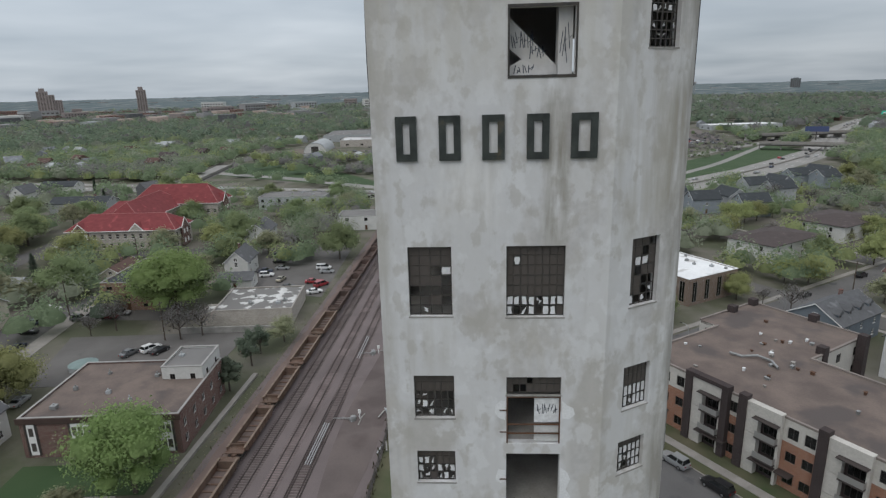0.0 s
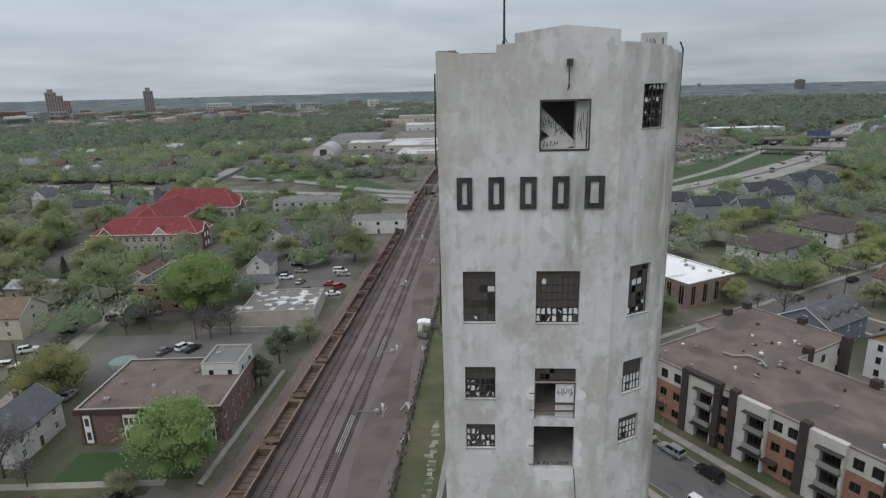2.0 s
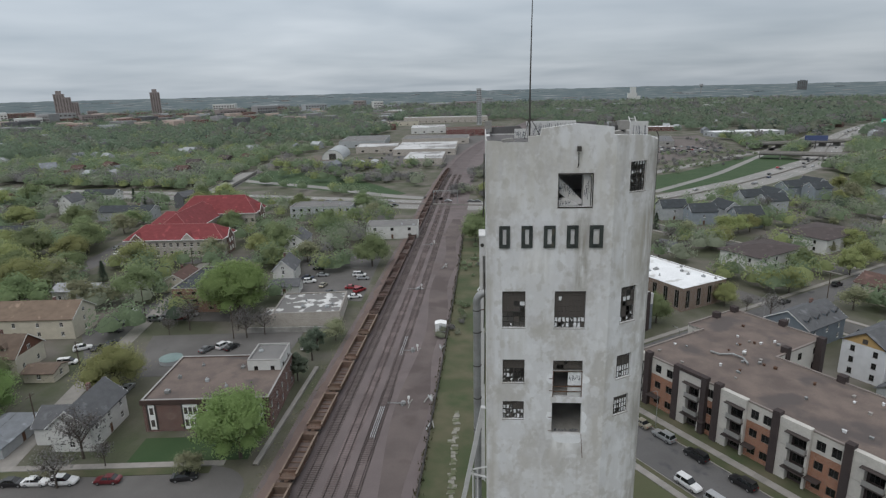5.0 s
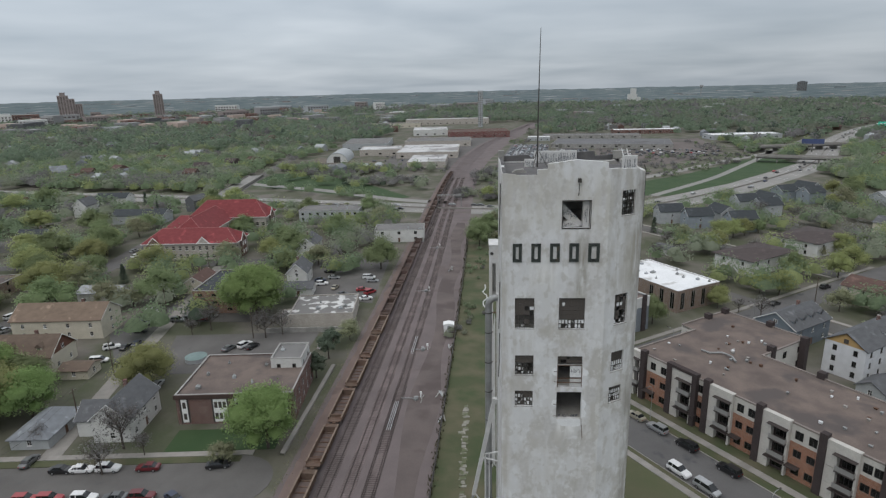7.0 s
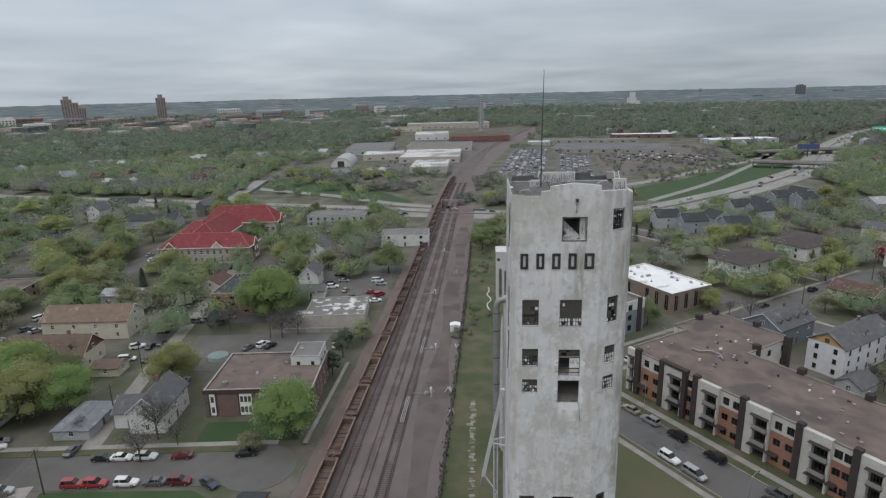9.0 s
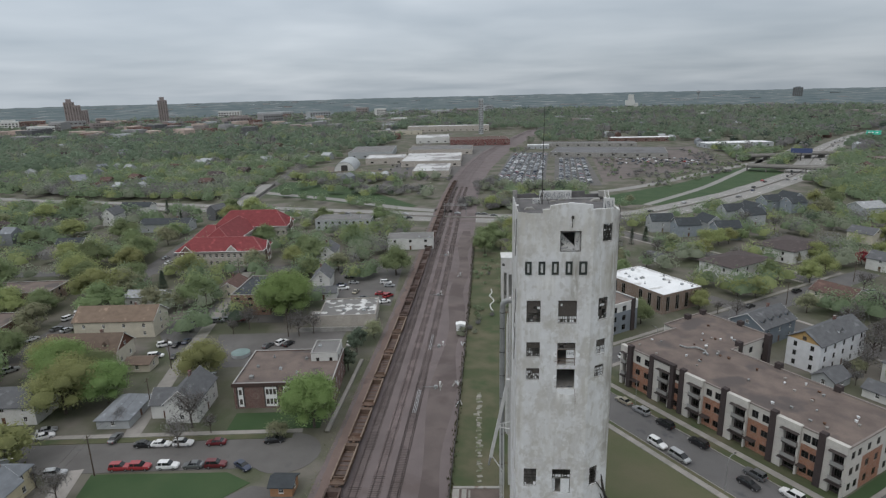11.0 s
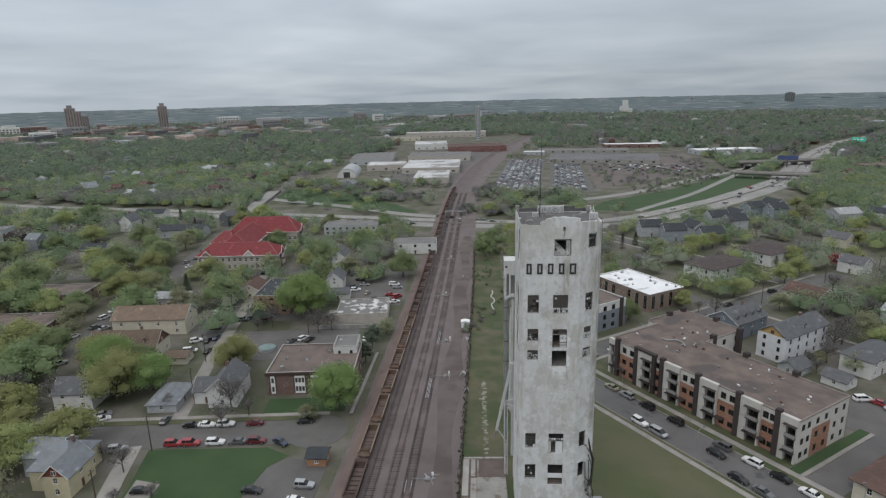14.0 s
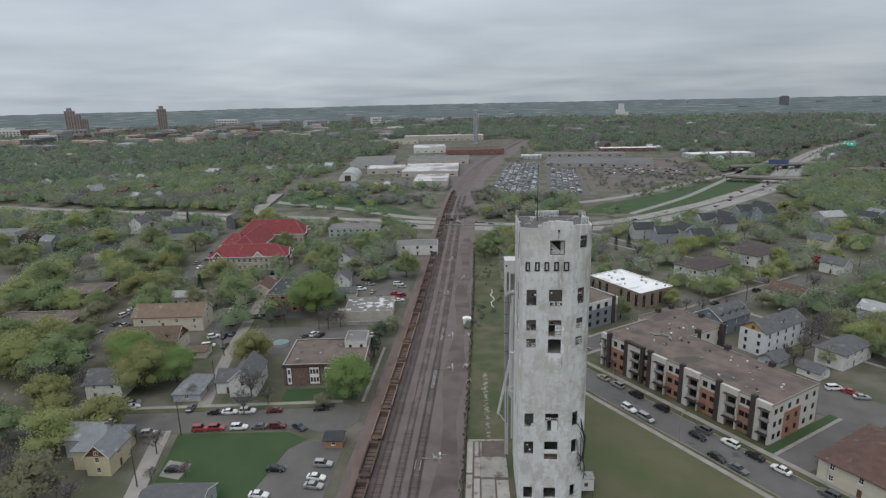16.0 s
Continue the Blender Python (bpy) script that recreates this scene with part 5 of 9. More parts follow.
# a pale hose lying in the grass strip
bm = bmesh.new()
pipe(bm, [(-26.6, 150, 0.12), (-25.9, 146, 0.12), (-26.4, 142, 0.12), (-24.6, 138.5, 0.12), (-24.0, 135.5, 0.12), (-25.0, 132, 0.12), (-24.4, 128.5, 0.12), (-23.2, 125.5, 0.12)], 0.22, 7)
tagged(part("plastic_pipe", bm, CONCRETE_PATCH), "pale flexible pipe lying in the grass", "pipe")
MOSSY = mat("mossy_broken_concrete", (0.30, 0.285, 0.25), (0.20, 0.195, 0.165), 0.6, 0.95, 0.3, 8, coords="World", stain=(0.11, 0.12, 0.07), stain_scale=0.5, stain_at=0.48)
bm = bmesh.new()
y = 25.0
while y < 62:
    x = -15.2 - (y - 26) * 0.14
    ln, wd = rr.uniform(0.5, 1.5), rr.uniform(0.45, 0.95)
    m = pose(x + rr.gauss(0, 0.15), y + ln / 2, 0, rr.uniform(-3, 3), rr.uniform(-3, 3), 8 + rr.gauss(0, 7))
    slab(bm, [(-wd * rr.uniform(0.7, 1), -ln / 2), (wd * rr.uniform(0.7, 1), -ln / 2 * rr.uniform(0.7, 1)), (wd * rr.uniform(0.6, 1), ln / 2), (-wd * rr.uniform(0.5, 1), ln / 2 * rr.uniform(0.7, 1))], -0.1, rr.uniform(0.05, 0.16), m)
    y += ln + rr.choice((0.05, 0.1, 0.3, 0.9))
tagged(part("rubble_line", bm, MOSSY), "line of mossy broken concrete slabs in the grass", "rubble", kind="stuff")

# ---- buildings left of the railway ----
br = flat_block(*ls(14.9, 31.2), 11.5, 26, 20.5, 7.2, 2, BRICK_RED, ROOF_BROWN, "low brown-red brick apartment house with white window bays and flat roof", vents=6, wsize=(1.2, 1.5), pitch=3.6, sides=(0, 1, 1, 1), trim=TRIM_WHITE)
for u in (-11.2, -3.2, 1.6, 5.8, 10.2):
    bm = bmesh.new()
    wd = 1.3 if u < -9 else 3.0
    box(bm, u - wd / 2, -10.33, 0.5, u + wd / 2, -10.26, 6.1)
    bay = part("window_bay", bm, TRIM_WHITE, br, "white panelled window bay")
    for f in range(2):
        for q in ((0,) if wd < 2 else (-1, 0, 1)):
            bm = bmesh.new()
            box(bm, u + q * 0.95 - 0.36, -10.37, 1.2 + f * 2.75, u + q * 0.95 + 0.36, -10.335, 2.7 + f * 2.75)
            part("pane", bm, PANE_DIRTY, bay)
    for q in (-1, 1):
        bm = bmesh.new()
        box(bm, u + q * (wd / 2 + 0.2) - 0.18, -10.36, 0.4, u + q * (wd / 2 + 0.2) + 0.18, -10.262, 6.2)
        part("shutter", bm, TRIM_DARK, bay)
bm = bmesh.new()
for a in range(8):
    an = a * 0.7854
    box(bm, -7.3 + 0.7 * math.cos(an) - 0.09, -10.31, 3.5 + 0.7 * math.sin(an) - 0.09, -7.3 + 0.7 * math.cos(an) + 0.09, -10.262, 3.5 + 0.7 * math.sin(an) + 0.09)
part("wall_ornament", bm, PINKISH, br)
bm = bmesh.new()
box(bm, -13.3, -10.55, 6.25, 13.3, -10.26, 7.25)
part("fascia", bm, mat("dark_brown_fascia", (0.075, 0.05, 0.042), (0.06, 0.04, 0.035), 1, 0.8, 0.1), br)
pent = flat_block(*ls(23.6, 38.2), 11.5, 7.4, 9.0, 9.4, 3, WHITE_SIDING, ROOF_GREY, "white stair wing with flat roof on the brick house", vents=1, wsize=(0.9, 1.2), pitch=3.0, door=False)

gable_house(-93.6, 43.3, 101.5, 13.5, 8.2, 5.6, 3.4, WHITE_SIDING, SH_GREY, "white two-storey house with steep grey shingle roof", porch=False)
gable_house(-98.8, 42.0, 11.5, 7, 8.0, 4.0, 2.6, WHITE_SIDING, SH_GREY, "white side house with grey shingle roof", floors=1, chimney=False)
gable_house(-109.3, 37.6, 101.5, 12.5, 8.2, 2.8, 2.2, PALE_GREY, SH_BLUE, "long low garage with pale grey hipped roof", floors=1, hip=3.5, chimney=False, name="garage", pitch=4.5)
gable_house(-150.5, 88.5, 11.5, 27.5, 11.5, 6.2, 3.6, CREAM_SIDING, SH_TAN, "long cream house with tan brown gable roof", pitch=4.2)
gable_house(-144.5, 66.0, 11.5, 23, 11, 4.8, 4.2, CREAM_SIDING, SH_BROWN, "cream house with brown roof and dormers", dormers=3, gable_m=mat("brown_half_timber", (0.16, 0.075, 0.05), (0.12, 0.06, 0.045), 1, 0.8, 0.1))
gable_house(-124.2, 63.5, 11.5, 7.5, 6.0, 2.5, 1.0, CREAM_SIDING, SH_BROWN, "small cream garage with brown roof", floors=1, chimney=False, name="garage", door=False)
gable_house(-161.5, 117, 8, 15, 8.5, 3.8, 1.6, WHITE_SIDING, SH_PALE, "white cottage with pale grey roof", floors=1, chimney=False)
flat_block(-114.5, 121.5, 9, 14.5, 24, 8.0, 3, BRICK_RUSSET, SH_DARK, "brown brick building with dark blue-grey roof", vents=7, wsize=(1.6, 0.9), pitch=4.5, step=2.5)
flat_block(-74.5, 112.5, 13, 20, 18, 4.2, 1, BRICK_PALE, ROOF_FLAKED, "pale low building with flaking white roof", vents=5, wsize=(2.2, 1.2), pitch=9, base=1.6, sides=(0, 0, 1, 1), cap=BRICK_PALE, door=False)
flat_block(-82.0, 105.2, 13, 8, 6, 3.6, 1, BRICK_PALE, ROOF_FLAKED, "pale lean-to with flat roof", vents=0, sides=(0, 0, 0, 0), cap=BRICK_PALE, door=False)
gable_house(-92.5, 132.5, 13, 10, 7, 3.0, 1.6, WHITE_SIDING, SH_GREY, "white shed with grey roof", floors=1, chimney=False, name="shed", pitch=5)
gable_house(-98.5, 146, 103, 12, 7.5, 5.2, 3.4, WHITE_SIDING, SH_GREY, "white narrow house with steep grey roof", pitch=4)
flat_block(-77, 216, 11, 24, 14, 6.0, 2, WHITE_SIDING, ROOF_GREY, "white low building with grey flat roof", vents=4, pitch=6)
flat_block(-129, 258, 9, 34, 16, 6.5, 2, PALE_GREY, ROOF_GREY, "grey office building with flat roof", vents=5, pitch=4)
gable_house(-133, 133, 101, 13, 8, 4.0, 2.4, CREAM_SIDING, SH_MAROON, "cream bungalow with maroon roof", floors=1)
gable_house(-112, 186, 100, 14, 9, 5.4, 3.2, WHITE_SIDING, SH_GREY, "white gabled house among trees", pitch=4)
gable_house(-112.0, 2.2, 8, 9.0, 12.0, 5.6, 3.6, YELLOW_SIDING, SH_BLUE, "pale yellow house with grey roof and red gable", hip=3.0, porch=False)
gable_house(-108.2, -1.2, 98, 9.0, 6.0, 5.4, 3.0, YELLOW_SIDING, SH_BLUE, "pale yellow front wing with red gable", gable_m=mat("dull_red_gable_shingles", (0.20, 0.07, 0.05), (0.15, 0.055, 0.04), 1, 0.85, 0.2), chimney=False)
gable_house(-118.5, 5.0, 8, 8, 9, 5.2, 2.4, PALE_GREY, SH_BLUE, "grey house beside the yellow house", chimney=False)
gable_house(-80.5, -14.5, 10, 14, 10, 3.4, 2.0, PALE_GREY, SH_GREY, "low grey building with grey roof", floors=1, chimney=False, hip=0)
gable_house(-135.5, 33.5, 12, 11, 9, 5.2, 3.2, WHITE_SIDING, SH_GREY, "white house with grey roof among trees")
gable_house(-54.8, 16.2, 8, 4.6, 4.2, 2.4, 0.9, siding("orange_brown_plank_wall", (0.36, 0.20, 0.11)), SH_DARK, "small orange-brown shed with dark roof", floors=1, chimney=False, name="shed", door=False)
gable_house(-196, 52, 12, 16, 12, 5.0, 4.0, BRICK_RED, SH_MAROON, "brick house with half-timbered gable and maroon roof", dormers=1)
flat_block(-205, 78, 12, 34, 16, 5.0, 1, BRICK_RED, ROOF_BROWN, "long low brown building with flat roof", vents=4, pitch=5)
flat_block(-222, 112, 14, 40, 16, 5.5, 2, BRICK_TAN, ROOF_BROWN, "brown brick apartment house with flat brown roof", vents=4, pitch=4)
gable_house(-239, 240, 10, 30, 12, 5.0, 2.6, PALE_GREY, SH_DARK, "grey house with dark roof beyond the street", pitch=4)
gable_house(-290, 255, 100, 14, 8, 7, 4, WHITE_SIDING, SH_GREY, "tall white gabled house among trees", pitch=4)
flat_block(-365, 216, 12, 26, 14, 8.0, 3, PALE_GREY, ROOF_GREY, "grey apartment house among trees", vents=3, pitch=4)
gable_house(-258, 185, 12, 14, 10, 5, 3, CREAM_SIDING, SH_DARK, "cream house half hidden by trees", pitch=4)
gable_house(-300, 292, 8, 22, 10, 5, 2.5, WHITE_SIDING, SH_DARK, "white house beside the freeway", pitch=5)

# the red-roofed institution: hipped wings round a court
inst = thing("institution", pose(-161.5, 171.5, 0, 0, 0, 10.5), "large pale brick institution with bright red tiled hipped roofs", "building")
KEEP_OUT += [(-165, 178, 22), (-150, 180, 16), (-175, 200, 14), (-180, 225, 16), (-165, 238, 16), (-150, 236, 14)]


RIDGE_CAP = mat("pale_red_ridge_tiles", (0.42, 0.20, 0.19), (0.34, 0.15, 0.145), 1.2, 0.85, 0.2)


def wing(x0, y0, x1, y1, high, rise, hip, along="x"):
    w, d = x1 - x0, y1 - y0
    deg = 0 if along == "x" else 90
    W, D = (w, d) if along == "x" else (d, w)
    e = new("wing")
    e.parent = inst
    e.matrix_basis = pose((x0 + x1) / 2, (y0 + y1) / 2, 0, 0, 0, deg)
    frames = [pose(-W / 2, -D / 2, 0), pose(W / 2, -D / 2, 0, 0, 0, 90), pose(W / 2, D / 2, 0, 0, 0, 180), pose(-W / 2, D / 2, 0, 0, 0, 270)]
    bm = bmesh.new()
    glass, frm = bmesh.new(), bmesh.new()
    for k, m in enumerate(frames):
        ln = (W, D, W, D)[k]
        holes = [(a, b, z, z + 1.7) for z in (1.0, 4.6) for a, b in bays(ln, 2.9, 1.2) if a > 0.4 and b < ln - 0.4]
        wall(bm, 0 if k % 2 == 0 else 0.3, ln - (0 if k % 2 == 0 else 0.3), -0.05, high, 0.3, holes, m)
        for a, b, c, dd in holes:
            box(glass, a, 0.14, c, b, 0.16, dd, m)
            box(frm, a, 0.08, (c + dd) / 2 - 0.05, b, 0.13, (c + dd) / 2 + 0.05, m)
            box(frm, a - 0.08, -0.05, c - 0.14, b + 0.08, 0.0, c, m)
    wl = part("wall", bm, BRICK_PALE, e)
    tagged(part("panes", glass, PANE_DIRTY, wl), kind="stuff")
    tagged(part("window_bars", frm, TRIM_WHITE, wl), kind="stuff")
    bm = bmesh.new()
    ex, ey = W / 2 + 0.7, D / 2 + 0.7
    ez = high - 0.25
    lo = [(-ex, -ey, ez), (ex, -ey, ez), (ex, ey, ez), (-ex, ey, ez)]
    v = [bm.verts.new((a, b, c - 0.25)) for a, b, c in lo] + [bm.verts.new(p) for p in lo] + [bm.verts.new((-W / 2 + hip, 0, high + rise)), bm.verts.new((W / 2 - hip, 0, high + rise))]
    for f in ((0, 3, 2, 1), (0, 1, 5, 4), (1, 2, 6, 5), (2, 3, 7, 6), (3, 0, 4, 7), (4, 5, 9, 8), (6, 7, 8, 9), (5, 6, 9), (7, 4, 8)):
        bm.faces.new([v[i] for i in f])
    rf = part("roof", bm, SH_RED, e)
    bm = bmesh.new()
    for (ax, ay, az), (bx, by, bz) in zip(lo, lo[1:] + lo[:1]):
        tube(bm, (ax * 1.004, ay * 1.008, az - 0.1), (bx * 1.004, by * 1.008, bz - 0.1), 0.14, n=5)
    part("gutter", bm, TRIM_WHITE, rf)
    bm = bmesh.new()
    tops = [(-W / 2 + hip, 0, high + rise), (W / 2 - hip, 0, high + rise)]
    for p, q in ((tops[0], tops[1]), (lo[0], tops[0]), (lo[3], tops[0]), (lo[1], tops[1]), (lo[2], tops[1])):
        tube(bm, p, q, 0.13, n=5)
    part("ridge_cap", bm, RIDGE_CAP, rf)
    return e


wing(-20.5, -3, 21, 12, 8.0, 5.0, 6.0)
wing(-14, 10, 2, 52, 8.6, 6.8, 6.0, "y")
wing(-20, 45, 20, 62, 9.4, 7.6, 7.0)
wing(-24, 26, -12, 46, 8.0, 4.5, 4.0)
for cx, cy in ((-15.5, -3.3), (6.5, -3.3)):
    bm = bmesh.new()
    extrude(bm, [(cx - 3.2, 7.4), (cx + 3.2, 7.4), (cx, 10.6)], cy - 0.3, cy + 6)
    g = part("gable", bm, SH_RED, inst)
    bm = bmesh.new()
    extrude(bm, [(cx - 2.9, 7.42), (cx + 2.9, 7.42), (cx, 10.2)], cy - 0.36, cy - 0.31)
    part("gable_front", bm, BRICK_RED if cx < 0 else BRICK_PALE, g)
    bm = bmesh.new()
    extrude(bm, [(cx - 3.4, 7.3), (cx - 3.0, 7.3), (cx, 10.3), (cx + 3.0, 7.3), (cx + 3.4, 7.3), (cx, 10.75)], cy - 0.42, cy - 0.30)
    part("barge_board", bm, TRIM_WHITE, g)
# gabled bays on the ends towards the railway
for cx, cy, z in ((21.3, 4.5, 7.4), (20.3, 53.5, 8.8)):
    m = pose(cx, cy, 0, 0, 0, 90)
    bm = bmesh.new()
    extrude(bm, [(-3.4, z), (3.4, z), (0, z + 3.6)], -0.6, 7, m)
    g = part("gable", bm, SH_RED, inst)
    bm = bmesh.new()
    extrude(bm, [(-3.1, 0.2), (3.1, 0.2), (3.1, z + 0.1), (0, z + 3.2), (-3.1, z + 0.1)], -0.68, -0.05, m)
    part("gable_front", bm, BRICK_RED, g)
    bm = bmesh.new()
    extrude(bm, [(-3.6, z - 0.1), (-3.2, z - 0.1), (0, z + 3.3), (3.2, z - 0.1), (3.6, z - 0.1), (0, z + 3.8)], -0.78, -0.6, m)
    part("barge_board", bm, TRIM_WHITE, g)
    bm = bmesh.new()
    for a in (-2.0, 0.7):
        for b in (1.2, 4.8):
            box(bm, a, -0.74, b, a + 1.3, -0.69, b + 1.8, m)
    tagged(part("bay_windows", bm, TRIM_WHITE, g), kind="stuff")
bm = bmesh.new()
box(bm, -19.0, -3.35, 0.2, -12.0, -3.03, 7.5)
part("brick_bay", bm, BRICK_RED, inst)
bm = bmesh.new()
for k in range(3):
    box(bm, -18.3 + k * 2.2, -3.42, 4.4, -16.9 + k * 2.2, -3.36, 6.4)
    box(bm, -18.3 + k * 2.2, -3.42, 1.0, -16.9 + k * 2.2, -3.36, 3.0)
tagged(part("bay_windows", bm, TRIM_WHITE, inst), kind="stuff")

# ---- buildings right of the tower ----
flat_block(35.6, 147.8, -52, 31, 19, 7.4, 2, BRICK_TAN, ROOF_WHITE, "brown brick apartment house with white flat roof", vents=12, wsize=(1.7, 5.6), pitch=4.2, base=0.8, step=8, cap=ROOF_WHITE, par=0.3, trim=COPING)
gable_house(76.5, 186.5, R_DEG, 16, 27, 6.2, 1.6, WHITE_SIDING, SH_UMBER, "white two-storey apartment house with low dark hipped roof", hip=7.5, chimney=False, over=0.8, trim=TRIM_DARK, pitch=4.6)
gable_house(109, 217.5, R_DEG, 19, 28, 6.2, 1.6, WHITE_SIDING, SH_UMBER, "white apartment house with dark hipped roof", hip=9, chimney=False, over=0.8, trim=TRIM_DARK, pitch=4.6)
gable_house(78.5, 98.5, R_DEG + 90, 24, 9.5, 8.6, 3.0, WRAP, SH_GREY, "house under repair, white wrap and bare plywood gable", floors=3, gable_m=SHEATHING, dormers=1, trim=TRIM_DARK, wall_mats={3: WRAP})
gable_house(66.0, 114.5, R_DEG + 90, 17, 11.5, 6.0, 3.4, GREY_SIDING, SH_GREY, "grey-blue sided house with white trim and dormers", dormers=4)
gable_house(97.5, 88.5, R_DEG + 90, 18, 9.0, 5.8, 2.2, WHITE_SIDING, SH_GREY, "white house with grey hipped roof", hip=4, chimney=False)
gable_house(101.5, 147.5, R_DEG, 14, 12, 5.6, 2.4, CREAM_SIDING, SH_MAROON, "cream house with maroon roof", chimney=False, hip=0)
gable_house(79.6, 18.0, R_DEG, 24, 24, 6.0, 4.2, CREAM_SIDING, SH_MAROON, "large cream house with broad maroon-brown hipped roof", hip=9, chimney=False, over=0.8, pitch=4)
gable_house(83.5, 75.5, R_DEG, 7, 6, 2.5, 1.6, WHITE_SIDING, SH_GREY, "small white garage with grey roof", floors=1, chimney=False, name="garage", door=False)
gable_house(74.0, 82.5, R_DEG + 90, 8, 6, 2.5, 1.8, PALE_GREY, SH_GREY, "grey garage behind the apartment block", floors=1, chimney=False, name="garage", door=False)
gable_house(140, 197, R_DEG, 11, 9, 5.2, 2.6, WHITE_SIDING, SH_GREY, "white house with grey roof beside a red tree")
gable_house(127, 128, R_DEG, 12, 10, 5.0, 2.6, PALE_GREY, SH_PALE, "house with pale grey roof among trees")
gable_house(146, 160, R_DEG + 90, 12, 9, 5.0, 2.6, WHITE_SIDING, SH_GREY, "white house with grey roof among trees")
gable_house(122, 102, R_DEG + 90, 14, 10, 5.0, 2.6, PALE_GREY, SH_GREY, "grey-roofed house behind trees")
gable_house(183, 312, 20, 16, 12, 7, 3, PALE_GREY, SH_PALE, "pale grey house with gabled roof")
gable_house(212, 325, -40, 14, 10, 5, 2.6, WHITE_SIDING, SH_DARK, "white house with dark roof")
gable_house(155, 250, R_DEG, 12, 10, 5, 2.6, CREAM_SIDING, SH_GREY, "cream house with grey roof")
gable_house(46, 203, R_DEG, 8, 6, 2.6, 1.2, WHITE_SIDING, SH_GREY, "small white garage with grey roof", floors=1, chimney=False, name="garage", door=False)
gable_house(180, 205, R_DEG, 13, 10, 5, 2.8, WHITE_SIDING, SH_MAROON, "white house with maroon roof")
gable_house(200, 260, R_DEG + 90, 13, 10, 5, 2.8, PALE_GREY, SH_GREY, "grey house with grey roof")
nb = flat_block(*rs(-84, 40), R_DEG, 17, 21, 10.5, 3, siding("slate_grey_panels", (0.20, 0.225, 0.25)), ROOF_BROWN, "slate-grey apartment house with a white top band", vents=5, wsize=(1.6, 1.8), pitch=4.0, step=3.3, cap=WHITE_SIDING)
for q, ln in ((pose(-8.5, -10.5, 0), 17), (pose(8.5, -10.5, 0, 0, 0, 90), 21)):
    bm = bmesh.new()
    wall(bm, 0.0, ln, 7.5, 10.62, 0.04, [(a, b, 7.5, 9.5) for a, b in bays(ln, 4.0, 1.8)], q @ pose(0, -0.045, 0))
    part("panel_band", bm, WHITE_SIDING, nb, "white panel band under the roof")
    bm = bmesh.new()
    box(bm, ln - 3.2, -0.5, 0, ln - 1.6, -0.05, 11.4, q)
    part("brick_pier", bm, BRICK_DARK, nb)
TOWN_GREY = siding("blue_grey_townhouse_siding", (0.27, 0.305, 0.335))
for k, (x, y, dg) in enumerate(((57, 266, 14), (69, 256, 14), (83, 266, 20), (88, 250, 14), (103, 299, 24), (117, 306, 24), (111, 287, 24), (135, 333, 30), (152, 346, 30), (148, 328, 30))):
    gable_house(x, y, dg + (90 if k % 3 == 2 else 0), 13, 9, 6.6, 3.2, TOWN_GREY if k % 2 else PALE_GREY, SH_DARK, "pale townhouse with steep charcoal roof", chimney=False, pitch=4, name="townhouse")

# ---- the new apartment block ----
AX, AY = rs(-51, 17.5)
apt = thing("apartment_block", pose(AX, AY, 0, 0, 0, R_DEG), "three-storey apartment block of cream panels, orange brick and dark piers", "building")
PANEL = mat("cream_fibre_cement", (0.54, 0.52, 0.48), (0.48, 0.46, 0.43), 0.5, 0.75, 0.05, 6, rnd=0.05)
RAILING = plain("grey_balcony_mesh", (0.30, 0.295, 0.285), 0.6, 0.4)
AWNING = plain("dark_brown_canopy", (0.05, 0.04, 0.038), 0.55)
AH, AW, AD = 11.0, 58.0, 21.5
for s in (-50, -38, -26, -14, -2):
    KEEP_OUT += [(*rs(s, 28), 13.5)]
KEEP_OUT += [(*rs(-45, 47), 14)]
FINS = [2.6, 10.0, 19.3, 30.8, 42.5, 52.6]
AI = Matrix()


def apt_window(parent, m, u0, u1, z0, z1, cols=2):
    return window(parent, m, u0, u1, z0, z1, TRIM_DARK, PANE, cols, 1, 0.08)


def brick_section(x0, x1):
    """Orange brick below, cream panels at the top storey, two windows a floor."""
    w = x1 - x0
    lo = [(x0 + w * a - 0.75, x0 + w * a + 0.75, z, z + 1.55) for z in (1.0, 4.5) for a in (0.28, 0.75)]
    hi = [(x0 + w * a - 0.75, x0 + w * a + 0.75, 8.1, 9.9) for a in (0.28, 0.75)]
    bm = bmesh.new()
    wall(bm, x0, x1, -0.05, 7.5, 0.3, lo, AI)
    p = part("brick_wall", bm, BRICK_ORANGE, apt, "orange brick wall")
    for q in lo:
        apt_window(p, AI, *q)
    bm = bmesh.new()
    wall(bm, x0, x1, 7.5, AH, 0.3, hi, pose(0, -0.03, 0))
    p = part("panel_wall", bm, PANEL, apt)
    for q in hi:
        apt_window(p, AI, *q)
    bm = bmesh.new()
    box(bm, x0 + 0.1, -1.5, 2.7, x0 + w * 0.45, -0.02, 2.9)
    part("canopy", bm, AWNING, apt)


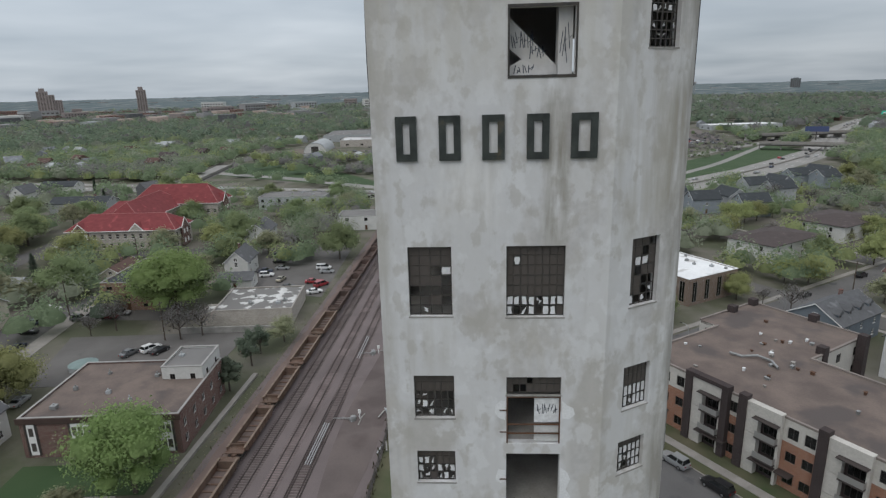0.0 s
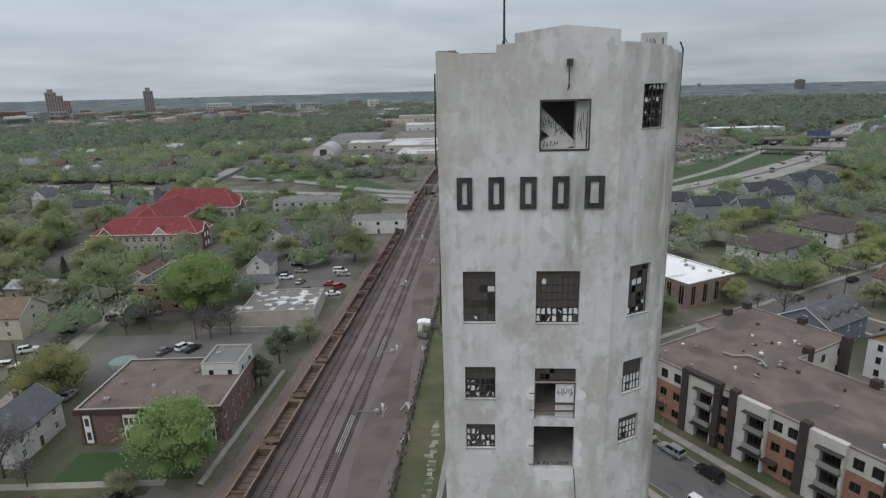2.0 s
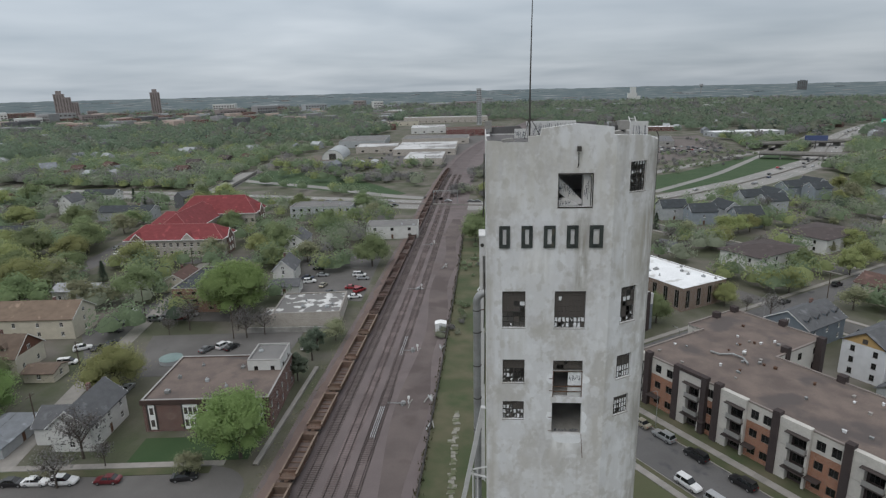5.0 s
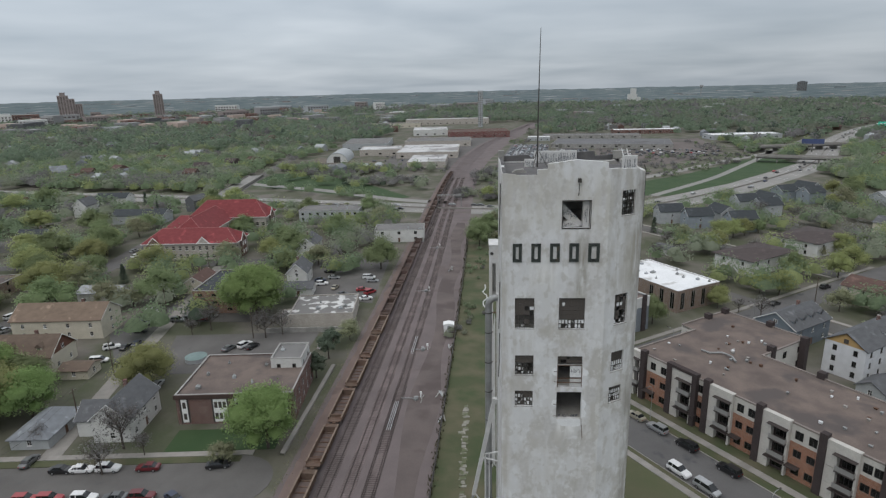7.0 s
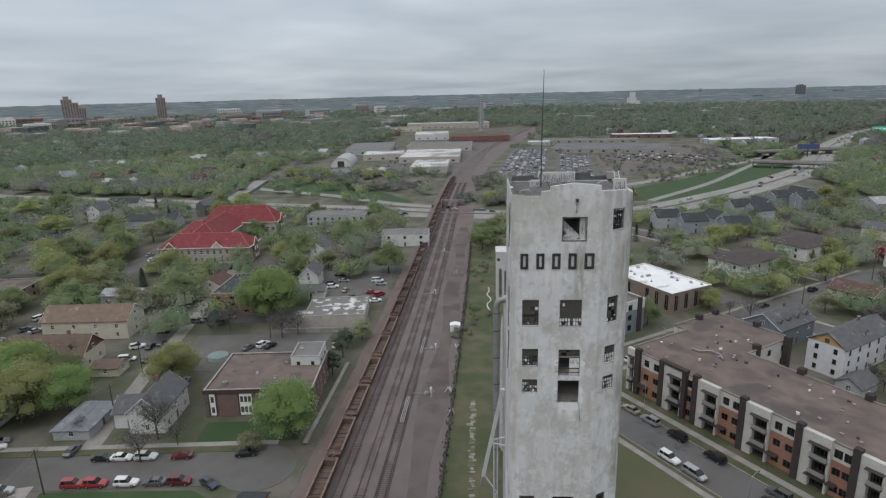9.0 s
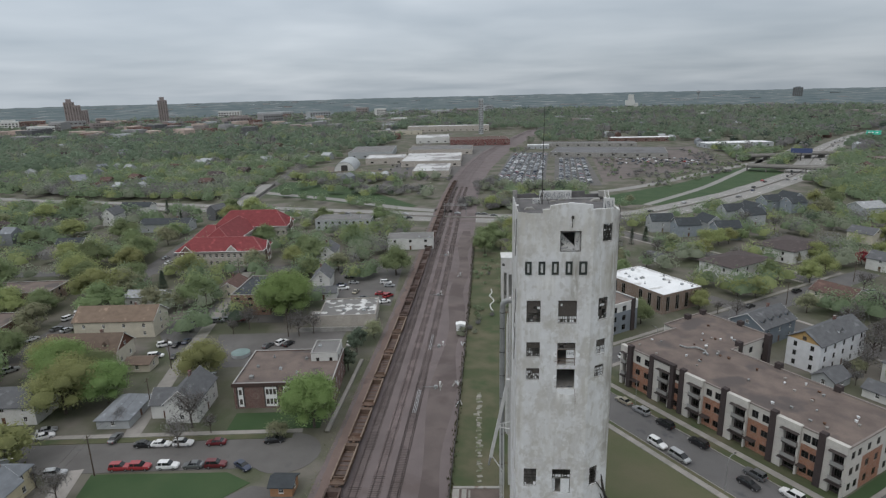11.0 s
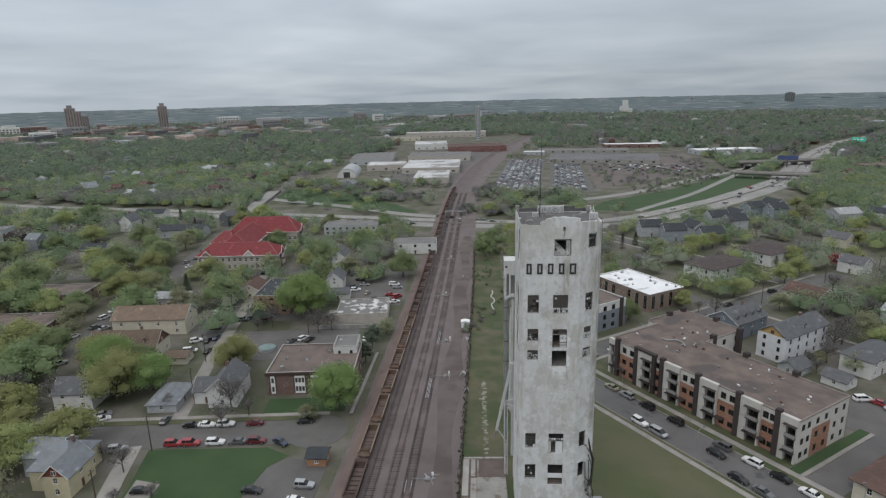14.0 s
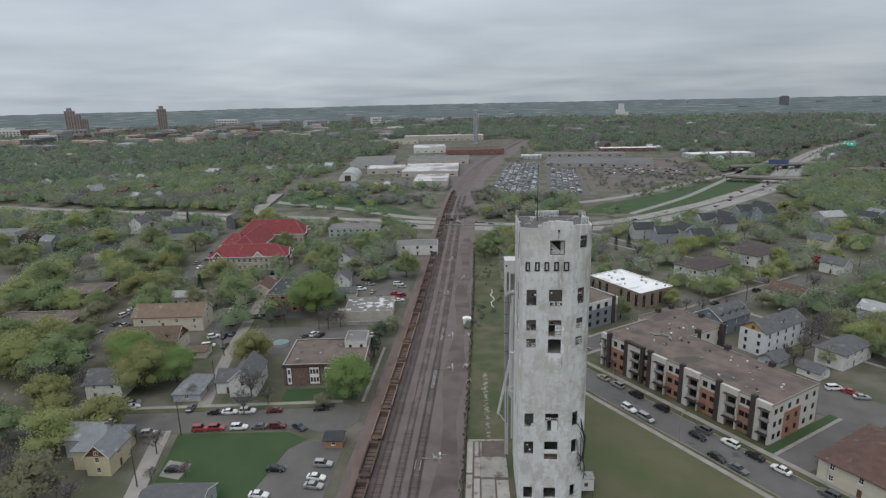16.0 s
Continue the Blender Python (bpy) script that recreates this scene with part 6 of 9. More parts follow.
def white_bay(x0, x1, front=-0.7):
    """A projecting bay of cream panels with a stack of balconies."""
    a, b = x0 + (x1 - x0) * 0.36, x1 - 0.45
    for z0, z1 in ((0.0, 3.3), (3.36, 6.6), (6.66, 9.7)):
        for u0, u1 in ((x0, a), (b, x1)):
            bm = bmesh.new()
            box(bm, u0, front, z0, u1 - 0.02, 0.3, z1)
            part("panel", bm, PANEL, apt)
    bm = bmesh.new()
    box(bm, x0, front - 0.05, 9.76, x1, 0.3, AH + 0.5)
    part("cornice_panel", bm, PANEL, apt)
    holes = [(a + 0.3, b - 0.3, z, z + 2.1) for z in (0.5, 3.7, 6.9)]
    bm = bmesh.new()
    wall(bm, a - 0.1, b + 0.1, -0.05, 9.76, 0.2, holes, pose(0, 0.3, 0))
    p = part("balcony_back", bm, BRICK_DARK, apt)
    for q in holes:
        apt_window(p, pose(0, 0.3, 0), *q, cols=3)
    for z in (3.3, 6.6):
        bm = bmesh.new()
        box(bm, a - 0.02, front - 0.75, z - 0.12, b + 0.25, 0.3, z + 0.1)
        bl = part("balcony", bm, AWNING, apt)
        bm = bmesh.new()
        box(bm, a + 0.02, front - 0.72, z + 0.15, b + 0.2, front - 0.68, z + 1.1)
        box(bm, b + 0.16, front - 0.68, z + 0.15, b + 0.2, 0.2, z + 1.1)
        part("railing", bm, RAILING, bl)
    for z in (2.75, 9.55):
        bm = bmesh.new()
        box(bm, a - 0.5, front - 0.95, z, b + 0.35, front + 0.02, z + 0.14)
        part("canopy", bm, AWNING, apt)


for k, f in enumerate(FINS):
    bm = bmesh.new()
    box(bm, f, -1.0, -0.05, f + 1.3, 0.32, AH + 1.2)
    part("brick_pier", bm, BRICK_DARK, apt, "dark brick pier rising above the roof")
    end = f + 1.3 + 5.2
    nxt = FINS[k + 1] if k + 1 < len(FINS) else AW
    if k == 0:
        brick_section(f + 1.3, nxt)
        white_bay(0.0, f)
    elif k == 5:
        white_bay(f + 1.3, AW)
    else:
        white_bay(f + 1.3, end)
        brick_section(end, nxt)
bm = bmesh.new()
box(bm, FINS[1] + 1.3, -1.0, AH + 0.55, FINS[1] + 6.5, 0.3, AH + 1.2)
box(bm, FINS[1] + 6.5, -1.0, -0.05, FINS[1] + 7.6, 0.3, AH + 1.2)
part("portal", bm, BRICK_DARK, apt, "dark brick portal round the entrance bay")
# end wall towards the parking lot
EM = pose(AW, 0, 0, 0, 0, 90)
for u0, u1, zt, mt, nm in ((0.3, 5.5, AH, PANEL, "panel_wall"), (5.5, 13.5, 7.5, BRICK_ORANGE, "brick_wall"), (5.5, 13.5, AH, PANEL, "panel_wall"), (13.5, AD, AH, PANEL, "panel_wall")):
    zb = 7.5 if (nm == "panel_wall" and u0 == 5.5) else -0.05
    hs = [(u0 + (u1 - u0) * q - 0.7, u0 + (u1 - u0) * q + 0.7, z, z + 1.7) for q in (0.28, 0.74) for z in (1.0, 4.5, 8.1) if zb < z < zt - 1.5]
    bm = bmesh.new()
    wall(bm, u0, u1, zb, zt, 0.3, hs, EM)
    p = part(nm, bm, mt, apt)
    for q in hs:
        apt_window(p, EM, *q)
# back, the left end, and the wing behind
for m, ln in ((pose(AW, AD, 0, 0, 0, 180), AW - 18), (pose(18, AD, 0, 0, 0, 90), 17.5), (pose(18, 39, 0, 0, 0, 180), 22), (pose(-4, 39, 0, 0, 0, 270), 17.5), (pose(-4, AD, 0, 0, 0, 0), 4), (pose(0, AD, 0, 0, 0, 270), AD)):
    hs = [(a, b, z, z + 1.7) for z in (1.0, 4.5, 8.1) for a, b in bays(ln, 4.2, 1.5) if a > 0.5 and b < ln - 0.5]
    bm = bmesh.new()
    wall(bm, 0.0, ln - 0.31, -0.05, AH, 0.3, hs, m)
    p = part("panel_wall", bm, PANEL, apt)
    for q in hs:
        apt_window(p, m, *q)
bm = bmesh.new()
slab(bm, [(0.3, 0.31), (AW - 0.3, 0.31), (AW - 0.3, AD - 0.3), (17.7, AD - 0.3), (17.7, 38.7), (-3.7, 38.7), (-3.7, AD), (0.3, AD)], AH - 0.5, AH + 0.02)
aroof = part("roof", bm, ROOF_BROWN, apt, "brown gravel flat roof with dark patches")
bm = bmesh.new()
for a in ((0, -0.1, AW + 0.1, 0.3), (AW - 0.3, 0.3, AW + 0.1, AD + 0.1), (18.1, AD - 0.3, AW - 0.3, AD + 0.1), (17.7, AD - 0.3, 18.1, 39.1), (-4.1, 38.7, 17.7, 39.1), (-4.1, AD - 0.1, -3.7, 38.7), (-0.1, 0.3, 0.3, AD)):
    box(bm, a[0], a[1], AH - 0.02, a[2], a[3], AH + 0.3)
part("parapet", bm, mat("taupe_coping", (0.25, 0.215, 0.195), (0.19, 0.165, 0.15), 0.5, 0.7, 0.05), apt, "thin taupe roof coping")
for x0, y0 in ((16.8, 24.5), (18.2, 35.5), (30, AD - 0.6), (44, AD - 0.6), (8, 38.2), (-3.9, 30), (-3.9, 37)):
    bm = bmesh.new()
    box(bm, x0, y0, 0, x0 + 1.5, y0 + 1.5, AH + 1.4)
    part("brick_pier", bm, BRICK_DARK, apt)
rv = random.Random(5)
for k in range(46):
    x0 = rv.uniform(2, 56) if k % 3 else rv.uniform(6, 20)
    y0 = rv.uniform(3, 18.5) if k % 3 else rv.uniform(8, 34)
    if y0 > 19 and x0 > 15:
        x0 = rv.uniform(0, 14)
    sx, sy, sz = rv.uniform(0.12, 0.30), rv.uniform(0.12, 0.30), rv.uniform(0.2, 0.5)
    bm = bmesh.new()
    box(bm, x0 - sx, y0 - sy, AH, x0 + sx, y0 + sy, AH + sz)
    box(bm, x0 - sx - 0.07, y0 - sy - 0.07, AH + sz, x0 + sx + 0.07, y0 + sy + 0.07, AH + sz + 0.08)
    part("roof_vent", bm, (STEEL_GALV, PAVING, STEEL_RUST, PAPER)[k % 4], aroof)
bm = bmesh.new()
pipe(bm, [(9, 12, AH + 0.4), (11, 12.3, AH + 0.4), (12.5, 14.5, AH + 0.5), (15, 14.5, AH + 0.5), (17, 13, AH + 0.4)], 0.22)
part("roof_duct", bm, STEEL_GALV, aroof)
patch("lawn", [rs(7.4, 14.6), rs(9.8, 14.6), rs(9.8, 46), rs(7.4, 46)], LAWN, 0.07, "narrow dark green lawn at the apartment block's end", "grass")
pavement(rs, 9.9, 10.9, 14.6, 46, 1.0)
patch("parking_lot", [rs(11, 14.6), rs(18.8, 14.6), rs(18.8, 46), rs(11, 46)], ASPHALT, 0.045, "dark asphalt parking lot beside the apartment block", "parking lot")
patch("parking_lot", [rs(-16, 44), rs(18.5, 44), rs(18.5, 66), rs(-16, 58)], ASPHALT_OLD, 0.04, "parking yard behind the apartment block", "parking lot")
road("street", [rs(-64, -10), rs(-64, 180)], 9.5, ASPHALT, 0.045, "asphalt cross street with parked cars")
pavement(lambda s, n: rs(-58.5 + n * -1, s), 12, 110, 0, 1.6)
road("pavement", [rs(-70.2, 14), rs(-70.2, 170)], 1.6, PAVING, 0.1, "pale concrete pavement along the street", "pavement")
for n in (144.2, 155.8):
    road("pavement", [rs(-225, n), rs(-72, n)], 1.6, PAVING, 0.1, "pale concrete pavement along the street", "pavement")
    road("pavement", [rs(-56, n), rs(60, n)], 1.6, PAVING, 0.1, "pale concrete pavement along the street", "pavement")
for n in (90.6, 101.4):
    road("pavement", [rs(-56, n), rs(60, n)], 1.6, PAVING, 0.1, "pale concrete pavement along the street", "pavement")
road("street", [rs(-230, 150), rs(60, 150)], 8.5, ASPHALT_OLD, 0.04, "asphalt street between houses")
road("street", [rs(-110, 96), rs(60, 96)], 8.0, ASPHALT_OLD, 0.042, "asphalt side street between houses")
road("alley", [rs(49, 14), rs(49, 96)], 4.5, ASPHALT_OLD, 0.038, "narrow asphalt lane")

# ---- cars and gear on the railway ----
CAR_YELLOW = mat("faded_yellow_brown_paint", (0.165, 0.113, 0.085), (0.12, 0.083, 0.065), 0.7, 0.8, 0.15, 8, stain=(0.11, 0.065, 0.045), stain_scale=0.6, stain_at=0.54, rnd=0.15)
CAR_RIM = mat("pale_worn_yellow_paint", (0.24, 0.182, 0.140), (0.165, 0.124, 0.098), 0.7, 0.8, 0.1, 8, stain=(0.13, 0.08, 0.055), stain_scale=0.7)
CAR_RUST = mat("rust_brown_car_paint", (0.115, 0.078, 0.066), (0.08, 0.057, 0.05), 0.7, 0.85, 0.15, 8, stain=(0.06, 0.043, 0.038), stain_scale=0.6, rnd=0.2)
CAR_DUST = mat("dusty_brown_well_floor", (0.15, 0.115, 0.105), (0.11, 0.085, 0.078), 0.6, 0.9, 0.2, 8, stain=(0.08, 0.062, 0.058))
LN_CAR = 15.6


def well_car(material, label, fine=True):
    """An empty intermodal well car: two deep side sills, end platforms, cross members and trucks."""
    c = thing("well_car", Matrix(), label, "rail car", "well cars")
    hw, hl = 1.45, LN_CAR / 2
    for s in (-1, 1):
        bm = bmesh.new()
        extrude(bm, [(-hl + 2.4, 0.55), (hl - 2.4, 0.55), (hl - 1.2, 1.35), (hl - 1.2, 1.75), (-hl + 1.2, 1.75), (-hl + 1.2, 1.35)], -0.09, 0.09, pose(s * hw, 0, 0, 0, 0, 90))
        sill = part("side_sill", bm, material, c)
        bm = bmesh.new()
        box(bm, s * hw - 0.17, -hl + 1.2, 1.75, s * hw + 0.17, hl - 1.2, 1.87)
        part("top_rail", bm, CAR_RIM if material is CAR_YELLOW else material, sill)
        for k in range(8 if fine else 0):
            y = -hl + 2.6 + k * (LN_CAR - 5.2) / 7
            bm = bmesh.new()
            box(bm, s * hw + (0.09 if s > 0 else -0.19), y - 0.05, 0.6, s * hw + (0.19 if s > 0 else -0.09), y + 0.05, 1.75)
            part("rib", bm, material, sill)
    bm = bmesh.new()
    box(bm, -hw + 0.1, -hl + 2.2, 0.5, hw - 0.1, hl - 2.2, 0.56)
    part("well_floor", bm, CAR_DUST, c)
    for k in range(7 if fine else 3):
        y = -hl + 2.8 + k * (LN_CAR - 5.6) / 6
        bm = bmesh.new()
        box(bm, -hw + 0.1, y - 0.14, 0.56, hw - 0.1, y + 0.14, 0.72)
        part("cross_member", bm, material, c)
    for e in (-1, 1):
        bm = bmesh.new()
        y0, y1 = sorted((e * (hl - 2.2), e * (hl - 0.35)))
        box(bm, -hw, y0, 1.15, hw, y1, 1.4)
        box(bm, -0.35, min(e * hl, e * (hl - 0.4)), 0.85, 0.35, max(e * hl, e * (hl - 0.4)), 1.15)
        plat = part("end_platform", bm, material, c)
        bm = bmesh.new()
        box(bm, -hw, e * (hl - 2.2) - 0.08, 0.56, hw, e * (hl - 2.2) + 0.08, 1.9)
        part("bulkhead", bm, material, c)
        bm = bmesh.new()
        for px in (-1.2, -0.4, 0.4, 1.2):
            tube(bm, (px, e * (hl - 0.7), 1.4), (px, e * (hl - 0.7), 2.15), 0.03, n=5)
        box(bm, -1.25, e * (hl - 0.7) - 0.03, 2.1, 1.25, e * (hl - 0.7) + 0.03, 2.17)
        part("hand_rail", bm, material, plat)
        bm = bmesh.new()
        box(bm, -1.15, e * (hl - 1.1) - 0.95, 0.35, -0.95, e * (hl - 1.1) + 0.95, 0.8)
        box(bm, 0.95, e * (hl - 1.1) - 0.95, 0.35, 1.15, e * (hl - 1.1) + 0.95, 0.8)
        box(bm, -1.0, e * (hl - 1.1) - 0.2, 0.5, 1.0, e * (hl - 1.1) + 0.2, 1.1)
        truck = part("truck", bm, STEEL_DARK, c)
        for wy in (-0.75, 0.75):
            for wx in (-0.75, 0.75) if fine else ():
                bm = bmesh.new()
                tube(bm, (wx - 0.07, e * (hl - 1.1) + wy, 0.45), (wx + 0.07, e * (hl - 1.1) + wy, 0.45), 0.45, n=14)
                part("wheel", bm, RAIL, truck)
    return c


protos = [well_car(CAR_YELLOW, "empty faded yellow-brown intermodal well car on the track"), well_car(CAR_RUST, "empty rust-brown intermodal well car on the track"), well_car(CAR_RUST, "distant rust-brown intermodal well car on the track", False)]
y = -70.0
n_car = 0
while y < 440:
    m = pose(rail_x(y), y, 0.27, 0, 0, rail_dir(y))
    kind = 2 if y > 175 or y < -40 else 1 if (y < 15 or y > 112) else 0
    if protos[kind] is not None and not protos[kind].get("placed"):
        protos[kind].matrix_basis = m
        protos[kind]["placed"] = 1
    else:
        copy_thing(protos[kind], m)
    y += (LN_CAR + 0.35) * math.cos(math.radians(rail_dir(y)))
for p in protos:
    if "placed" in p:
        del p["placed"]

BOXW = siding("white_sheet_metal", (0.75, 0.76, 0.77))
hutw = thing("signal_hut", pose(-32.2, 106, 0, 0, 0, 8), "small white signal hut beside the tracks", "hut")
bm = bmesh.new()
box(bm, -1.5, -1.2, 0, 1.5, 1.2, 2.4)
body_ = part("body", bm, BOXW, hutw)
bm = bmesh.new()
extrude(bm, [(-1.7, 2.4), (1.7, 2.4), (0, 2.8)], -1.35, 1.35)
part("roof", bm, TRIM_WHITE, hutw)
bm = bmesh.new()
box(bm, -0.4, -1.24, 0.1, 0.4, -1.2, 2.0)
part("door", bm, PALE_GREY, body_)


def switch_gear(x, y, seed):
    """A points machine with rods, cable boxes and loose timbers."""
    r = random.Random(seed)
    g = thing("points_machine", pose(x, y, 0.05, 0, 0, rail_dir(y)), "grey points machine with rods and loose white timbers", "points machine", "points machines")
    bm = bmesh.new()
    box(bm, -0.5, -0.6, 0, 0.5, 0.6, 0.5)
    box(bm, -0.35, -0.4, 0.5, 0.35, 0.4, 0.75)
    part("motor_box", bm, STEEL_GALV, g)
    bm = bmesh.new()
    tube(bm, (-0.5, 0, 0.2), (-3.6, 0, 0.2), 0.05)
    tube(bm, (-0.5, 0.35, 0.2), (-3.6, 0.35, 0.2), 0.05)
    part("rod", bm, STEEL_GALV, g)
    bm = bmesh.new()
    tube(bm, (1.2, 0.3, 0), (1.2, 0.3, 1.5), 0.06)
    box(bm, 0.95, 0.2, 1.2, 1.45, 0.4, 1.9)
    part("cable_post", bm, TRIM_WHITE, g)
    for k in range(4):
        bm = bmesh.new()
        box(bm, -0.9, -0.09, 0, 0.9, 0.09, 0.14, pose(r.uniform(-0.5, 1.9), r.uniform(-2.2, 2.2), 0.02, 0, 0, r.uniform(0, 180)))
        part("timber", bm, PALE_GREY if k % 2 else CONCRETE_OLD, g)
    return g


for k, (x, y) in enumerate(((-32.4, 64), (-36.8, 91), (-27.2, 13), (-47, 140), (-55, 200))):
    switch_gear(x, y, k)
for x, y, n in ((-26.9, 67.5, 5), (-30, 95, 4), (-42.5, 168, 6), (-24.6, 58, 2)):
    r = random.Random(int(x * 9))
    for k in range(n):
        bm = bmesh.new()
        box(bm, -1.3, -0.11, 0, 1.3, 0.11, 0.16)
        t_ = part("loose_tie", bm, CONCRETE_OLD if k % 3 else PALE_GREY)
        t_.matrix_basis = pose(x + r.uniform(-0.8, 0.8), y + r.uniform(-2.5, 2.5), 0.1 + 0.17 * k * 0.5, 0, 0, 95 + r.uniform(-25, 25))
        tagged(t_, "loose grey railway tie on the gravel", "railway tie", "loose ties")
# bright new switch rails
for off, y0, y1 in ((11.75, 50, 64), (12.15, 50, 64), (12.55, 50, 64), (11.9, 88, 103), (12.4, 88, 103), (11.4, 8, 13), (12.7, 8, 13)):
    bm = bmesh.new()
    rail_sweep(bm, off, y0, y1, 0.2, 4)
    tagged(part("switch_rail", bm, mat("bright_worn_rail", (0.50, 0.50, 0.51), (0.40, 0.40, 0.405), 2, 0.4, 0.0, metal=0.2)), "bright worn switch rail", "rail", "switch rails")

gantry = thing("signal_gantry", Matrix(), "grey steel signal gantry over the tracks", "gantry")
bm = bmesh.new()
gx0, gx1, gy = rail_x(300, 2.2), rail_x(300, 17), 300
for gx in (gx0, gx1):
    tube(bm, (gx, gy, 0), (gx, gy, 7.5), 0.18)
part("post", bm, STEEL_GALV, gantry)
bm = bmesh.new()
for dz in (6.6, 7.5):
    for dy in (-0.4, 0.4):
        tube(bm, (gx0, gy + dy, dz), (gx1, gy + dy, dz), 0.08, n=5)
for k in range(10):
    a, b = gx0 + (gx1 - gx0) * k / 10, gx0 + (gx1 - gx0) * (k + 1) / 10
    tube(bm, (a, gy - 0.4, 6.6), (b, gy - 0.4, 7.5), 0.05, n=4)
part("truss", bm, STEEL_GALV, gantry)

# wire fence along the grass
fence = thing("wire_fence", Matrix(), "dark rusty wire fence along the grass strip", "fence")
for y in np.arange(-60, 250, 4.0):
    bm = bmesh.new()
    tube(bm, (rail_x(y, 23.6), y, 0), (rail_x(y, 23.6), y, 1.7), 0.04, n=5)
    part("post", bm, STEEL_DARK, fence)
for z in np.arange(0.15, 1.9, 0.16):
    bm = bmesh.new()
    pipe(bm, [(rail_x(y, 23.6), y, z) for y in np.arange(-60, 250, 12.0)], 0.02, 4)
    part("wire", bm, STEEL_DARK, fence)
bm = bmesh.new()
for k in range(1500):
    r = random.random
    y = -60 + 300 * r()
    x = rail_x(y, 23.4 + random.gauss(0, 0.35))
    h = 0.3 + 0.7 * r()
    a = r() * 6.28
    w = 0.18
    v = [bm.verts.new((x + w * math.cos(a), y + w * math.sin(a), 0)), bm.verts.new((x - w * math.cos(a), y - w * math.sin(a), 0)), bm.verts.new((x + random.gauss(0, 0.2), y + random.gauss(0, 0.2), h))]
    bm.faces.new(v)
tagged(part("fence_weeds", bm, mat("dry_weeds", (0.10, 0.09, 0.05), (0.06, 0.06, 0.03), 1, 0.95, 0)), "dry weeds growing along the fence", "weeds", kind="stuff")
bm = bmesh.new()
weed = random.Random(15)
for k in range(2600):
    y = weed.uniform(-70, 260)
    x = rail_x(y, -5.4 + weed.gauss(0, 0.9))
    h, a, w = weed.uniform(0.08, 0.35), weed.uniform(0, 6.28), weed.uniform(0.06, 0.16)
    bm.faces.new([bm.verts.new((x + w * math.cos(a), y + w * math.sin(a), 0)), bm.verts.new((x - w * math.cos(a), y - w * math.sin(a), 0)), bm.verts.new((x + weed.gauss(0, 0.25), y + weed.gauss(0, 0.25), h))])
tagged(part("verge_weeds", bm, mat("green_verge_weeds", (0.20, 0.205, 0.12), (0.16, 0.145, 0.10), 0.3, 0.95, 0)), "green and dry weeds along the railway verge", "weeds", kind="stuff")
pool = thing("swimming_pool", pose(-98.2, 76.0, 0), "round above-ground pool under a pale teal cover", "pool")
bm = bmesh.new()
tube(bm, (0, 0, 0), (0, 0, 1.15), 2.9, n=28)
part("wall", bm, PALE_GREY, pool)
bm = bmesh.new()
tube(bm, (0, 0, 1.15), (0, 0, 1.45), 2.95, 0.4, n=28)
part("cover", bm, mat("pale_teal_cover", (0.20, 0.27, 0.26), (0.15, 0.21, 0.205), 0.5, 0.6, 0.1, 8), pool)
# low wall and path beside the brick house
bm = bmesh.new()
ribbon(bm, off_pts(-8.6, 38, 78, 5), off_pts(-7.6, 38, 78, 5), 0.5, 0.5)
tagged(part("retaining_wall", bm, PAVING), "pale concrete retaining wall along the railway", "wall", kind="structure")
bm = bmesh.new()
ribbon(bm, [(-88, 96.5), (-62, 101.5)], [(-88, 96.1), (-62, 101.1)], 1.6, 1.6)
tagged(part("yard_wall", bm, CONCRETE_OLD), "low grey yard wall", "wall", kind="structure")

# ---- parked cars ----
def paint(name, c, metal=0.2):
    m = mat(name, c, tuple(v * 0.93 for v in c), 0.6, 0.35, 0.0, 6, metal=metal, spec=0.5)
    m.node_tree.nodes["Principled BSDF"].inputs["Coat Weight"].default_value = 0.4
    return m


PAINTS = {"white": paint("white_car_paint", (0.72, 0.72, 0.72), 0), "black": paint("black_car_paint", (0.018, 0.018, 0.02)), "grey": paint("grey_car_paint", (0.15, 0.155, 0.16), 0.4), "silver": paint("silver_car_paint", (0.42, 0.43, 0.44), 0.5), "red": paint("red_car_paint", (0.33, 0.035, 0.042), 0.1), "maroon": paint("maroon_car_paint", (0.13, 0.015, 0.02), 0.1), "blue": paint("dark_blue_car_paint", (0.03, 0.04, 0.075), 0.2), "beige": paint("beige_car_paint", (0.36, 0.33, 0.26), 0.3)}
TYRE = plain("tyre_rubber", (0.02, 0.02, 0.02), 0.9)
RIM = plain("alloy_rim", (0.45, 0.45, 0.46), 0.35, 0.8)
CAR_GLASS = plain("car_window_glass", (0.012, 0.014, 0.016), 0.08, 0.0, 0.6)
LAMP_CLEAR = plain("clear_lamp_glass", (0.6, 0.6, 0.58), 0.15)
LAMP_RED = plain("red_lamp_glass", (0.35, 0.01, 0.01), 0.2)
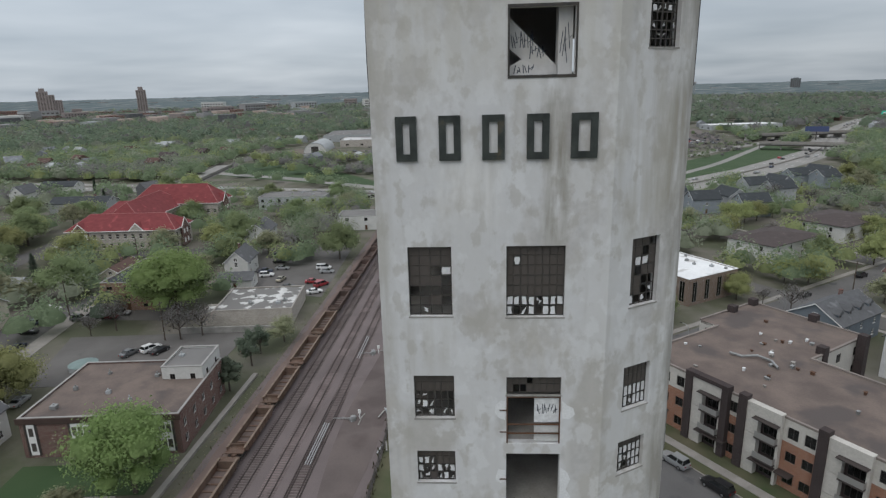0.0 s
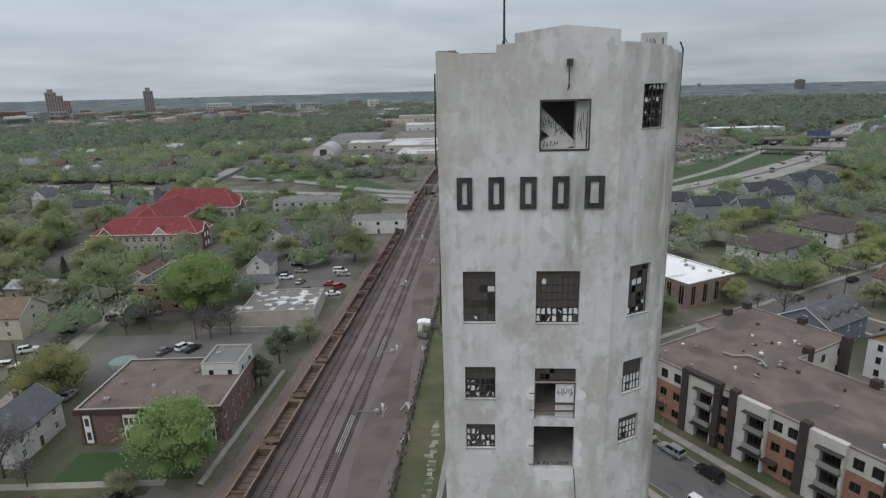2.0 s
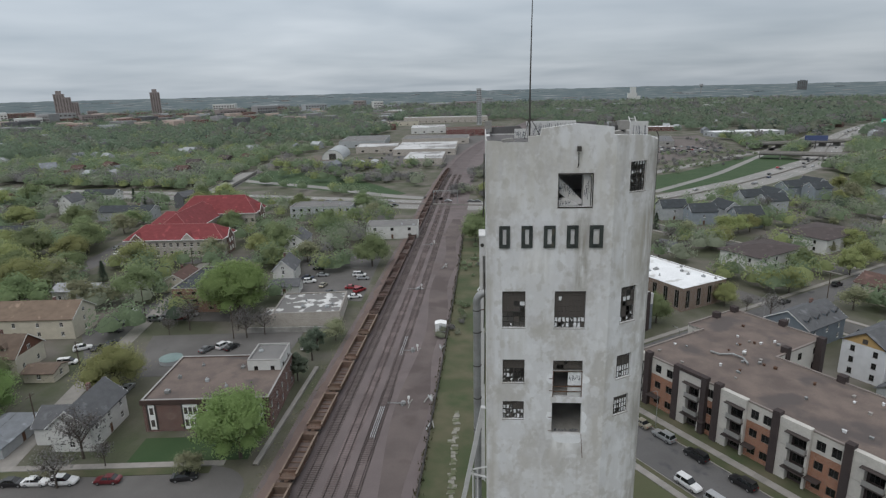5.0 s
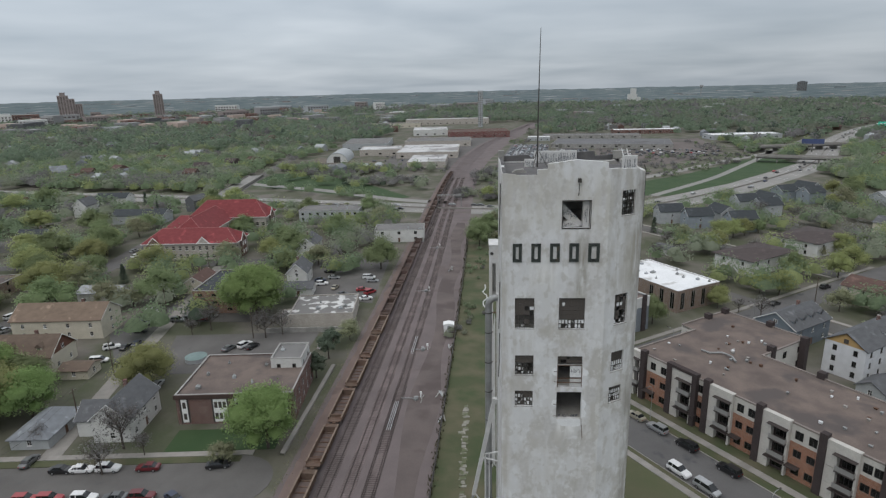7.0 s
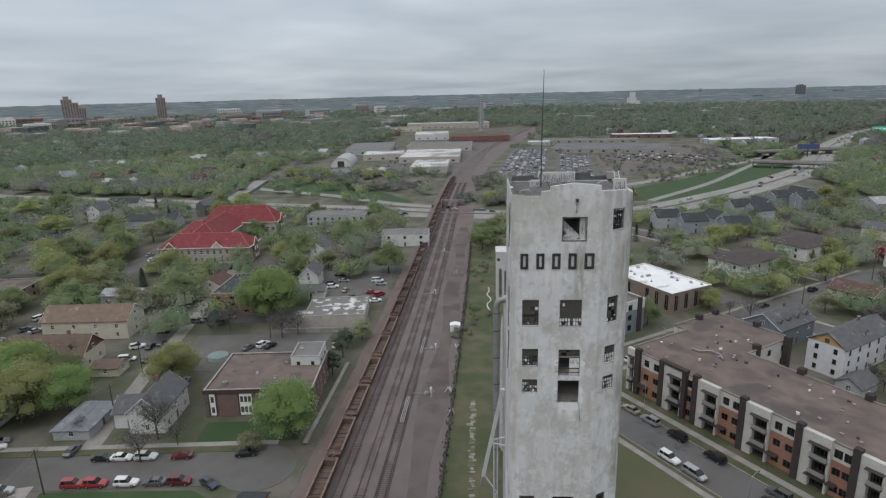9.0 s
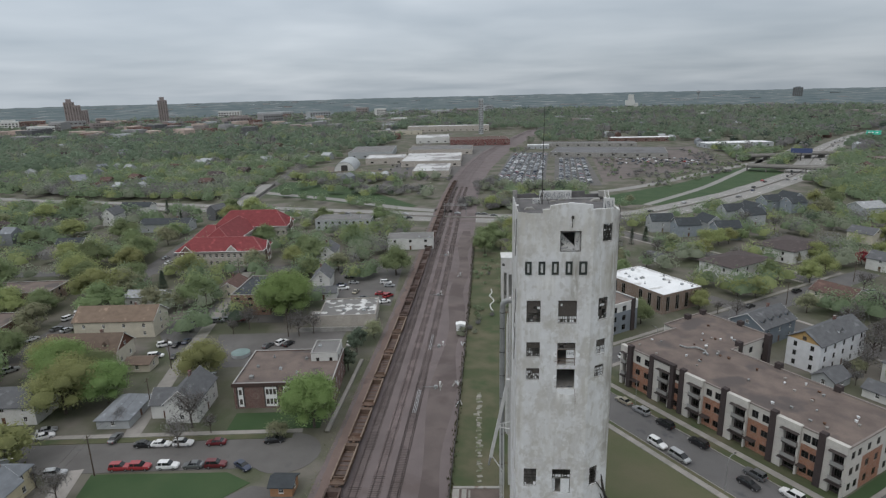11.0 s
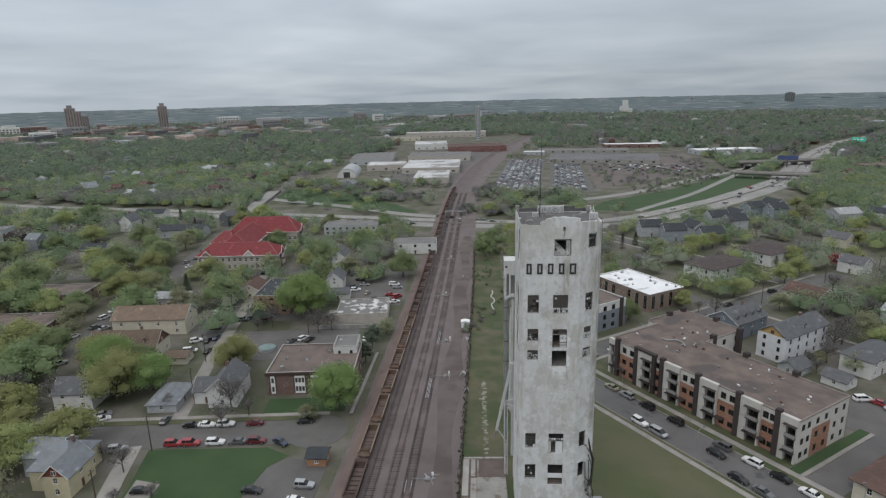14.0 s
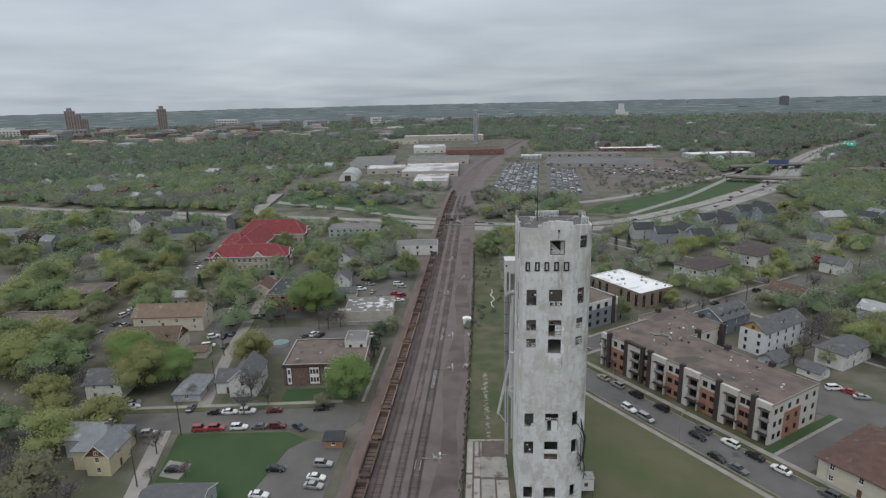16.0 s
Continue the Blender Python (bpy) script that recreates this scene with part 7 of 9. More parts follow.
# sections along the length: x, half width low, half width high, z low, z high
SHAPES = {}
SHAPES["sedan"] = (4.7, [(-2.33, 0.70, 0.66, 0.42, 0.78), (-2.15, 0.86, 0.80, 0.28, 0.98), (-1.2, 0.90, 0.84, 0.22, 1.02), (0.9, 0.90, 0.85, 0.22, 0.98), (1.9, 0.87, 0.78, 0.24, 0.84), (2.25, 0.78, 0.68, 0.32, 0.72), (2.36, 0.62, 0.58, 0.42, 0.62)], [(-1.75, 1.0), (-1.05, 1.43), (0.25, 1.45), (1.05, 0.98)])
SHAPES["suv"] = (4.75, [(-2.36, 0.76, 0.72, 0.45, 0.95), (-2.25, 0.90, 0.84, 0.32, 1.10), (-1.2, 0.93, 0.87, 0.27, 1.12), (0.9, 0.93, 0.87, 0.27, 1.10), (1.8, 0.91, 0.82, 0.28, 1.0), (2.25, 0.82, 0.74, 0.36, 0.88), (2.38, 0.68, 0.64, 0.46, 0.74)], [(-2.2, 1.1), (-1.95, 1.72), (0.2, 1.76), (1.0, 1.08)])
SHAPES["van"] = (5.0, [(-2.48, 0.80, 0.76, 0.42, 1.0), (-2.38, 0.94, 0.88, 0.30, 1.12), (-1.2, 0.96, 0.90, 0.25, 1.14), (1.1, 0.96, 0.90, 0.25, 1.10), (2.0, 0.92, 0.82, 0.27, 0.95), (2.4, 0.80, 0.72, 0.36, 0.80), (2.5, 0.66, 0.62, 0.46, 0.68)], [(-2.35, 1.12), (-2.15, 1.74), (0.6, 1.78), (1.65, 1.05)])


def make_car(shape, colour, fine=True):
    ln, secs, roofl = SHAPES[shape]
    c = thing("car", Matrix(), f"{colour} {'estate van' if shape == 'van' else 'off-road car' if shape == 'suv' else 'saloon car'} parked at the kerb", "car", "parked cars")
    bm = bmesh.new()
    rings = []
    for x, a, b, z0, z1 in secs:
        zm = z0 + (z1 - z0) * 0.62
        rings.append([bm.verts.new(p) for p in ((x, -a * 0.93, z0), (x, -a, (z0 + zm) / 2), (x, -a, zm), (x, -b, z1), (x, b, z1), (x, a, zm), (x, a, (z0 + zm) / 2), (x, a * 0.93, z0))])
    for p, q in zip(rings, rings[1:]):
        for k in range(8):
            bm.faces.new((p[k], p[(k + 1) % 8], q[(k + 1) % 8], q[k]))
    bm.faces.new(rings[0])
    bm.faces.new(rings[-1][::-1])
    bmesh.ops.recalc_face_normals(bm, faces=bm.faces)
    body = part("body", bm, PAINTS[colour], c)
    hb, ht = secs[2][2] - 0.03, secs[2][2] - 0.22
    (x0, z0), (x1, z1), (x2, z2), (x3, z3) = roofl
    zb = min(z0, z3) - 0.04
    bm = bmesh.new()
    v = [bm.verts.new(p) for p in ((x0, -hb, zb), (x0, hb, zb), (x3, hb, zb), (x3, -hb, zb), (x1, -ht, z1), (x1, ht, z1), (x2, ht, z2), (x2, -ht, z2))]
    for f in ((0, 1, 5, 4), (2, 3, 7, 6), (1, 2, 6, 5), (3, 0, 4, 7), (4, 5, 6, 7), (3, 2, 1, 0)):
        bm.faces.new([v[i] for i in f])
    bmesh.ops.recalc_face_normals(bm, faces=bm.faces)
    part("cabin_glass", bm, CAR_GLASS, body)
    bm = bmesh.new()
    box(bm, x1 - 0.03, -ht - 0.02, max(z1, z2) - 0.045, x2 + 0.03, ht + 0.02, max(z1, z2) + 0.03)
    for px, sx in ((x1 * 0.55 + x2 * 0.45, 0.06), (x1, 0.05)):
        for s in (-1, 1):
            a = [(px - sx, s * (ht + 0.012), z1), (px + sx, s * (ht + 0.012), z1), (px + sx, s * (hb + 0.012), zb + 0.03), (px - sx, s * (hb + 0.012), zb + 0.03)]
            bm.faces.new([bm.verts.new(p) for p in a])
    part("roof_panel", bm, PAINTS[colour], body)
    for wx in (-ln * 0.29, ln * 0.305):
        for s in (-1, 1):
            bm = bmesh.new()
            hw = secs[2][1]
            tube(bm, (wx, s * (hw - 0.18), 0.33), (wx, s * (hw + 0.02), 0.33), 0.33, n=14)
            wl = part("wheel", bm, TYRE, c)
            if not fine:
                continue
            bm = bmesh.new()
            tube(bm, (wx, s * (hw + 0.015), 0.33), (wx, s * (hw + 0.028), 0.33), 0.2, n=10)
            part("rim", bm, RIM, wl)
    xf, af, zf = secs[-2][0], secs[-2][1], secs[-2][4]
    for s in (-1, 1) if fine else ():
        bm = bmesh.new()
        box(bm, xf - 0.12, min(s * 0.45, s * af * 0.98), zf - 0.18, xf + 0.05, max(s * 0.45, s * af * 0.98), zf - 0.04)
        part("headlight", bm, LAMP_CLEAR, body)
        bm = bmesh.new()
        box(bm, secs[0][0] - 0.02, min(s * 0.42, s * 0.7), secs[0][4] - 0.16, secs[0][0] + 0.12, max(s * 0.42, s * 0.7), secs[0][4] - 0.02)
        part("tail_light", bm, LAMP_RED, body)
    return c


CAR_BANK = {}


def car(x, y, deg, shape, colour, z=0.05):
    m = pose(x, y, z, 0, 0, deg)
    k = (shape, colour, math.hypot(x, y) < 130)
    if k in CAR_BANK:
        return copy_thing(CAR_BANK[k], m)
    CAR_BANK[k] = make_car(*k)
    CAR_BANK[k].matrix_basis = m
    return CAR_BANK[k]


for x, y, sh, co in ((23.9, 45.1, "suv", "white"), (27.6, 40.3, "van", "silver"), (41.7, 23.3, "sedan", "black"), (45.4, 18.9, "sedan", "grey"), (57.5, 4.2, "suv", "white"), (64, -4, "sedan", "silver")):
    p = RO + RE * (Vector((x, y)) - RO).dot(RE) + RN * 1.25
    car(p.x, p.y, R_DEG, sh, co)
for x, y, sh, co in ((18.3, 63.9, "sedan", "beige"), (22, 59.3, "suv", "silver"), (27.4, 54.2, "suv", "black"), (33.2, 46.8, "suv", "black"), (42.2, 36.6, "suv", "grey"), (46.9, 30.3, "suv", "white"), (51.3, 25.3, "sedan", "black"), (55.4, 20.2, "sedan", "white"), (62, 11.5, "suv", "grey")):
    p = RO + RE * (Vector((x, y)) - RO).dot(RE) + RN * 9.3
    car(p.x, p.y, R_DEG + 180, sh, co)
car(39.4, 32.7, R_DEG, "sedan", "black")
for s, n, d, sh, co in ((-61.2, 20, 90, "sedan", "silver"), (-61.2, 30, 90, "suv", "white"), (-66.6, 70, 90, "sedan", "silver"), (-66.6, 76, 90, "sedan", "grey"), (-61, 64, 90, "sedan", "white"), (-61, 70, 90, "suv", "black"), (-66.6, 100, 90, "sedan", "black"), (-15, 92.8, 0, "sedan", "silver"), (-9, 92.8, 0, "sedan", "white"), (0.5, 62, 60, "van", "white"), (4.6, 63.4, 10, "sedan", "red"), (7.8, 62.8, 50, "sedan", "silver"), (-40, 93, 0, "suv", "black"), (-100, 93, 0, "sedan", "red"), (-90, 147.5, 0, "sedan", "black"), (-80, 147.5, 0, "suv", "white"), (-50, 152.5, 0, "sedan", "grey"), (-66.6, 130, 90, "suv", "black"), (-61.2, 140, 90, "sedan", "maroon")):
    x, y = rs(s, n)
    car(x, y, R_DEG + d, sh, co)
for s, n, d, sh, co in ((-15.6, -4.2, 2, "suv", "red"), (-11.2, -4.2, 0, "suv", "red"), (-5.0, -4.2, 0, "suv", "white"), (0.6, -4.2, 180, "sedan", "grey"), (5.6, -4.2, 0, "suv", "maroon"), (11.8, -5.0, -38, "sedan", "blue"), (-14.4, 4.6, 0, "sedan", "black"), (-10.4, 4.6, 0, "sedan", "white"), (-5.2, 4.6, 0, "suv", "white"), (2.6, 4.6, 180, "sedan", "maroon"), (16.3, 4.8, 8, "sedan", "black"), (-38.5, -4.2, 0, "sedan", "grey"), (-45.3, -4.2, 0, "sedan", "black"), (-73.5, 1.8, 0, "van", "grey"), (-41, 9.4, 30, "sedan", "white"), (-42, 12, 28, "sedan", "silver"), (-60, 4.6, 0, "suv", "black"), (-84, -4.2, 0, "sedan", "blue"), (-96, 4.6, 0, "sedan", "silver"), (-120, 4.6, 0, "suv", "white")):
    x, y = ls(s, n)
    car(x, y, L_DEG + d, sh, co)
# beside the brick house
for x, y, d, sh, co in ((-65.3, 2.8, 5, "sedan", "black"), (-64.7, -7.2, 5, "sedan", "white"), (-54.3, 6.3, 5, "suv", "silver"), (-54, 1, 0, "sedan", "white"), (-53.4, -2.1, 0, "sedan", "silver"), (-103.9, 27.2, 100, "sedan", "grey"), (-107.1, 12.6, 20, "suv", "silver"), (-90.2, -1.2, 12, "sedan", "black")):
    car(x, y, d, sh, co)
# parking lot behind the workshops
for x, y, d, sh, co in ((-127.6, 79, 40, "suv", "white"), (-124.7, 70.6, 20, "van", "white"), (-123.6, 79.8, 100, "sedan", "black"), (-121.8, 82.6, 100, "sedan", "blue"), (-131, 97, 15, "sedan", "blue"), (-129, 101, 15, "van", "black"), (-112.5, 106.2, 10, "suv", "silver"), (-114, 103.4, 10, "sedan", "maroon"),
                        (-118.5, 103, 10, "sedan", "black"), (-121, 101, 12, "suv", "grey"), (-126, 125, 12, "sedan", "white"), (-131, 139, 12, "sedan", "white"), (-134, 146, 12, "sedan", "silver"), (-125, 143, 10, "suv", "black"), (-135, 200, 40, "sedan", "silver"), (-132, 206, 40, "sedan", "black"),
                        (-129, 196, 40, "sedan", "white"), (-99, 60.5, 100, "sedan", "silver"), (-96, 165, 10, "sedan", "grey"), (-118.4, 71.4, 100, "sedan", "black"), (-127.5, 91.4, 10, "sedan", "black"), (-134.5, 106.4, 12, "suv", "white"), (-138.8, 132.7, 12, "sedan", "white"), (-133.5, 129.8, 12, "sedan", "silver")):
    car(x, y, d, sh, co)
# along the far street
for x, y, d, sh, co in ((-152.6, 99.8, 10, "sedan", "black"), (-190, 170, 80, "sedan", "white"), (-197, 178, 80, "sedan", "silver"), (-200, 200, 78, "suv", "black"), (-196, 186, 78, "sedan", "grey"), (-204, 216, 78, "sedan", "white"), (-182, 104, 78, "sedan", "white"), (-180, 96, 78, "van", "white"),
                        (-176, 86, 78, "sedan", "grey"), (-187, 120, 78, "sedan", "silver"), (-173.4, 58.7, 60, "sedan", "white"), (-163.0, 55.0, 60, "suv", "silver"), (-177.2, 76.8, 75, "sedan", "white"), (-171.3, 85.6, 70, "sedan", "silver")):
    car(x, y, d, sh, co)
# yard beside the railway
KEEP_OUT += [(-79, 142, 13)]
for x, y, d, sh, co in ((-92.5, 83.4, 75, "sedan", "grey"), (-89, 86.1, 70, "suv", "white"), (-86.4, 85.6, 75, "sedan", "black"), (-66, 89, 90, "suv", "white"), (-70.6, 138, 15, "sedan", "red"), (-66.8, 135.6, 60, "van", "red"), (-72.6, 152.4, 10, "van", "white"), (-70, 148.6, 10, "sedan", "silver"),
                        (-88.2, 142.6, 20, "suv", "white"), (-90.7, 147, 10, "sedan", "blue"), (-86.5, 150.6, 12, "sedan", "silver"), (-81.6, 139.1, 90, "sedan", "beige"), (-66.3, 129, 30, "sedan", "white"), (-76, 132, 30, "sedan", "black"), (-91, 158, 10, "sedan", "black")):
    car(x, y, d, sh, co)

# ---- freeway, industry and the distance ----
def near_path(x, y, pts, r):
    for (ax, ay), (bx, by) in zip(pts, pts[1:]):
        dx, dy = bx - ax, by - ay
        t = max(0, min(1, ((x - ax) * dx + (y - ay) * dy) / (dx * dx + dy * dy)))
        if math.hypot(x - ax - t * dx, y - ay - t * dy) < r:
            return True
    return False


def smooth(pts, n=6):
    """A rounded line through points."""
    P = [Vector(p) for p in pts]
    P = [P[0] * 2 - P[1]] + P + [P[-1] * 2 - P[-2]]
    out = []
    for i in range(1, len(P) - 2):
        for k in range(n):
            t = k / n
            a, b, c, d = P[i - 1 : i + 3]
            out.append(tuple(0.5 * ((2 * b) + (c - a) * t + (2 * a - 5 * b + 4 * c - d) * t * t + (3 * b - a - 3 * c + d) * t ** 3)))
    out.append(tuple(P[-2]))
    return out


FREEWAY_PTS = smooth([(-640, 360), (-451, 326), (-321, 316), (-241, 310), (-145, 300), (-60, 292), (30, 298), (96, 352), (182, 459), (230, 540), (300, 690), (384, 841), (480, 985), (602, 1112), (900, 1330)])
RAMP_L = smooth([(-262, 395), (-238, 377), (-170, 352), (-120, 326), (-92, 316), (-70, 312)])
FRONTAGE = smooth([(-40, 372), (-7, 377), (61, 423), (152, 535), (230, 632), (300, 760)])
RAMP_R = smooth([(60, 345), (112, 420), (150, 488), (196, 575), (225, 640)])
road("freeway", FREEWAY_PTS, 27, FREEWAY, 0.03, "pale concrete freeway with a few cars", "freeway")
road("ramp", RAMP_L, 9, FREEWAY, 0.05, "pale concrete freeway ramp", "ramp")
road("ramp", FRONTAGE, 9, FREEWAY, 0.05, "pale frontage road beside the freeway", "ramp")
road("ramp", RAMP_R, 5.5, FREEWAY, 0.05, "pale curving freeway ramp", "ramp")
patch("embankment", [(-245, 372), (-170, 342), (-112, 318), (-100, 330), (-150, 385), (-215, 440), (-255, 440)], LAWN, 0.035, "green grass freeway embankment", "grass")
patch("embankment", [(70, 345), (120, 398), (205, 515), (200, 580), (150, 515), (95, 440), (40, 385), (25, 345)], LAWN, 0.035, "green grass triangle between freeway ramps", "grass")
patch("embankment", [(-50, 318), (20, 326), (30, 345), (-10, 368), (-60, 365)], GRASS, 0.032, "grass slope beside the freeway", "grass")
bm = bmesh.new()
ribbon(bm, [(x, y - 0.3) for x, y in FREEWAY_PTS], [(x, y + 0.3) for x, y in FREEWAY_PTS], 0.9, 0.9)
tagged(part("median_barrier", bm, PAVING), "pale concrete median barrier", "barrier", kind="structure")
LINE = plain("white_road_paint", (0.6, 0.6, 0.58), 0.7)
bm = bmesh.new()
for off in (-9.0, -5.0, 5.0, 9.0):
    for i in range(len(FREEWAY_PTS) - 1):
        a, b = Vector(FREEWAY_PTS[i]), Vector(FREEWAY_PTS[i + 1])
        d = (b - a).normalized()
        n = Vector((-d.y, d.x))
        q = [a + n * (off - 0.1), a + n * (off + 0.1), a + d * 9 + n * (off + 0.1), a + d * 9 + n * (off - 0.1)]
        bm.faces.new([bm.verts.new((p.x, p.y, 0.045)) for p in q][::-1])
tagged(part("lane_marks", bm, LINE), "white painted lane marks", "road marking", kind="stuff")


def bridge(a, b, width, z, label):
    a, b = Vector(a), Vector(b)
    d = (b - a).normalized()
    ln = (b - a).length
    br_ = thing("road_bridge", pose(a.x, a.y, 0, 0, 0, math.degrees(math.atan2(d.y, d.x))), label, "bridge")
    bm = bmesh.new()
    box(bm, 0, -width / 2, z - 0.9, ln, width / 2, z)
    part("deck", bm, FREEWAY, br_)
    for s in (-1, 1):
        bm = bmesh.new()
        box(bm, 0, s * width / 2 - 0.15, z, ln, s * width / 2 + 0.15, z + 0.9)
        part("parapet", bm, PAVING, br_)
        bm = bmesh.new()
        box(bm, 0, s * width / 2 - 0.5, z - 1.9, ln, s * width / 2 - 0.2, z - 0.9)
        part("girder", bm, STEEL_DARK, br_)
    n = max(int(ln / 16), 2)
    for k in range(n + 1):
        x = ln * k / n
        bm = bmesh.new()
        box(bm, min(x, ln - 0.9), -width / 2 + 0.4, 0, min(x, ln - 0.9) + 0.9, width / 2 - 0.4, z - 1.9)
        part("pier", bm, CONCRETE_OLD, br_)
    return br_


bridge((176, 530), (268, 500), 11, 5.5, "grey road bridge over the freeway")
bridge((190, 610), (345, 662), 11, 5.5, "long grey road bridge over the freeway")
bridge((-231, 296), (-263, 420), 12, 1.2, "pale road overpass beside the red-roofed building")

# industry along the tracks
BRICK_WINE = brick_mat("wine_red_brick", (0.20, 0.075, 0.068), (0.155, 0.06, 0.055))
ROOF_SOILED = mat("soiled_white_roof", (0.58, 0.58, 0.58), (0.44, 0.44, 0.44), 0.06, 0.8, 0.1, 20, stain=(0.24, 0.23, 0.225), stain_scale=0.05, stain_at=0.52)
ROOF_SLATE = mat("dark_grey_roof_felt", (0.165, 0.165, 0.17), (0.13, 0.13, 0.135), 0.05, 0.9, 0.1, 20, stain=(0.10, 0.095, 0.095), stain_scale=0.04)


def shed_block(x, y, deg, w, d, h, wall_m, roof_m, label, vents=6):
    return flat_block(x, y, deg, w, d, h, 1, wall_m, roof_m, label, vents=vents, wsize=(3.0, 1.6), pitch=13, base=1.6, door=False, cap=wall_m)


shed_block(-203, 604, 12, 46, 44, 7.0, BRICK_PALE, ROOF_SOILED, "long warehouse with white roof", 9)
shed_block(-246, 690, 12, 56, 92, 7.5, PALE_GREY, ROOF_GREY, "warehouse with grey flat roof", 8)
shed_block(-127, 510, 8, 36, 62, 6, BRICK_PALE, ROOF_SOILED, "white low factory beside the tracks", 14)
shed_block(-146, 604, 8, 66, 90, 6.5, BRICK_PALE, ROOF_SOILED, "factory hall with soiled white roof", 18)
shed_block(-158, 716, 8, 84, 60, 7, BRICK_PALE, ROOF_GREY, "grey flat-roofed warehouse building", 12)
shed_block(-124, 846, 12, 90, 56, 9, BRICK_WINE, SH_MAROON, "long red brick warehouse by the curve", 8)
shed_block(-209, 900, 12, 54, 70, 9, WHITE_SIDING, ROOF_SOILED, "white-walled warehouse with soiled flat roof")
shed_block(-232, 1172, 8, 170, 36, 11, BRICK_PALE, ROOF_SOILED, "very long pale warehouse building", 4)
shed_block(-330, 1080, 10, 120, 30, 8, CREAM_SIDING, ROOF_GREY, "cream flat-roofed warehouse building", 3)
shed_block(-206, 470, 10, 16, 12, 4.5, PALE_GREY, ROOF_GREY, "small grey flat-roofed workshop", 2)
shed_block(60, 692, -6, 136, 76, 5.0, CONCRETE_OLD, ROOF_SLATE, "very long low depot with dark grey roof", 14)
shed_block(120, 880, 5, 90, 24, 6, BRICK_RED, ROOF_WHITE, "low red and white shop building", 3)
shed_block(230, 780, 14, 90, 30, 6, PALE_GREY, ROOF_WHITE, "pale low flat-roofed store building", 3)
shed_block(40, 800, 0, 130, 30, 5, CONCRETE_OLD, ROOF_GREY, "long grey flat-roofed depot", 3)
shed_block(330, 590, 20, 40, 26, 6, BRICK_RED, ROOF_BROWN, "brick building beyond the freeway", 3)
flat_block(-30, 770, 2, 30, 18, 5, 1, PALE_GREY, ROOF_WHITE, "small pale depot office", vents=2, pitch=6)
patch("parking_lot", [(-58, 425), (-12, 428), (-14, 705), (-62, 705)], ASPHALT, 0.04, "dark asphalt lot full of vehicles", "parking lot")
patch("parking_lot", [(-4, 430), (36, 432), (30, 705), (-6, 705)], ASPHALT_OLD, 0.04, "asphalt car park with rows of cars", "parking lot")
MAUVE = mat("mauve_brown_cinders", (0.165, 0.140, 0.130), (0.125, 0.108, 0.102), 0.05, 0.96, 0.5, 30, coords="World", stain=(0.085, 0.080, 0.066), stain_scale=0.03, stain_at=0.52)
patch("depot_yard", [(38, 450), (95, 510), (172, 612), (178, 790), (38, 770)], MAUVE, 0.036, "brown depot yard of bare soil and gravel", "yard")
patch("depot_yard", [(-160, 480), (-90, 470), (-85, 840), (-190, 840)], ASPHALT_OLD, 0.036, "pale industrial yard", "yard")
patch("depot_yard", [(-262, 520), (-170, 500), (-175, 520), (-262, 560)], DIRT, 0.036, "bare yard by the workshops", "yard")
road("street", [(-150, 420), (-176, 560), (-205, 800), (-215, 1100)], 10, ASPHALT_OLD, 0.05, "street between the warehouses")

def arched_hut(x, y, deg, w, ln, label):
    """A half-round sheet-metal hut with a closed front and a door."""
    t = thing("arched_hut", pose(x, y, 0, 0, 0, deg), label, "hut", "arched huts")
    arc = [(w / 2 * math.cos(a), w / 2 * 0.9 * math.sin(a)) for a in np.linspace(0, math.pi, 15)]
    inner = [(p * 0.96, q * 0.96) for p, q in arc]
    bm = bmesh.new()
    extrude(bm, arc + inner[::-1], -ln / 2, ln / 2)
    part("shell", bm, PALE_GREY, t)
    for y0 in (-ln / 2 + 0.3, ln / 2 - 0.5):
        bm = bmesh.new()
        extrude(bm, inner, y0, y0 + 0.2)
        e = part("end_wall", bm, WHITE_SIDING, t)
        if y0 < 0:
            bm = bmesh.new()
            box(bm, -w * 0.16, y0 - 0.06, 0.05, w * 0.16, y0 - 0.004, w * 0.28)
            part("door", bm, STEEL_DARK, e)
    KEEP_OUT.append((x, y, max(w, ln) * 0.5))


arched_hut(-232, 548, 12, 22, 54, "large white arched sheet-metal hut")
arched_hut(-181, 476, 14, 9, 18, "small grey arched sheet-metal hut")
arched_hut(-169, 480, 14, 10, 20, "small pale arched sheet-metal hut")
patch("grass_slope", [(205, 760), (232, 680), (262, 680), (330, 860), (400, 1120), (300, 1010)], GRASS, 0.034, "green grass slope beside the freeway", "grass")

# vehicles in the far lots and on the freeway, too many and small to tell apart
def far_cars(name, places, label):
    cols = [("white", 0.10), ("silver", 0.14), ("black", 0.26), ("grey", 0.36), ("red", 0.015), ("blue", 0.125)]
    rnd = random.Random(name)
    groups = {}
    for x, y, dg in places:
        c = rnd.choices([k for k, _ in cols], [w for _, w in cols])[0]
        groups.setdefault(c, []).append((x, y, dg))
    for c, pl in groups.items():
        bm = bmesh.new()
        for x, y, dg in pl:
            m = pose(x, y, 0.04, 0, 0, dg)
            extrude(bm, [(-2.2, 0.3), (2.2, 0.3), (2.25, 0.75), (1.1, 0.9), (0.5, 1.4), (-1.1, 1.42), (-1.8, 0.95), (-2.25, 0.9)], -0.88, 0.88, m)
        tagged(part(name, bm, PAINTS[c]), label.format(c), "cars", kind="stuff")


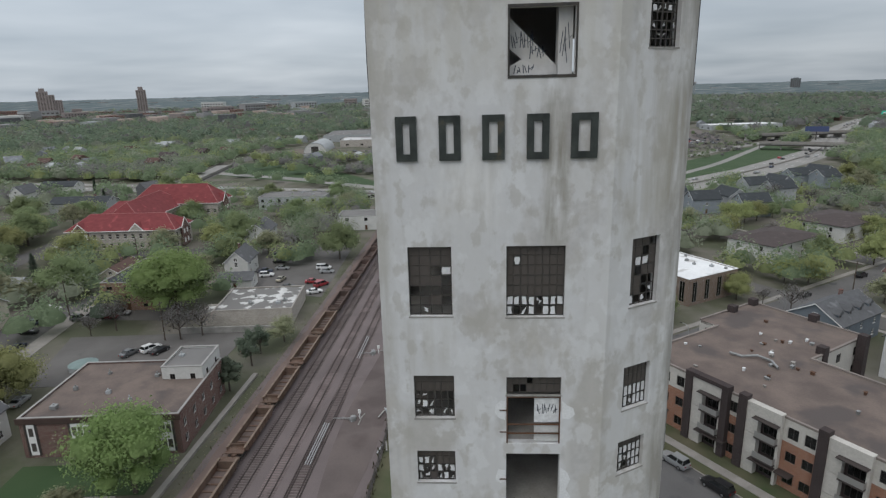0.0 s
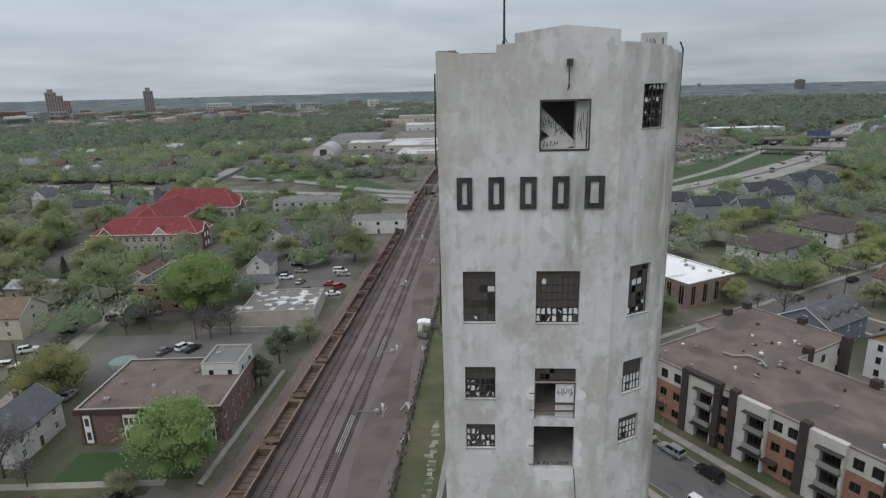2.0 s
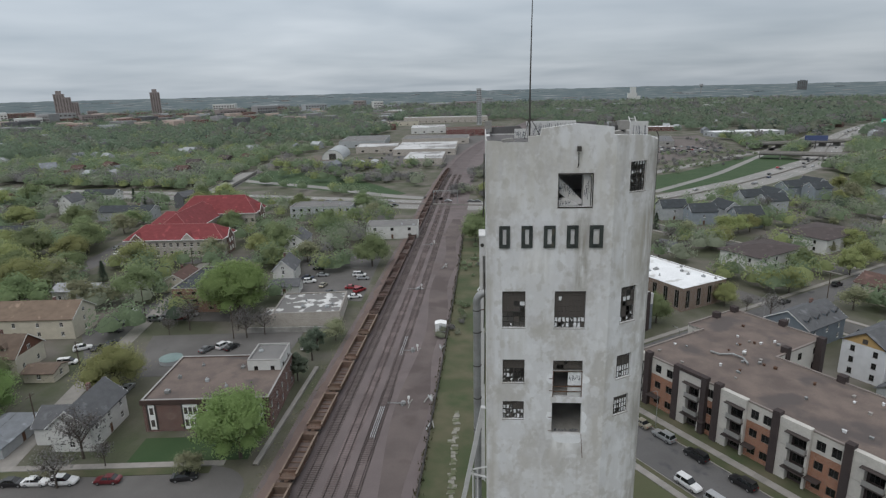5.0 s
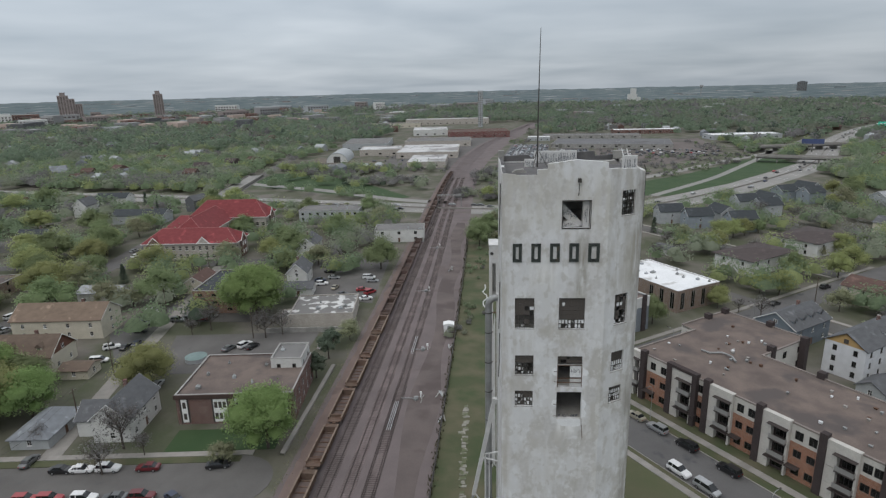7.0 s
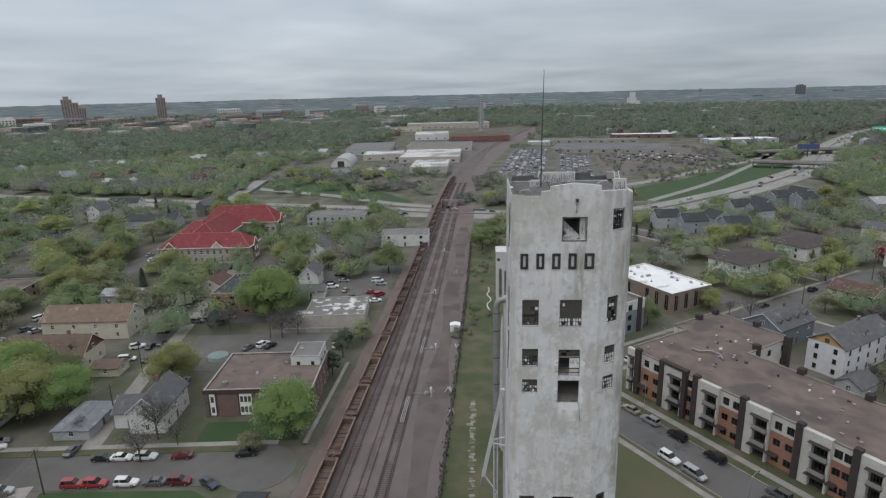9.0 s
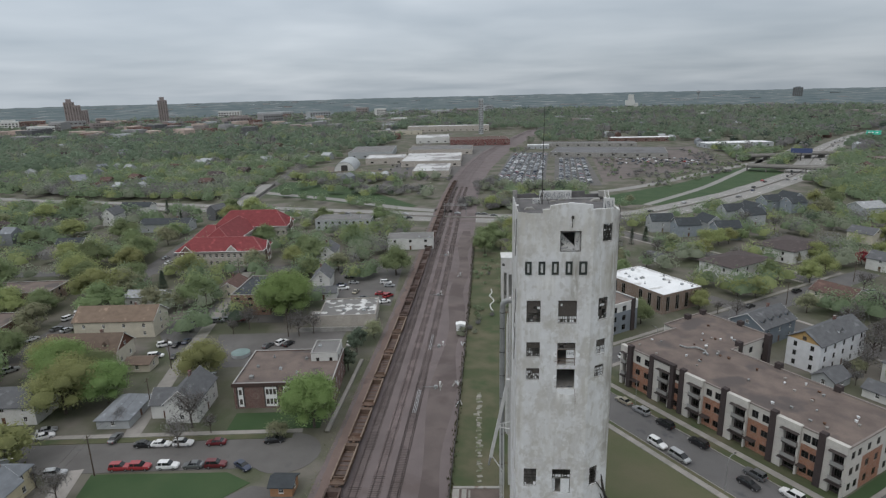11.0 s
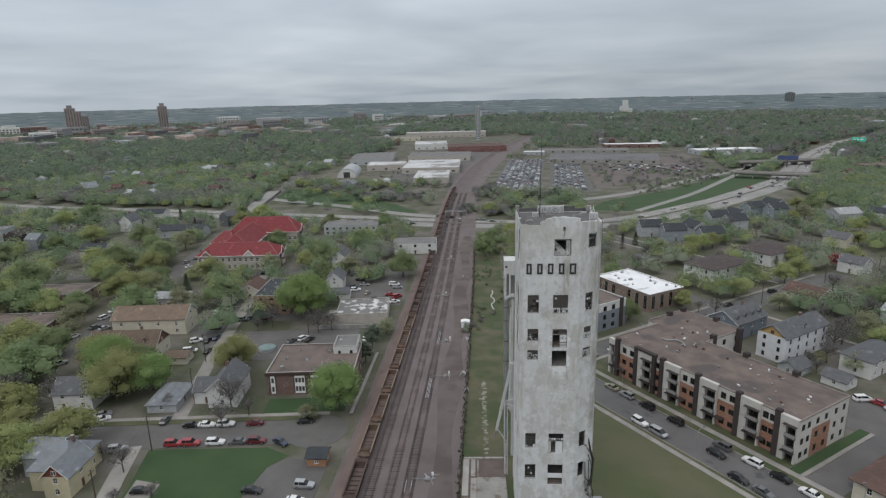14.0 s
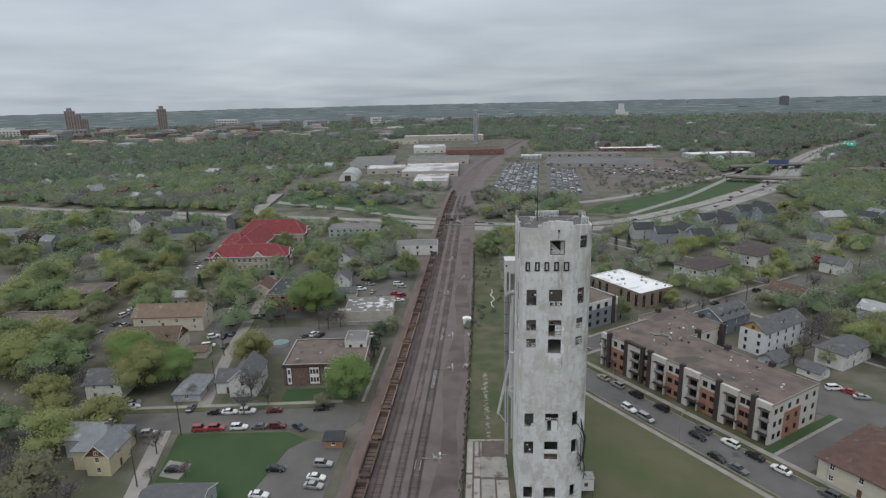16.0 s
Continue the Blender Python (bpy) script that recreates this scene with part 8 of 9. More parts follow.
lot_r = random.Random(77)
places = []
for col in range(7):
    for y in np.arange(432, 700, 3.0):
        if lot_r.random() < 0.86:
            places.append((-55 + col * 6.2 + lot_r.uniform(-0.3, 0.3), y, 3 + (180 if col % 2 else 0)))
for col in range(5):
    for y in np.arange(440, 640, 3.0):
        if lot_r.random() < 0.7:
            places.append((2 + col * 6.2, y, 3))
for k in range(90):
    places.append((lot_r.uniform(50, 165), lot_r.uniform(575, 640), lot_r.uniform(0, 180)))
for k in range(60):
    places.append((lot_r.uniform(-190, -160), lot_r.uniform(520, 830), 98))
far_cars("lot_cars", places, "rows of {} cars in distant lots")
places = []
for k in range(70):
    i = lot_r.randrange(4, len(FREEWAY_PTS) - 2)
    a, b = Vector(FREEWAY_PTS[i]), Vector(FREEWAY_PTS[i + 1])
    d = (b - a).normalized()
    p = a + (b - a) * lot_r.random() + Vector((-d.y, d.x)) * lot_r.choice((-11, -7, -3, 3, 7, 11))
    places.append((p.x, p.y, math.degrees(math.atan2(d.y, d.x))))
far_cars("freeway_cars", places, "{} cars spread along the freeway")

# far landmarks
def tower_block(x, y, deg, w, d, h, m, label, rows, cols, top=0.0):
    t = thing("tower_block", pose(x, y, far_rise(x, y), 0, 0, deg), label, "building")
    bm = bmesh.new()
    box(bm, -w / 2, -d / 2, -3, w / 2, d / 2, h)
    if top:
        box(bm, -w * 0.25, -d * 0.3, h, w * 0.25, d * 0.3, h + top)
    b_ = part("body", bm, m, t)
    bm = bmesh.new()
    for c in range(cols):
        u0 = -w / 2 + w * (c + 0.22) / cols
        u1 = -w / 2 + w * (c + 0.78) / cols
        for r in range(rows):
            z = 3 + (h - 5) * r / rows
            box(bm, u0, -d / 2 - 0.05, z, u1, -d / 2 - 0.01, z + (h - 5) / rows * 0.55)
    tagged(part("glazing", bm, PANE_DIRTY, b_), kind="stuff")
    return t


# brown is lightened so the skyline's haze sits in the colour
TOWER_BROWN = mat("haze_lightened_brown_concrete", (0.29, 0.25, 0.24), (0.245, 0.215, 0.205), 0.02, 0.9, 0.0)
TOWER_GREY = mat("far_grey_concrete", (0.30, 0.30, 0.30), (0.25, 0.25, 0.25), 0.02, 0.9, 0.0)
# pale grey puts the haze before this thin tower into its colour
tower_block(-149, 1066, 8, 9, 9, 66, PALE_GREY, "tall thin concrete tower in haze-pale grey", 18, 3)
tower_block(-1352, 1392, 40, 26, 22, 77, TOWER_BROWN, "tall brown slab tower on the skyline", 22, 4, 8)
tower_block(-1338, 1402, 40, 20, 20, 68, TOWER_BROWN, "brown slab tower beside a taller one", 20, 3)
tower_block(-1324, 1414, 40, 16, 18, 54, TOWER_BROWN, "lower brown concrete slab tower", 16, 3)
tower_block(-1180, 1560, 38, 26, 22, 76, TOWER_BROWN, "lone brown tower with a roof house", 22, 4, 9)
tower_block(-1420, 1330, 42, 60, 40, 30, BRICK_RED, "large dark red brick block", 6, 10)
tower_block(-1350, 1340, 42, 95, 30, 20, PINKISH, "long pinkish low block", 4, 16)
for k in range(44):
    r = random.Random(100 + k)
    a = radians(r.uniform(95, 140) if k < 34 else r.uniform(60, 95))
    dd = r.uniform(1500, 2400)
    tower_block(dd * math.cos(a), dd * math.sin(a), r.uniform(0, 60), r.uniform(25, 80), r.uniform(20, 40), r.uniform(10, 34) if k < 34 else r.uniform(6, 12), (TOWER_GREY, TOWER_BROWN, PALE_GREY, BRICK_RED, WHITE_SIDING)[k % 5], "distant flat-roofed town building", 4, 8)
tower_block(1088, 3046, -15, 40, 26, 50, mat("far_dark_slab", (0.155, 0.165, 0.17), (0.13, 0.14, 0.145), 0.02, 0.9, 0.0), "far dark tower block on the horizon", 12, 5, 3)
silo = thing("white_elevator", pose(243, 2177, 0), "distant white concrete grain elevator", "grain elevator")
for x0, x1, h in ((-48, -16, 13), (-16, 14, 36), (-7, 10, 56), (14, 26, 26), (26, 52, 11)):
    bm = bmesh.new()
    box(bm, x0, -14 - h * 0.02, -2, x1, 14, h)
    part("bin", bm, WHITE_SIDING, silo)
wt_ = thing("water_tower", pose(620, 2900, far_rise(620, 2900)), "distant grey steel water tower", "water tower")
bm = bmesh.new()
tube(bm, (0, 0, 0), (0, 0, 40), 2.2)
tube(bm, (0, 0, 40), (0, 0, 44), 2.2, 9, 12)
tube(bm, (0, 0, 44), (0, 0, 52), 9, 7, 12)
part("tank", bm, TOWER_GREY, wt_)
bb = thing("billboard", pose(404, 800, 0, 0, 0, -28), "green lit roadside billboard on a post", "billboard")
bm = bmesh.new()
tube(bm, (0, 0, 0), (0, 0, 12), 0.6)
part("post", bm, STEEL_DARK, bb)
scr = bpy.data.materials.new("lit_green_panel")
scr.use_nodes = True
pn = scr.node_tree.nodes["Principled BSDF"]
pn.inputs["Base Color"].default_value = (0.02, 0.25, 0.18, 1)
pn.inputs["Emission Color"].default_value = (0.05, 0.55, 0.40, 1)
pn.inputs["Emission Strength"].default_value = 0.35
bm = bmesh.new()
box(bm, -8, -0.4, 12.5, 8, 0.4, 17.5)
part("panel", bm, scr, bb)
bm = bmesh.new()
for k, w in enumerate((2.4, 1.8, 3.0)):
    box(bm, -6 + k * 4, -0.46, 14.2, -6 + k * 4 + w, -0.41, 15.9)
part("bars", bm, TRIM_WHITE, bb)
bb2 = thing("billboard", pose(252, 612, 0, 0, 0, -12), "dark blue roadside billboard panel", "billboard")
bm = bmesh.new()
tube(bm, (0, 0, 0), (0, 0, 8), 0.5)
part("post", bm, STEEL_DARK, bb2)
bm = bmesh.new()
box(bm, -10, -0.4, 8, 10, 0.4, 13)
part("panel", bm, plain("blue_panel", (0.05, 0.07, 0.16), 0.5), bb2)


# small far houses and sheds among the trees
def far_blocks(name, n, d0, d1, a0, a1, mats_, seed, big=1.0, tall=1.0):
    r = random.Random(seed)
    sets = {k: bmesh.new() for k in range(len(mats_))}
    done = 0
    while done < n:
        a, dd = radians(r.uniform(a0, a1)), math.sqrt(r.uniform(d0 * d0, d1 * d1))
        x, y = dd * math.cos(a), dd * math.sin(a)
        if abs(x - rail_x(min(max(y, 0), 1150))) < 60 or near_path(x, y, FREEWAY_PTS, 30) or (-280 < x < -50 and 460 < y < 1180) or (-66 < x < 190 and 290 < y < 860):
            continue
        w, d, h = r.uniform(9, 16) * big, r.uniform(8, 12) * big, r.uniform(4.5, 7.5) * tall
        k = r.randrange(len(mats_))
        m = pose(x, y, far_rise(x, y) + (3.5 if dd > 2300 else 0), 0, 0, r.uniform(0, 180))
        bm = sets[k]
        if big > 1.5:
            box(bm, -w / 2, -d / 2, -2, w / 2, d / 2, h, m)
        else:
            extrude(bm, [(-d / 2, -1), (d / 2, -1), (d / 2, h), (0, h + 3), (-d / 2, h)], -w / 2, w / 2, m)
        done += 1
    for k, bm in sets.items():
        tagged(part(name, bm, mats_[k]), "distant houses and sheds among trees", "houses", kind="stuff")


far_blocks("far_houses", 430, 330, 1500, 35, 150, [PALE_GREY, SH_GREY, SH_UMBER, SH_MAROON, SH_BLUE], 9)
far_blocks("far_sheds", 210, 1300, 4300, 40, 140, [PALE_GREY, TOWER_GREY, SH_GREY, TOWER_BROWN, SH_BLUE, ROOF_GREY], 10, 3.0)
far_blocks("town_blocks", 120, 1250, 2100, 112, 142, [TOWER_GREY, TOWER_BROWN, PINKISH, SH_GREY, PALE_GREY, BRICK_RED], 31, 2.6, 2.7)
far_blocks("town_blocks", 40, 1300, 2300, 60, 110, [TOWER_GREY, PALE_GREY, TOWER_BROWN], 32, 2.4, 2.2)

# ---- utility poles and street lamps ----
POLE_WOOD = mat("weathered_pole_wood", (0.11, 0.085, 0.065), (0.07, 0.055, 0.045), 2, 0.95, 0.3)


def utility_pole(x, y, h, deg):
    p = thing("utility_pole", pose(x, y, 0, 0, 0, deg), "weathered wooden utility pole with a crossarm", "utility pole", "utility poles")
    bm = bmesh.new()
    tube(bm, (0, 0, 0), (0, 0, h), 0.17, 0.11, 8)
    part("pole", bm, POLE_WOOD, p)
    bm = bmesh.new()
    box(bm, -1.1, -0.06, h - 0.7, 1.1, 0.06, h - 0.56)
    part("crossarm", bm, POLE_WOOD, p)
    for q in (-0.95, -0.4, 0.4, 0.95):
        bm = bmesh.new()
        tube(bm, (q, 0, h - 0.56), (q, 0, h - 0.4), 0.04, n=6)
        part("insulator", bm, STEEL_GALV, p)


def street_lamp(x, y, h, deg):
    p = thing("street_lamp", pose(x, y, 0, 0, 0, deg), "thin grey street lamp with a long arm", "street lamp", "street lamps")
    bm = bmesh.new()
    pipe(bm, [(0, 0, 0), (0, 0, h * 0.8), (0.2, 0, h * 0.95), (0.9, 0, h), (1.8, 0, h)], 0.06, 6)
    part("pole", bm, STEEL_GALV, p)
    bm = bmesh.new()
    box(bm, 1.7, -0.12, h - 0.06, 2.3, 0.12, h + 0.08)
    part("lamp_head", bm, STEEL_DARK, p)


POLES = [(-114.5, 64, 10, 100), (-98.5, 14, 10, 102), (-127, 104, 10, 100), (-103.5, 40, 10, 100), (-161, 32, 10, 12), (-95.5, -8, 10, 100), (-140, 150, 10, 100), (-89.5, 92, 10, 100), (24, 121, 10, -50), (84, 146, 9, -50), (120, 178, 9, -50), (-212, 150, 10, 12), (-180, 132, 10, 12), (150, 196, 9, -50)]
for q in POLES:
    utility_pole(*q)
for s, n, d in ((-6, -0.6, 90), (40, -0.6, 90), (-40, 11.2, -90), (24, 11.2, -90), (-58, 40, 180), (-58, 75, 180)):
    street_lamp(*rs(s, n), 8.5, R_DEG + d)
for k in ((0, 3), (3, 1), (0, 2), (1, 5)):
    a, b = POLES[k[0]], POLES[k[1]]
    bm = bmesh.new()
    for off in (-0.9, 0.9):
        pts = []
        for i in range(9):
            t = i / 8
            pts.append((a[0] + (b[0] - a[0]) * t + off, a[1] + (b[1] - a[1]) * t, 9.5 - 1.2 * 4 * t * (1 - t)))
        pipe(bm, pts, 0.025, 4)
    tagged(part("overhead_wire", bm, STEEL_DARK), "sagging dark overhead wires between poles", "wire", "overhead wires")

# ---- trees ----
def leaf_mat(name, a, b, c):
    m = bpy.data.materials.new(name)
    m.use_nodes = True
    t = m.node_tree
    p = t.nodes["Principled BSDF"]
    g = t.nodes.new("ShaderNodeNewGeometry")
    oi = t.nodes.new("ShaderNodeObjectInfo")
    r = t.nodes.new("ShaderNodeValToRGB")
    r.color_ramp.elements[0].color, r.color_ramp.elements[1].color = (*a, 1), (*b, 1)
    e = r.color_ramp.elements.new(0.5)
    e.color = (*c, 1)
    t.links.new(g.outputs["Random Per Island"], r.inputs[0])
    hs = t.nodes.new("ShaderNodeHueSaturation")
    t.links.new(ramp_to(t, oi.outputs["Random"], 0.485, 0.515), hs.inputs["Hue"])
    t.links.new(ramp_to(t, oi.outputs["Random"], 0.85, 1.15), hs.inputs["Value"])
    t.links.new(r.outputs[0], hs.inputs["Color"])
    t.links.new(hs.outputs[0], p.inputs["Base Color"])
    p.inputs["Roughness"].default_value = 0.75
    p.inputs["Specular IOR Level"].default_value = 0.2
    tl = t.nodes.new("ShaderNodeBsdfTranslucent")
    mx = t.nodes.new("ShaderNodeMixShader")
    mx.inputs[0].default_value = 0.58
    t.links.new(hs.outputs[0], tl.inputs[0])
    t.links.new(p.outputs[0], mx.inputs[1])
    t.links.new(tl.outputs[0], mx.inputs[2])
    t.links.new(mx.outputs[0], t.nodes["Material Output"].inputs[0])
    return m


LEAF = {
    "green": leaf_mat("fresh_green_leaves", (0.185, 0.237, 0.146), (0.241, 0.299, 0.185), (0.212, 0.267, 0.164)),
    "spring": leaf_mat("spring_green_leaves", (0.180, 0.257, 0.112), (0.239, 0.328, 0.146), (0.208, 0.292, 0.128)),
    "lime": leaf_mat("yellow_green_leaves", (0.263, 0.299, 0.142), (0.340, 0.378, 0.182), (0.299, 0.336, 0.162)),
    "olive": leaf_mat("budding_olive_leaves", (0.237, 0.258, 0.192), (0.301, 0.326, 0.242), (0.268, 0.290, 0.217)),
    "brown": leaf_mat("bare_budding_twigs", (0.185, 0.181, 0.177), (0.245, 0.239, 0.235), (0.214, 0.209, 0.205)),
    "dark": leaf_mat("dark_conifer_needles", (0.077, 0.105, 0.078), (0.122, 0.153, 0.112), (0.099, 0.128, 0.093)),
    "red": leaf_mat("crimson_leaves", (0.247, 0.053, 0.080), (0.350, 0.084, 0.120), (0.299, 0.065, 0.097)),
}
# far woods: distance haze is greyed and blued into the leaf colours
LEAF_HAZED = {
    "green": leaf_mat("hazed_green_leaves", (0.154, 0.204, 0.142), (0.206, 0.262, 0.186), (0.180, 0.233, 0.163)),
    "lime": leaf_mat("hazed_pale_green_leaves", (0.216, 0.254, 0.142), (0.283, 0.322, 0.186), (0.250, 0.288, 0.163)),
    "olive": leaf_mat("hazed_olive_leaves", (0.190, 0.211, 0.163), (0.250, 0.271, 0.209), (0.218, 0.240, 0.186)),
    "brown": leaf_mat("hazed_bare_twigs", (0.168, 0.166, 0.165), (0.226, 0.221, 0.219), (0.197, 0.192, 0.191)),
    "dark": leaf_mat("hazed_dark_needles", (0.079, 0.110, 0.092), (0.125, 0.158, 0.132), (0.101, 0.132, 0.112)),
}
# single trees in fuller leaf colour; the woods' LEAF greens are greyed for haze
LEAF_NEAR = {
    "green": leaf_mat("fresh_green_tree_leaves", (0.221, 0.274, 0.142), (0.289, 0.350, 0.184), (0.253, 0.310, 0.162)),
    "spring": leaf_mat("bright_spring_tree_leaves", (0.227, 0.304, 0.120), (0.297, 0.387, 0.160), (0.260, 0.343, 0.139)),
    "lime": leaf_mat("yellow_green_tree_leaves", (0.297, 0.324, 0.150), (0.385, 0.413, 0.192), (0.340, 0.368, 0.169)),
    "olive": leaf_mat("budding_olive_tree_leaves", (0.286, 0.295, 0.189), (0.360, 0.372, 0.241), (0.322, 0.333, 0.214)),
    "brown": LEAF["brown"], "dark": LEAF["dark"], "red": LEAF["red"],
    "pine": leaf_mat("grey_green_pine_needles", (0.111, 0.140, 0.100), (0.159, 0.192, 0.140), (0.133, 0.164, 0.120)),
}
BARK = mat("grey_brown_bark", (0.115, 0.095, 0.08), (0.07, 0.058, 0.05), 2, 0.95, 0.5, 6)


def leaf_cloud(lobes, per_lobe, size, rnd, shell=0.52, flat=0.85):
    """Small leaf clumps, each bent, over and inside lobes (centre, radius); also the way each one faces."""
    V, F, N = [], [], []
    for (cx, cy, cz), R in lobes:
        n = int(per_lobe * R * R)
        for _ in range(n):
            u = Vector((rnd.gauss(0, 1), rnd.gauss(0, 1), rnd.gauss(0.15, 1))).normalized()
            k = (shell + (1 - shell) * rnd.random()) * (1 + rnd.gauss(0, 0.15))
            p = Vector((cx, cy, cz)) + Vector((u.x * R * k, u.y * R * k, u.z * R * k * flat))
            nrm = (u + Vector((rnd.gauss(0, 0.42), rnd.gauss(0, 0.42), rnd.gauss(0.2, 0.42)))).normalized()
            a = nrm.orthogonal().normalized()
            b = nrm.cross(a)
            an = rnd.uniform(0, 6.28)
            a, b = a * math.cos(an) + b * math.sin(an), b * math.cos(an) - a * math.sin(an)
            s = size * rnd.uniform(0.6, 1.35)
            i = len(V)
            N += [(u * 0.75 + nrm * 0.15 + Vector((0, 0, 0.8))).normalized()] * 3
            V += [p - a * s * 0.55 - b * s * 0.25, p + a * s * 0.5 - b * s * 0.35, p + b * s * 0.65]
            F.append((i, i + 1, i + 2))
    return V, F, N


def leaf_mesh(name, V, F, N, m):
    """Leaves as one mesh that shades along the way the clumps face."""
    me = bpy.data.meshes.new(name)
    me.from_pydata(V, [], F)
    me.polygons.foreach_set("use_smooth", [True] * len(F))
    me.normals_split_custom_set_from_vertices(N)
    me.materials.append(m)
    return me


def tree_proto(kind, height, spread, seed, dense=1.0, label="", bare=False, leaf=0.60):
    rnd = random.Random(seed)
    t = thing("tree", Matrix(), label, "tree")
    bm = bmesh.new()
    th = height * rnd.uniform(0.26, 0.34)
    r0 = height * 0.019
    tube(bm, (0, 0, -0.2), (0, 0, th), r0 * 1.25, r0 * 0.85, 9)
    lobes = []
    nb = 9 if not bare else 13
    for k in range(nb):
        a = k * 2.399 + rnd.uniform(-0.3, 0.3)
        lv = rnd.uniform(0.0, 1.0)
        reach = spread * rnd.uniform(0.55, 0.95) * (1 - 0.45 * lv)
        z0 = th * rnd.uniform(0.75, 1.0) + lv * height * 0.22
        tip = Vector((reach * math.cos(a), reach * math.sin(a), height * (0.48 + 0.40 * lv) + rnd.uniform(-0.5, 0.5)))
        base = Vector((0, 0, z0))
        mid = base.lerp(tip, 0.5) + Vector((rnd.gauss(0, 0.3), rnd.gauss(0, 0.3), rnd.uniform(0.1, 0.7)))
        tube(bm, base, mid, r0 * 0.55, r0 * 0.34, 6, False)
        tube(bm, mid, tip, r0 * 0.34, r0 * 0.1, 5, False)
        for j in range(4 if not bare else 9):
            st = mid.lerp(tip, rnd.uniform(0.0, 0.95))
            en = st + Vector((rnd.gauss(0, 1), rnd.gauss(0, 1), rnd.uniform(0.2, 1.6))).normalized() * spread * rnd.uniform(0.2, 0.42)
            tube(bm, st, en, r0 * 0.16, r0 * 0.04, 3, False)
            if bare:
                for q in range(4):
                    s2 = st.lerp(en, rnd.uniform(0.3, 1.0))
                    e2 = s2 + Vector((rnd.gauss(0, 1), rnd.gauss(0, 1), rnd.uniform(0.0, 1.4))).normalized() * spread * rnd.uniform(0.1, 0.22)
                    tube(bm, s2, e2, r0 * 0.06, r0 * 0.025, 3, False)
        lobes.append((tuple(tip * 0.9), spread * rnd.uniform(0.36, 0.52)))
        lobes.append((tuple(mid + Vector((0, 0, 0.6))), spread * rnd.uniform(0.26, 0.4)))
    tube(bm, (0, 0, th * 0.9), (rnd.gauss(0, 0.3), rnd.gauss(0, 0.3), height * 0.85), r0 * 0.8, r0 * 0.12, 7, False)
    lobes.append(((0, 0, height * 0.84), spread * 0.42))
    lobes.append(((0, 0, height * 0.62), spread * 0.5))
    for k in range(0 if bare else 5):
        a = k * 1.2566 + rnd.uniform(-0.3, 0.3)
        lobes.append(((spread * 0.5 * math.cos(a), spread * 0.5 * math.sin(a), height * rnd.uniform(0.34, 0.44)), spread * rnd.uniform(0.28, 0.36)))
    part("trunk", bm, BARK, t)
    V, F, N = leaf_cloud(lobes, 17.5 * dense * (2.0 if leaf > 0.5 else 1.5), leaf * (0.66 if leaf > 0.5 else 0.80), rnd)
    if dense > 0.5:
        # leafy hearts of the boughs, seen between the outer clumps
        ico = bmesh.new()
        bmesh.ops.create_icosphere(ico, subdivisions=1, radius=1.0)
        hearts = [v.co.copy() for v in ico.verts]
        tris = [tuple(v.index for v in f.verts) for f in ico.faces]
        ico.free()
        for (cx, cy, cz), R in lobes:
            i = len(V)
            k = 0.60 if dense > 1.0 else 0.42
            for u in hearts:
                q = R * k * rnd.uniform(0.75, 1.1)
                V.append(Vector((cx + u.x * q, cy + u.y * q, cz + u.z * q * 0.85)))
                N.append((u * 0.7 + Vector((0, 0, 0.8))).normalized())
            F += [tuple(i + j for j in f) for f in tris]
    cr = new("crown", leaf_mesh("crown", V, F, N, LEAF_NEAR[kind]))
    cr.parent = t
    return t


def conifer_proto(height, spread, seed):
    rnd = random.Random(seed)
    t = thing("tree", Matrix(), "dark green spruce with layered boughs", "tree")
    bm = bmesh.new()
    tube(bm, (0, 0, -0.2), (0, 0, height * 0.97), height * 0.018, 0.03, 8)
    part("trunk", bm, BARK, t)
    V, F = [], []
    for k in range(1500):
        f = rnd.random() ** 0.8
        z = height * (0.07 + 0.93 * f)
        R = spread * (1 - f) ** 0.85 * (0.78 + 0.22 * math.sin(z * 5.0)) + 0.12
        a, q = rnd.uniform(0, 6.28), R * rnd.uniform(0.45, 1.05)
        p = Vector((q * math.cos(a), q * math.sin(a), z - q * 0.28))
        o = Vector((math.cos(a), math.sin(a), -0.35))
        sd = Vector((-math.sin(a), math.cos(a), rnd.uniform(-0.2, 0.2)))
        s = rnd.uniform(0.3, 0.65)
        i = len(V)
        V += [p - o * s * 0.5, p + sd * s * 0.35, p + o * s * 0.7, p - sd * s * 0.35]
        F.append((i, i + 1, i + 2, i + 3))
    me = bpy.data.meshes.new("crown")
    me.from_pydata(V, [], F)
    me.materials.append(LEAF["dark"])
    cr = new("crown", me)
    cr.parent = t
    return t


